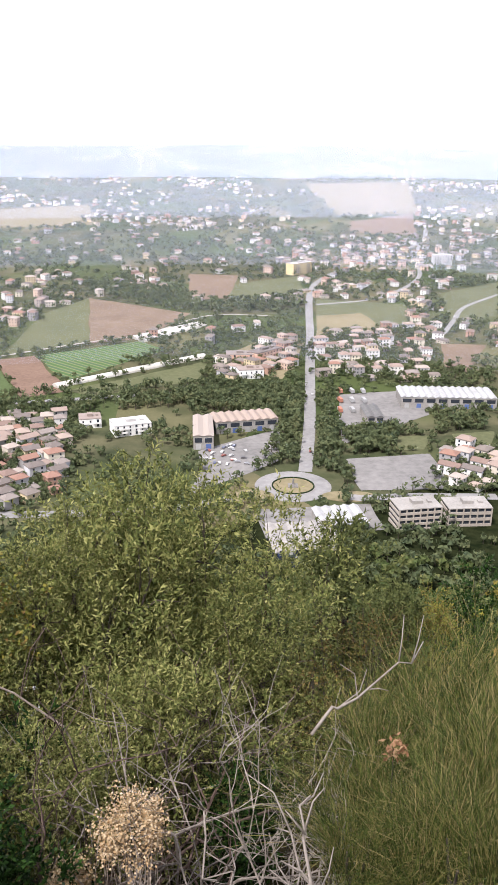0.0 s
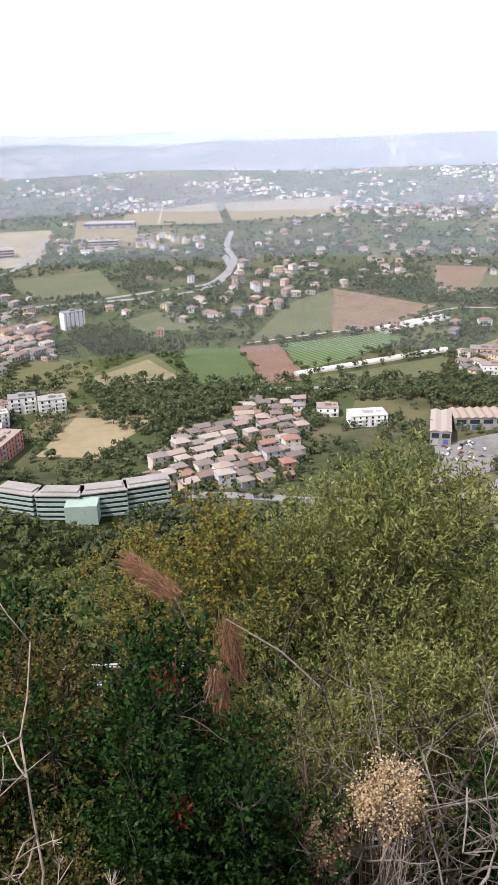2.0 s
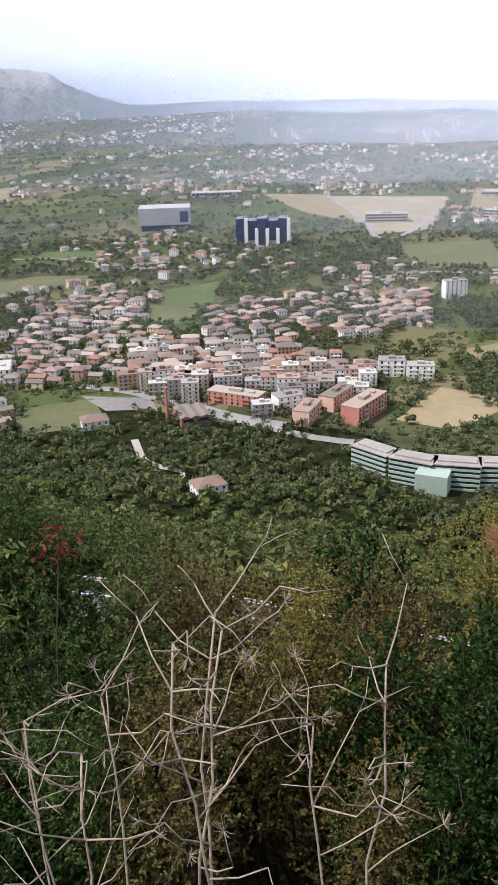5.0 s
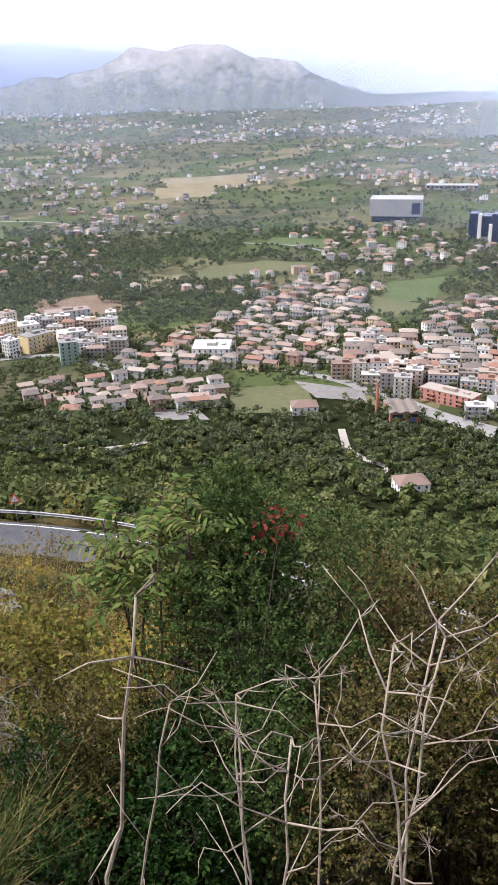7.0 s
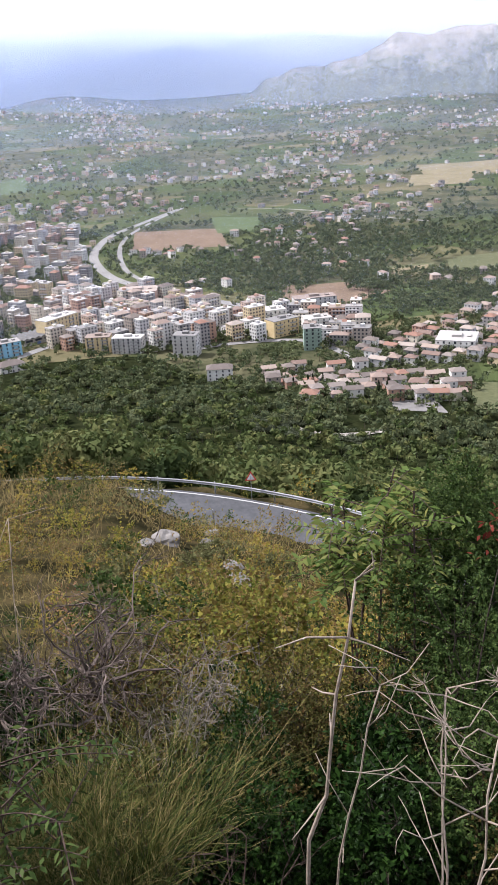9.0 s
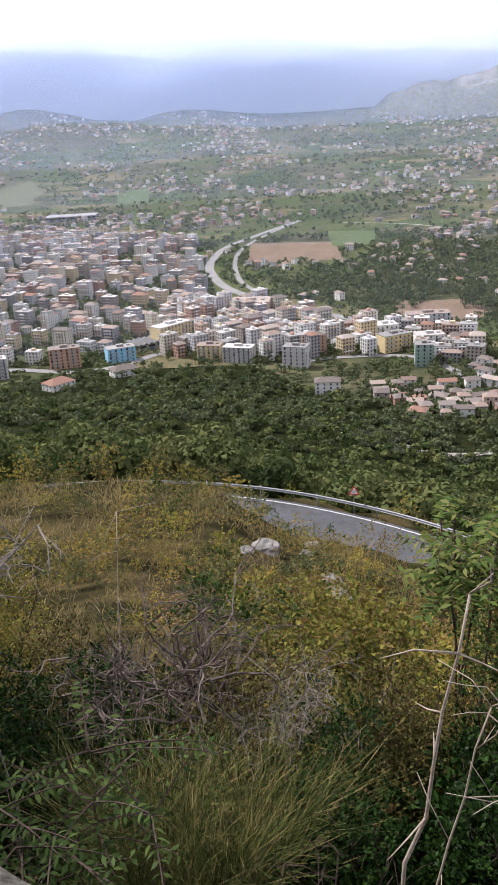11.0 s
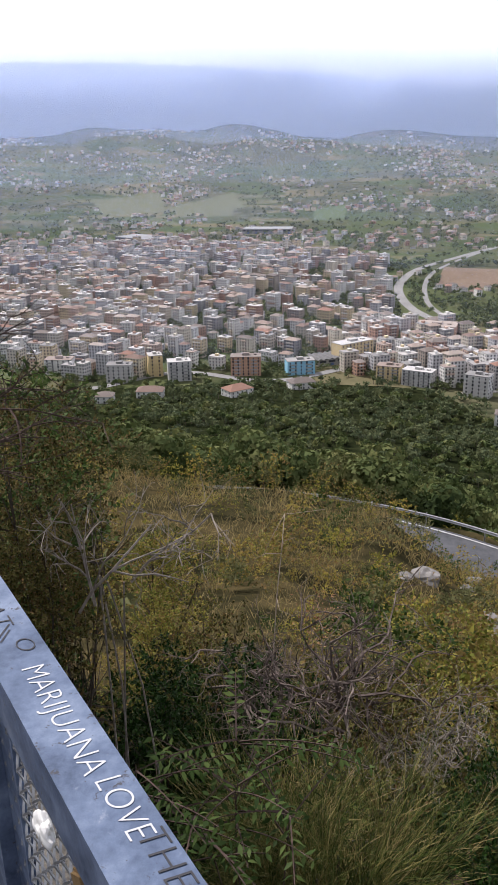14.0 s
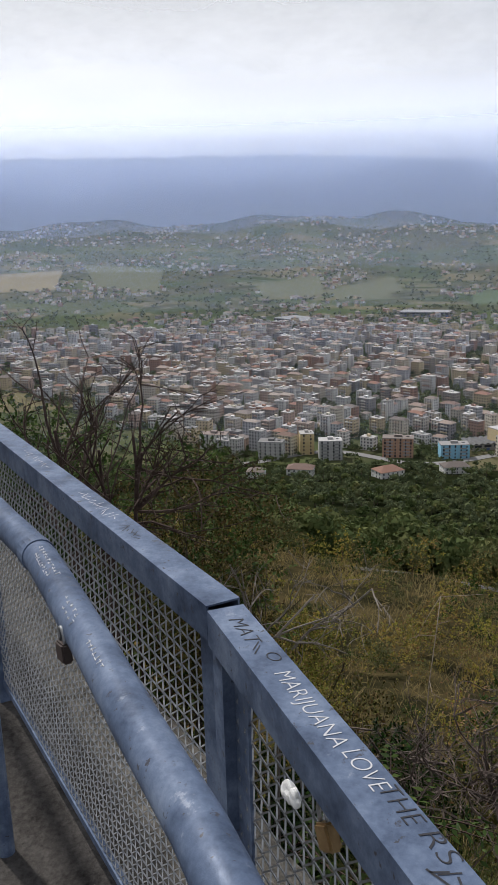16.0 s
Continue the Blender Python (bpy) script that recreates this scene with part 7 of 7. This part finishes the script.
def leaf_tuft(x, y, z, r, count, seed, material, label):
    """A spray of coloured leaves on a twig that rises from the bush below."""
    rng = np.random.default_rng(seed)
    g = gz(x, y)
    b = base("autumn_spray", pose(x, y, g), label, "bush")
    m = Mesh()
    m.line(bend(rng, (0, 0, -0.1), (0, 0, z - g), 0.02, 5), np.linspace(0.012, 0.004, 6), 4)
    part("twig", m.data("twig", M_TWIG), b)
    p = np.array([0, 0, z - g]) + rng.normal(size=(count, 3)) * r
    part("leaves", leaves_data("leaves", leaf_cards(rng, p, unit(rng.normal(size=(count, 3))), 0.06, 0.012), M_LEAF[material]), b)


leaf_tuft(-4.31, 2.91, 207.4, 0.07, 60, 101, "red", "spray of red autumn leaves on a bush")
leaf_tuft(-2.3, 5.35, 206.1, 0.05, 60, 102, "red", "small spray of red leaves in a dark bush")
leaf_tuft(-1.8, 4.3, 206.0, 0.04, 50, 103, "red", "small spray of red leaves in a dark bush")
leaf_tuft(1.1, 5.4, 206.1, 0.04, 60, 104, "rust", "rust-coloured dead leaves caught in the broom")
leaf_tuft(-10.5, 0.2, 203.6, 0.2, 160, 105, "rust", "rust-coloured bush on the slope")


# ---- the road bend below ----
def strip(name, line, offset, width, z, material, label, category="road", parent=None):
    d = np.gradient(line, axis=0)
    d /= np.linalg.norm(d, axis=1)[:, None]
    nrm = np.stack([-d[:, 1], d[:, 0]], 1)
    a, b = line + nrm * (offset + width / 2), line + nrm * (offset - width / 2)
    n = len(line)
    me = bpy.data.meshes.new(name)
    me.from_pydata([(*p, z) for p in a] + [(*p, z) for p in b], [], [(i, i + 1, n + i + 1, n + i) for i in range(n - 1)][::1])
    me.materials.append(material)
    ob = new(name, me)
    if parent:
        ob.parent = parent
        return ob
    return tagged(ob, label, category, kind="structure")


M_WORN_MARK = grainy("worn_road_paint", (0.34, 0.34, 0.34), (0.6, 0.6, 0.59), 3, 0.8)
M_BEND = grainy("dark_grey_asphalt", (0.055, 0.057, 0.062), (0.1, 0.102, 0.108), 1.5, 0.85, 0.2, 0.01, big=0.3)
bend_road = strip("road_bend", BEND_LINE, 0, 6.6, BEND_Z, M_BEND, "grey asphalt road bend on the hillside")
strip("edge_line", BEND_LINE, 2.9, 0.14, BEND_Z + 0.012, M_WORN_MARK, "", parent=bend_road)
strip("edge_line", BEND_LINE, -2.9, 0.14, BEND_Z + 0.012, M_WORN_MARK, "", parent=bend_road)
M_GALV = grainy("galvanised_steel", (0.2, 0.205, 0.21), (0.38, 0.385, 0.39), 18, 0.5, 0.15, 0.002, 0.5)


def worn_paint():
    m = shader("worn_grey_blue_paint", (0.2, 0.24, 0.33), 0.5, 0.1)
    n = Nodes(m)
    c = n.ramp(n.noise(9, 7, 0.75), [(0.34, (0.04, 0.058, 0.1)), (0.5, (0.095, 0.128, 0.2)), (0.66, (0.175, 0.218, 0.3))])
    chips = n.ramp(n.noise(60, 5, 0.7), [(0.34, (1, 1, 1)), (0.38, (0, 0, 0))])
    c = n.mix(chips, c, (0.05, 0.05, 0.06))
    pale = n.ramp(n.noise(23, 7, 0.75), [(0.62, (0, 0, 0)), (0.7, (1, 1, 1))])
    n.color(n.mix(n.math("MULTIPLY", pale, 0.5), c, (0.32, 0.35, 0.4)))
    n.link(n.ramp(n.noise(30, 4), [(0.3, (0.38, 0.38, 0.38)), (0.7, (0.65, 0.65, 0.65))]), n.bsdf.inputs["Roughness"])
    n.bump(n.noise(70, 5, 0.7), 0.35, 0.0015)
    n.bsdf.inputs["Specular IOR Level"].default_value = 0.22
    return m


M_RAILPAINT = worn_paint()


def guard_rail():
    line = BEND_LINE
    d = np.gradient(line, axis=0)
    d /= np.linalg.norm(d, axis=1)[:, None]
    out = np.stack([-d[:, 1], d[:, 0]], 1)
    if (out[len(out) // 2] @ line[len(line) // 2]) < 0:
        out = -out
    edge = line + out * 4.0
    b = base("guard_rail", pose(0, 0, 0), "galvanised steel guard rail along the outer edge of the road", "guard rail")
    prof = [(0.0, 0.42), (0.06, 0.48), (0.0, 0.55), (0.0, 0.6), (0.06, 0.67), (0.0, 0.74)]
    for k in range(0, len(edge) - 3, 3):
        m = Mesh()
        for i in range(k, k + 3):
            for (u0, z0), (u1, z1) in zip(prof, prof[1:]):
                p, q, o0, o1 = edge[i], edge[i + 1], out[i], out[i + 1]
                m.face([(*(p - o0 * u0), BEND_Z + z0), (*(q - o1 * u0), BEND_Z + z0), (*(q - o1 * u1), BEND_Z + z1), (*(p - o0 * u1), BEND_Z + z1)])
        part("rail_section", m.data("rail_section", M_GALV), b)
        post = Mesh()
        post.box(-0.05, -0.05, -0.6, 0.05, 0.05, 0.78)
        part("post", post.data("post", M_GALV), b, pose(*(edge[k] + out[k] * 0.08), BEND_Z))
    return edge, out


EDGE, OUT = guard_rail()


def road_sign(x, y, z):
    b = base("road_sign", pose(x, y, z, 0, 0, math.degrees(math.atan2(-x, y)) ), "triangular red and white warning sign on a post", "road sign")
    m = Mesh()
    m.tube((0, 0, 0), (0, 0, 2.3), 0.03, sides=8)
    part("post", m.data("post", M_GALV), b)
    for name, s, off, mat in (("border", 0.5, 0.0, shader("red_sign_paint", (0.55, 0.06, 0.04), 0.5)), ("face", 0.34, -0.012, M_MARK)):
        t = Mesh()
        tri = [(-s, 0.0), (s, 0.0), (0.0, s * 1.73)]
        dz = 1.85 + (0.5 - s) * 0.577
        t.face([(u, off - 0.01, dz + v) for u, v in tri])
        t.face([(u, off + 0.01, dz + v) for u, v in tri[::-1]])
        for (u0, v0), (u1, v1) in zip(tri, tri[1:] + tri[:1]):
            t.face([(u0, off - 0.01, dz + v0), (u0, off + 0.01, dz + v0), (u1, off + 0.01, dz + v1), (u1, off - 0.01, dz + v1)])
        part(name, t.data(name, mat), b)


road_sign(-62.6, 17.2, BEND_Z - 0.3)


def marker_post(x, y, h):
    z = gz(x, y)
    b = base("roadside_post", pose(x, y, z), "slim grey metal post beside the road", "post")
    m = Mesh()
    m.tube((0, 0, -0.2), (0, 0, h), 0.05, sides=8)
    part("pole", m.data("pole", M_GALV), b)
    c = Mesh()
    c.tube((0, 0, h), (0, 0, h + 0.06), 0.065, 0.04, sides=8)
    part("cap", c.data("cap", M_GALV), b)


marker_post(-55.2, 12.1, 3.4)


def boulder(x, y, size, seed):
    rng = np.random.default_rng(seed)
    bm = bmesh.new()
    bmesh.ops.create_icosphere(bm, subdivisions=3, radius=size)
    for v in bm.verts:
        k = noise.fractal(v.co / size * 1.1 + Vector((seed, 0, 0)), 0.8, 2.0, 5)
        v.co *= 1 + 0.35 * k
        v.co.z *= 0.62
    me = bpy.data.meshes.new("boulder")
    bm.to_mesh(me)
    bm.free()
    me.materials.append(M_ROCK)
    ob = new("boulder", me)
    ob.matrix_basis = pose(x, y, gz(x, y) + size * 0.1, 0, 0, seed * 50)
    tagged(ob, "weathered grey limestone boulder in the dry grass", "rock", "boulders on the slope")


for x, y, s, k in ((-38.1, 5.7, 0.8, 1), (-31.9, 7.7, 0.45, 2), (-41.0, 8.5, 0.4, 3), (-29.5, 7.3, 0.35, 4), (-27.8, 7.1, 0.4, 5), (-36, 4.5, 0.4, 6), (-44.9, 9.7, 0.5, 7)):
    boulder(x, y, s, k)

# ---- viewpoint: paved floor and railing ----
RAIL_Z = EYE - 0.54
CORNER = Vector((-1.142, -0.332, 0))
D1 = Vector((-0.715, -0.699, 0)).normalized()
D2 = Vector((0.82, 0.572, 0)).normalized()
N1 = Vector((0.699, -0.715, 0)).normalized()      # towards the floor
N2 = Vector((0.572, -0.82, 0)).normalized()
FLOOR_Z = EYE - 1.6

slab = Mesh()
ring_pts = [CORNER + D1 * 9, CORNER, CORNER + D2 * 1.0, CORNER + D2 * 9]
back = [p + Vector((5.5, -6.5, 0)) for p in ring_pts]
for a, b2, c, d2 in zip(ring_pts, ring_pts[1:], back[1:], back):
    slab.face([(a.x, a.y, FLOOR_Z + 0.06), (d2.x, d2.y, FLOOR_Z + 0.06), (c.x, c.y, FLOOR_Z + 0.06), (b2.x, b2.y, FLOOR_Z + 0.06)])
    slab.face([(a.x, a.y, FLOOR_Z + 0.06), (b2.x, b2.y, FLOOR_Z + 0.06), (b2.x, b2.y, FLOOR_Z - 0.6), (a.x, a.y, FLOOR_Z - 0.6)])
M_FLOOR = grainy("rough_concrete_floor", (0.022, 0.02, 0.018), (0.1, 0.092, 0.085), 60, 0.95, 1.0, 0.012, big=5)
tagged(new("floor", slab.data("floor", M_FLOOR)), "rough stained concrete floor of the viewpoint", "floor", kind="structure")


ledge = Mesh()
STEPS = [(0.0, 0.02), (0.25, 0.0), (0.5, -0.06), (0.75, -0.25), (1.0, -0.75)]
for start, along, away, run in ((CORNER, D1, -N1 * 0.8, 7.0), (CORNER, D2, -N2 * 0.05, 0.4)):
    k = 70
    for i in range(k):
        for (u0, z0), (u1, z1) in zip(STEPS, STEPS[1:]):
            quad = []
            for e, u, h in ((i, u0, z0), (i + 1, u0, z0), (i + 1, u1, z1), (i, u1, z1)):
                p = start + along * (run * e / k) + away * u
                quad.append((p.x, p.y, FLOOR_Z + h + (0.05 * noise.noise(Vector((p.x * 5, p.y * 5, 0))) if u > 0 else 0)))
            ledge.face(quad if along is D1 else quad[::-1])
M_RUBBLE = grainy("pale_rubble_and_mortar", (0.04, 0.036, 0.03), (0.19, 0.175, 0.15), 38, 0.95, 1.0, 0.02, big=6)
tagged(new("ground_ledge", ledge.data("ground_ledge", M_RUBBLE)), "rough pale rubble ledge outside the fence", "ledge", kind="structure")


def square_tube(m, a, d, n, length, w, h, z, wall=0.003):
    """A hollow square tube from a along d, its outer face on the line, open at both ends."""
    k = len(m.v)
    for s in (0.0, length):
        for e in (0.0, wall):
            for u, v in ((e, z - e), (w - e, z - e), (w - e, z - h + e), (e, z - h + e)):
                p = a + d * s + n * u
                m.v.append((p.x, p.y, v))
    for i in range(4):
        j = (i + 1) % 4
        m.f += [(k + i, k + 8 + i, k + 8 + j, k + j), (k + 4 + j, k + 12 + j, k + 12 + i, k + 4 + i), (k + i, k + j, k + 4 + j, k + 4 + i), (k + 8 + j, k + 8 + i, k + 12 + i, k + 12 + j)]
        m.s += [0] * 4


W = 0.056


def wire_data(h, pitch, amp, r, flip):
    m = Mesh()
    k = int(h / pitch)
    pts = []
    for i in range(2 * k + 1):
        s = 1 if i % 2 else -1
        pts.append((s * amp * flip, 0.0035 * s, i * pitch / 2))
        if i < 2 * k:
            pts.append((s * amp * flip * 0.45, 0.002 * s, i * pitch / 2 + pitch * 0.17))
    m.line(pts, r, 3)
    return m.data("wire", M_GALV)


def fence(name, start, d, n, length, label, first_post=True):
    b = base(name, pose(0, 0, 0), label, "fence", "fence sections of the viewpoint")
    m = Mesh()
    square_tube(m, start + d * 0.012, d, n, length, W, W, RAIL_Z)
    rail = part("top_rail", m.data("top_rail", M_RAILPAINT), b)
    # bottom rail
    m = Mesh()
    square_tube(m, start + n * 0.012 + d * 0.03, d, n, length, 0.022, 0.022, FLOOR_Z + 0.14)
    part("bottom_rail", m.data("bottom_rail", M_RAILPAINT), b)
    k = 0.0
    while k <= length:
        p = Mesh()
        q = start + d * (k + 0.03) + n * (W / 2)
        p.box(-0.021, -0.021, FLOOR_Z - 0.1, 0.021, 0.021, RAIL_Z - W - 0.002)
        part("post", p.data("post", M_RAILPAINT), b, pose(q.x, q.y, 0, 0, 0, math.degrees(math.atan2(d.y, d.x))))
        k += 1.62
    h = RAIL_Z - W - 0.01 - (FLOOR_Z + 0.14)
    pitch, cell = 0.032, 0.0145
    data = [wire_data(h, pitch, 0.0082, 0.0017, 1), wire_data(h, pitch, 0.0082, 0.0017, -1)]
    rot = math.degrees(math.atan2(d.y, d.x))
    for i in range(int((min(length, 2.6) - 0.1) / cell)):
        q = start + d * (0.07 + i * cell) + n * (W / 2)
        part("wire", data[i % 2], b, pose(q.x, q.y, FLOOR_Z + 0.135, 0, 0, rot))
    return b, rail


fence_a, rail_a = fence("fence", CORNER - D1 * 0.03, D1, N1, 5.0, "grey-blue painted steel fence with wire mesh and a square top rail")
fence_b, rail_b = fence("fence", CORNER + D2 * 0.03, D2, N2, 3.2, "grey-blue painted steel fence with wire mesh and scrawled white writing")


def plate():
    m = Mesh()
    m.box(-0.012, -0.003, FLOOR_Z + 0.1, 0.05, 0.003, RAIL_Z - W - 0.004)
    q = CORNER + D2 * 0.085 + N2 * (W / 2)
    part("mounting_plate", m.data("mounting_plate", M_RAILPAINT), fence_b, pose(q.x, q.y, 0, 0, 0, math.degrees(math.atan2(D2.y, D2.x))))


plate()
M_INK = {"white": shader("white_marker", (0.5, 0.5, 0.52), 0.7), "black": shader("black_marker", (0.025, 0.025, 0.03), 0.5)}


def writing(text, s0, s1, size, ink, across=0.35, shear=0.15):
    """Hand-written words along the top of the rail."""
    c = bpy.data.curves.new("writing", "FONT")
    c.body, c.size, c.shear, c.extrude, c.offset = text, size, shear, 0.0002, -0.0006
    c.materials.append(M_INK[ink])
    ob = new("writing", c)
    q = CORNER + D2 * s0 + N2 * (W * (1 - across) + 0.002)
    width = max(0.01, ob.dimensions.x)
    bpy.context.view_layer.update()
    width = max(0.01, ob.dimensions.x)
    ob.parent = rail_b
    ob.matrix_basis = pose(q.x, q.y, RAIL_Z + 0.0006, 0, 0, math.degrees(math.atan2(D2.y, D2.x))) @ Matrix.Diagonal(((s1 - s0) / width, 1, 1, 1))


writing("MAT", 0.079, 0.160, 0.032, "black", 0.36, 0.2)
writing("O", 0.190, 0.214, 0.026, "black", 0.56)
writing("MARIJUANA", 0.243, 0.410, 0.032, "white", 0.42, 0.1)
writing("LOVE", 0.420, 0.492, 0.031, "white", 0.5)
writing("THE", 0.486, 0.545, 0.031, "black", 0.6)
writing("RS", 0.556, 0.600, 0.031, "black", 0.66)


def scrawl(s0, s1, ink, rail, c, d, n, seed, marks, across=0.5):
    """Illegible scratched marks."""
    rng = np.random.default_rng(seed)
    m = Mesh()
    for i in range(marks):
        s = s0 + (s1 - s0) * (i + 0.5) / marks
        p = c + d * s + n * (W * (1 - across) + rng.normal() * 0.003)
        a = math.atan2(d.y, d.x) + rng.choice((0.4, 1.3, 1.7, 2.4)) + rng.normal() * 0.2
        l = rng.uniform(0.006, 0.013)
        u = Vector((math.cos(a), math.sin(a), 0)) * l
        v = Vector((-math.sin(a), math.cos(a), 0)) * 0.0009
        m.face([(q.x, q.y, RAIL_Z + 0.0007) for q in (p - u - v, p + u - v, p + u + v, p - u + v)])
    part("scrawl", m.data("scrawl", M_INK[ink]), rail)


scrawl(0.165, 0.185, "black", rail_b, CORNER, D2, N2, 1, 2)
scrawl(0.605, 0.615, "black", rail_b, CORNER, D2, N2, 6, 2, 0.55)


def arrow():
    """A drawn arrow at the end of the words."""
    m = Mesh()
    tip = CORNER + D2 * 0.640 + N2 * (W * 0.42)
    for end in (CORNER + D2 * 0.618 + N2 * (W * 0.30), CORNER + D2 * 0.636 + N2 * (W * 0.72), CORNER + D2 * 0.600 + N2 * (W * 0.66)):
        side = Vector((-(end - tip).y, (end - tip).x, 0)).normalized() * 0.0012
        m.face([(q.x, q.y, RAIL_Z + 0.0007) for q in (tip - side, tip + side, end + side, end - side)])
    part("arrow", m.data("arrow", M_INK["black"]), rail_b)


arrow()
scrawl(0.3, 0.38, "black", rail_a, CORNER, D1, N1, 3, 9)
scrawl(0.42, 0.62, "white", rail_a, CORNER, D1, N1, 4, 14)
scrawl(0.85, 1.05, "white", rail_a, CORNER, D1, N1, 5, 10)


def hand_rail():
    b = base("hand_rail", pose(0, 0, 0), "round grey-blue painted hand rail pipe with scratched marks", "hand rail")
    z = EYE - 0.54
    pts = [(-2.6, -2.06), (-1.62, -1.10), (-1.392, -0.874), (-1.285, -0.762), (-1.205, -0.684), (-1.09, -0.590), (-0.935, -0.466), (-0.780, -0.344), (-0.634, -0.225), (-0.2, 0.085)]
    m = Mesh()
    m.line([(x, y, z) for x, y in pts], 0.0285, 20)
    pipe = part("pipe", m.data("pipe", M_RAILPAINT, smooth=True), b)
    j = Mesh()
    j.tube((-1.243, -0.721, z), (-1.222, -0.700, z), 0.0305, sides=20)
    part("weld_collar", j.data("weld_collar", M_RAILPAINT), b)
    for x, y in ((-1.62, -1.10), (-0.2, 0.085)):
        p = Mesh()
        p.tube((x, y, FLOOR_Z), (x, y, z - 0.02), 0.022, sides=12)
        part("post", p.data("post", M_RAILPAINT), b)
    rng = np.random.default_rng(5)
    s = Mesh()
    rows = [(4, 0.02, 0.95, 1.45, 11), (4, 0.15, 0.85, 1.0, 10), (5, 0.35, 0.75, 1.25, 5), (5, 0.45, 0.8, 0.85, 4), (6, 0.1, 0.5, 1.1, 7)]
    for k, t0, t1, turn, count in rows:
        a, c = np.array(pts[k]), np.array(pts[k + 1])
        d = unit(c - a)
        side = np.array([d[1], -d[0]])
        for i in range(count):
            p = a + (c - a) * (t0 + (t1 - t0) * (i + 0.5) / count)
            for stroke in range(2):
                w0 = turn + rng.uniform(-0.16, -0.04)
                w1 = turn + rng.uniform(0.04, 0.16)
                if stroke:
                    w0 = w1 = rng.uniform(w0, w1)
                ends = []
                for w, e in ((w0, -0.004 if stroke else rng.normal() * 0.001), (w1, 0.004 if stroke else rng.normal() * 0.001)):
                    o, q = side * math.cos(w) * 0.0288, p + d * e
                    ends.append((q[0] + o[0], q[1] + o[1], z + math.sin(w) * 0.0288))
                s.tube(ends[0], ends[1], 0.0007, sides=4)
    part("scrawl", s.data("scrawl", M_INK["white"]), pipe)


hand_rail()


def padlock(p, d, size, material, label, lean):
    b = base("padlock", pose(p.x, p.y, p.z, 0, lean, math.degrees(math.atan2(d.y, d.x))), label, "padlock", "padlocks on the fence")
    bm = bmesh.new()
    bmesh.ops.create_cube(bm, size=1.0)
    bmesh.ops.scale(bm, vec=(size, size * 0.42, size * 0.85), verts=bm.verts)
    bmesh.ops.bevel(bm, geom=list(bm.edges), offset=size * 0.08, segments=2, affect="EDGES")
    me = bpy.data.meshes.new("body")
    bm.to_mesh(me)
    bm.free()
    me.materials.append(material)
    part("body", me, b)
    m = Mesh()
    m.line([(size * 0.32 * math.cos(t), 0, size * 0.42 + size * 0.62 * math.sin(t)) for t in np.linspace(0, math.pi, 13)], size * 0.075, 8)
    part("shackle", m.data("shackle", M_GALV, smooth=True), b)


M_BRASS = grainy("tarnished_brass", (0.2, 0.12, 0.05), (0.36, 0.25, 0.12), 60, 0.45, 0.2, 0.001, 0.7)
padlock(CORNER + D2 * 0.416 + N2 * (W / 2 + 0.014) + Vector((0, 0, RAIL_Z - 0.105)), D2, 0.036, M_BRASS, "small tarnished brass padlock hanging on the wire mesh", -35)
padlock(CORNER + D1 * 0.0 + Vector((0.17, -0.2, FLOOR_Z + 1.03)), D1, 0.034, shader("dark_rusty_steel", (0.06, 0.045, 0.04), 0.6), "dark rusty padlock hanging under the hand rail", 10)


def knotted_bag():
    q = CORNER + D2 * 0.340 + N2 * (W / 2 + 0.026)
    b = base("plastic_knot", pose(q.x, q.y, RAIL_Z - 0.098, 0, 0, math.degrees(math.atan2(D2.y, D2.x))), "scrap of white plastic knotted to the wire mesh", "plastic scrap")
    for i, (dx, dz, s) in enumerate(((0.0, 0.0, 0.013), (0.016, 0.004, 0.012), (-0.012, -0.006, 0.011))):
        bm = bmesh.new()
        bmesh.ops.create_icosphere(bm, subdivisions=3, radius=s)
        for v in bm.verts:
            v.co *= 1 + 0.45 * noise.noise(v.co * 90 + Vector((i * 7, 0, 0)))
            v.co.y *= 0.5
        me = bpy.data.meshes.new("fold")
        bm.to_mesh(me)
        bm.free()
        me.materials.append(shader("white_plastic_film", (0.75, 0.75, 0.73), 0.4))
        part("fold", me, b, pose(dx, 0, dz))


knotted_bag()
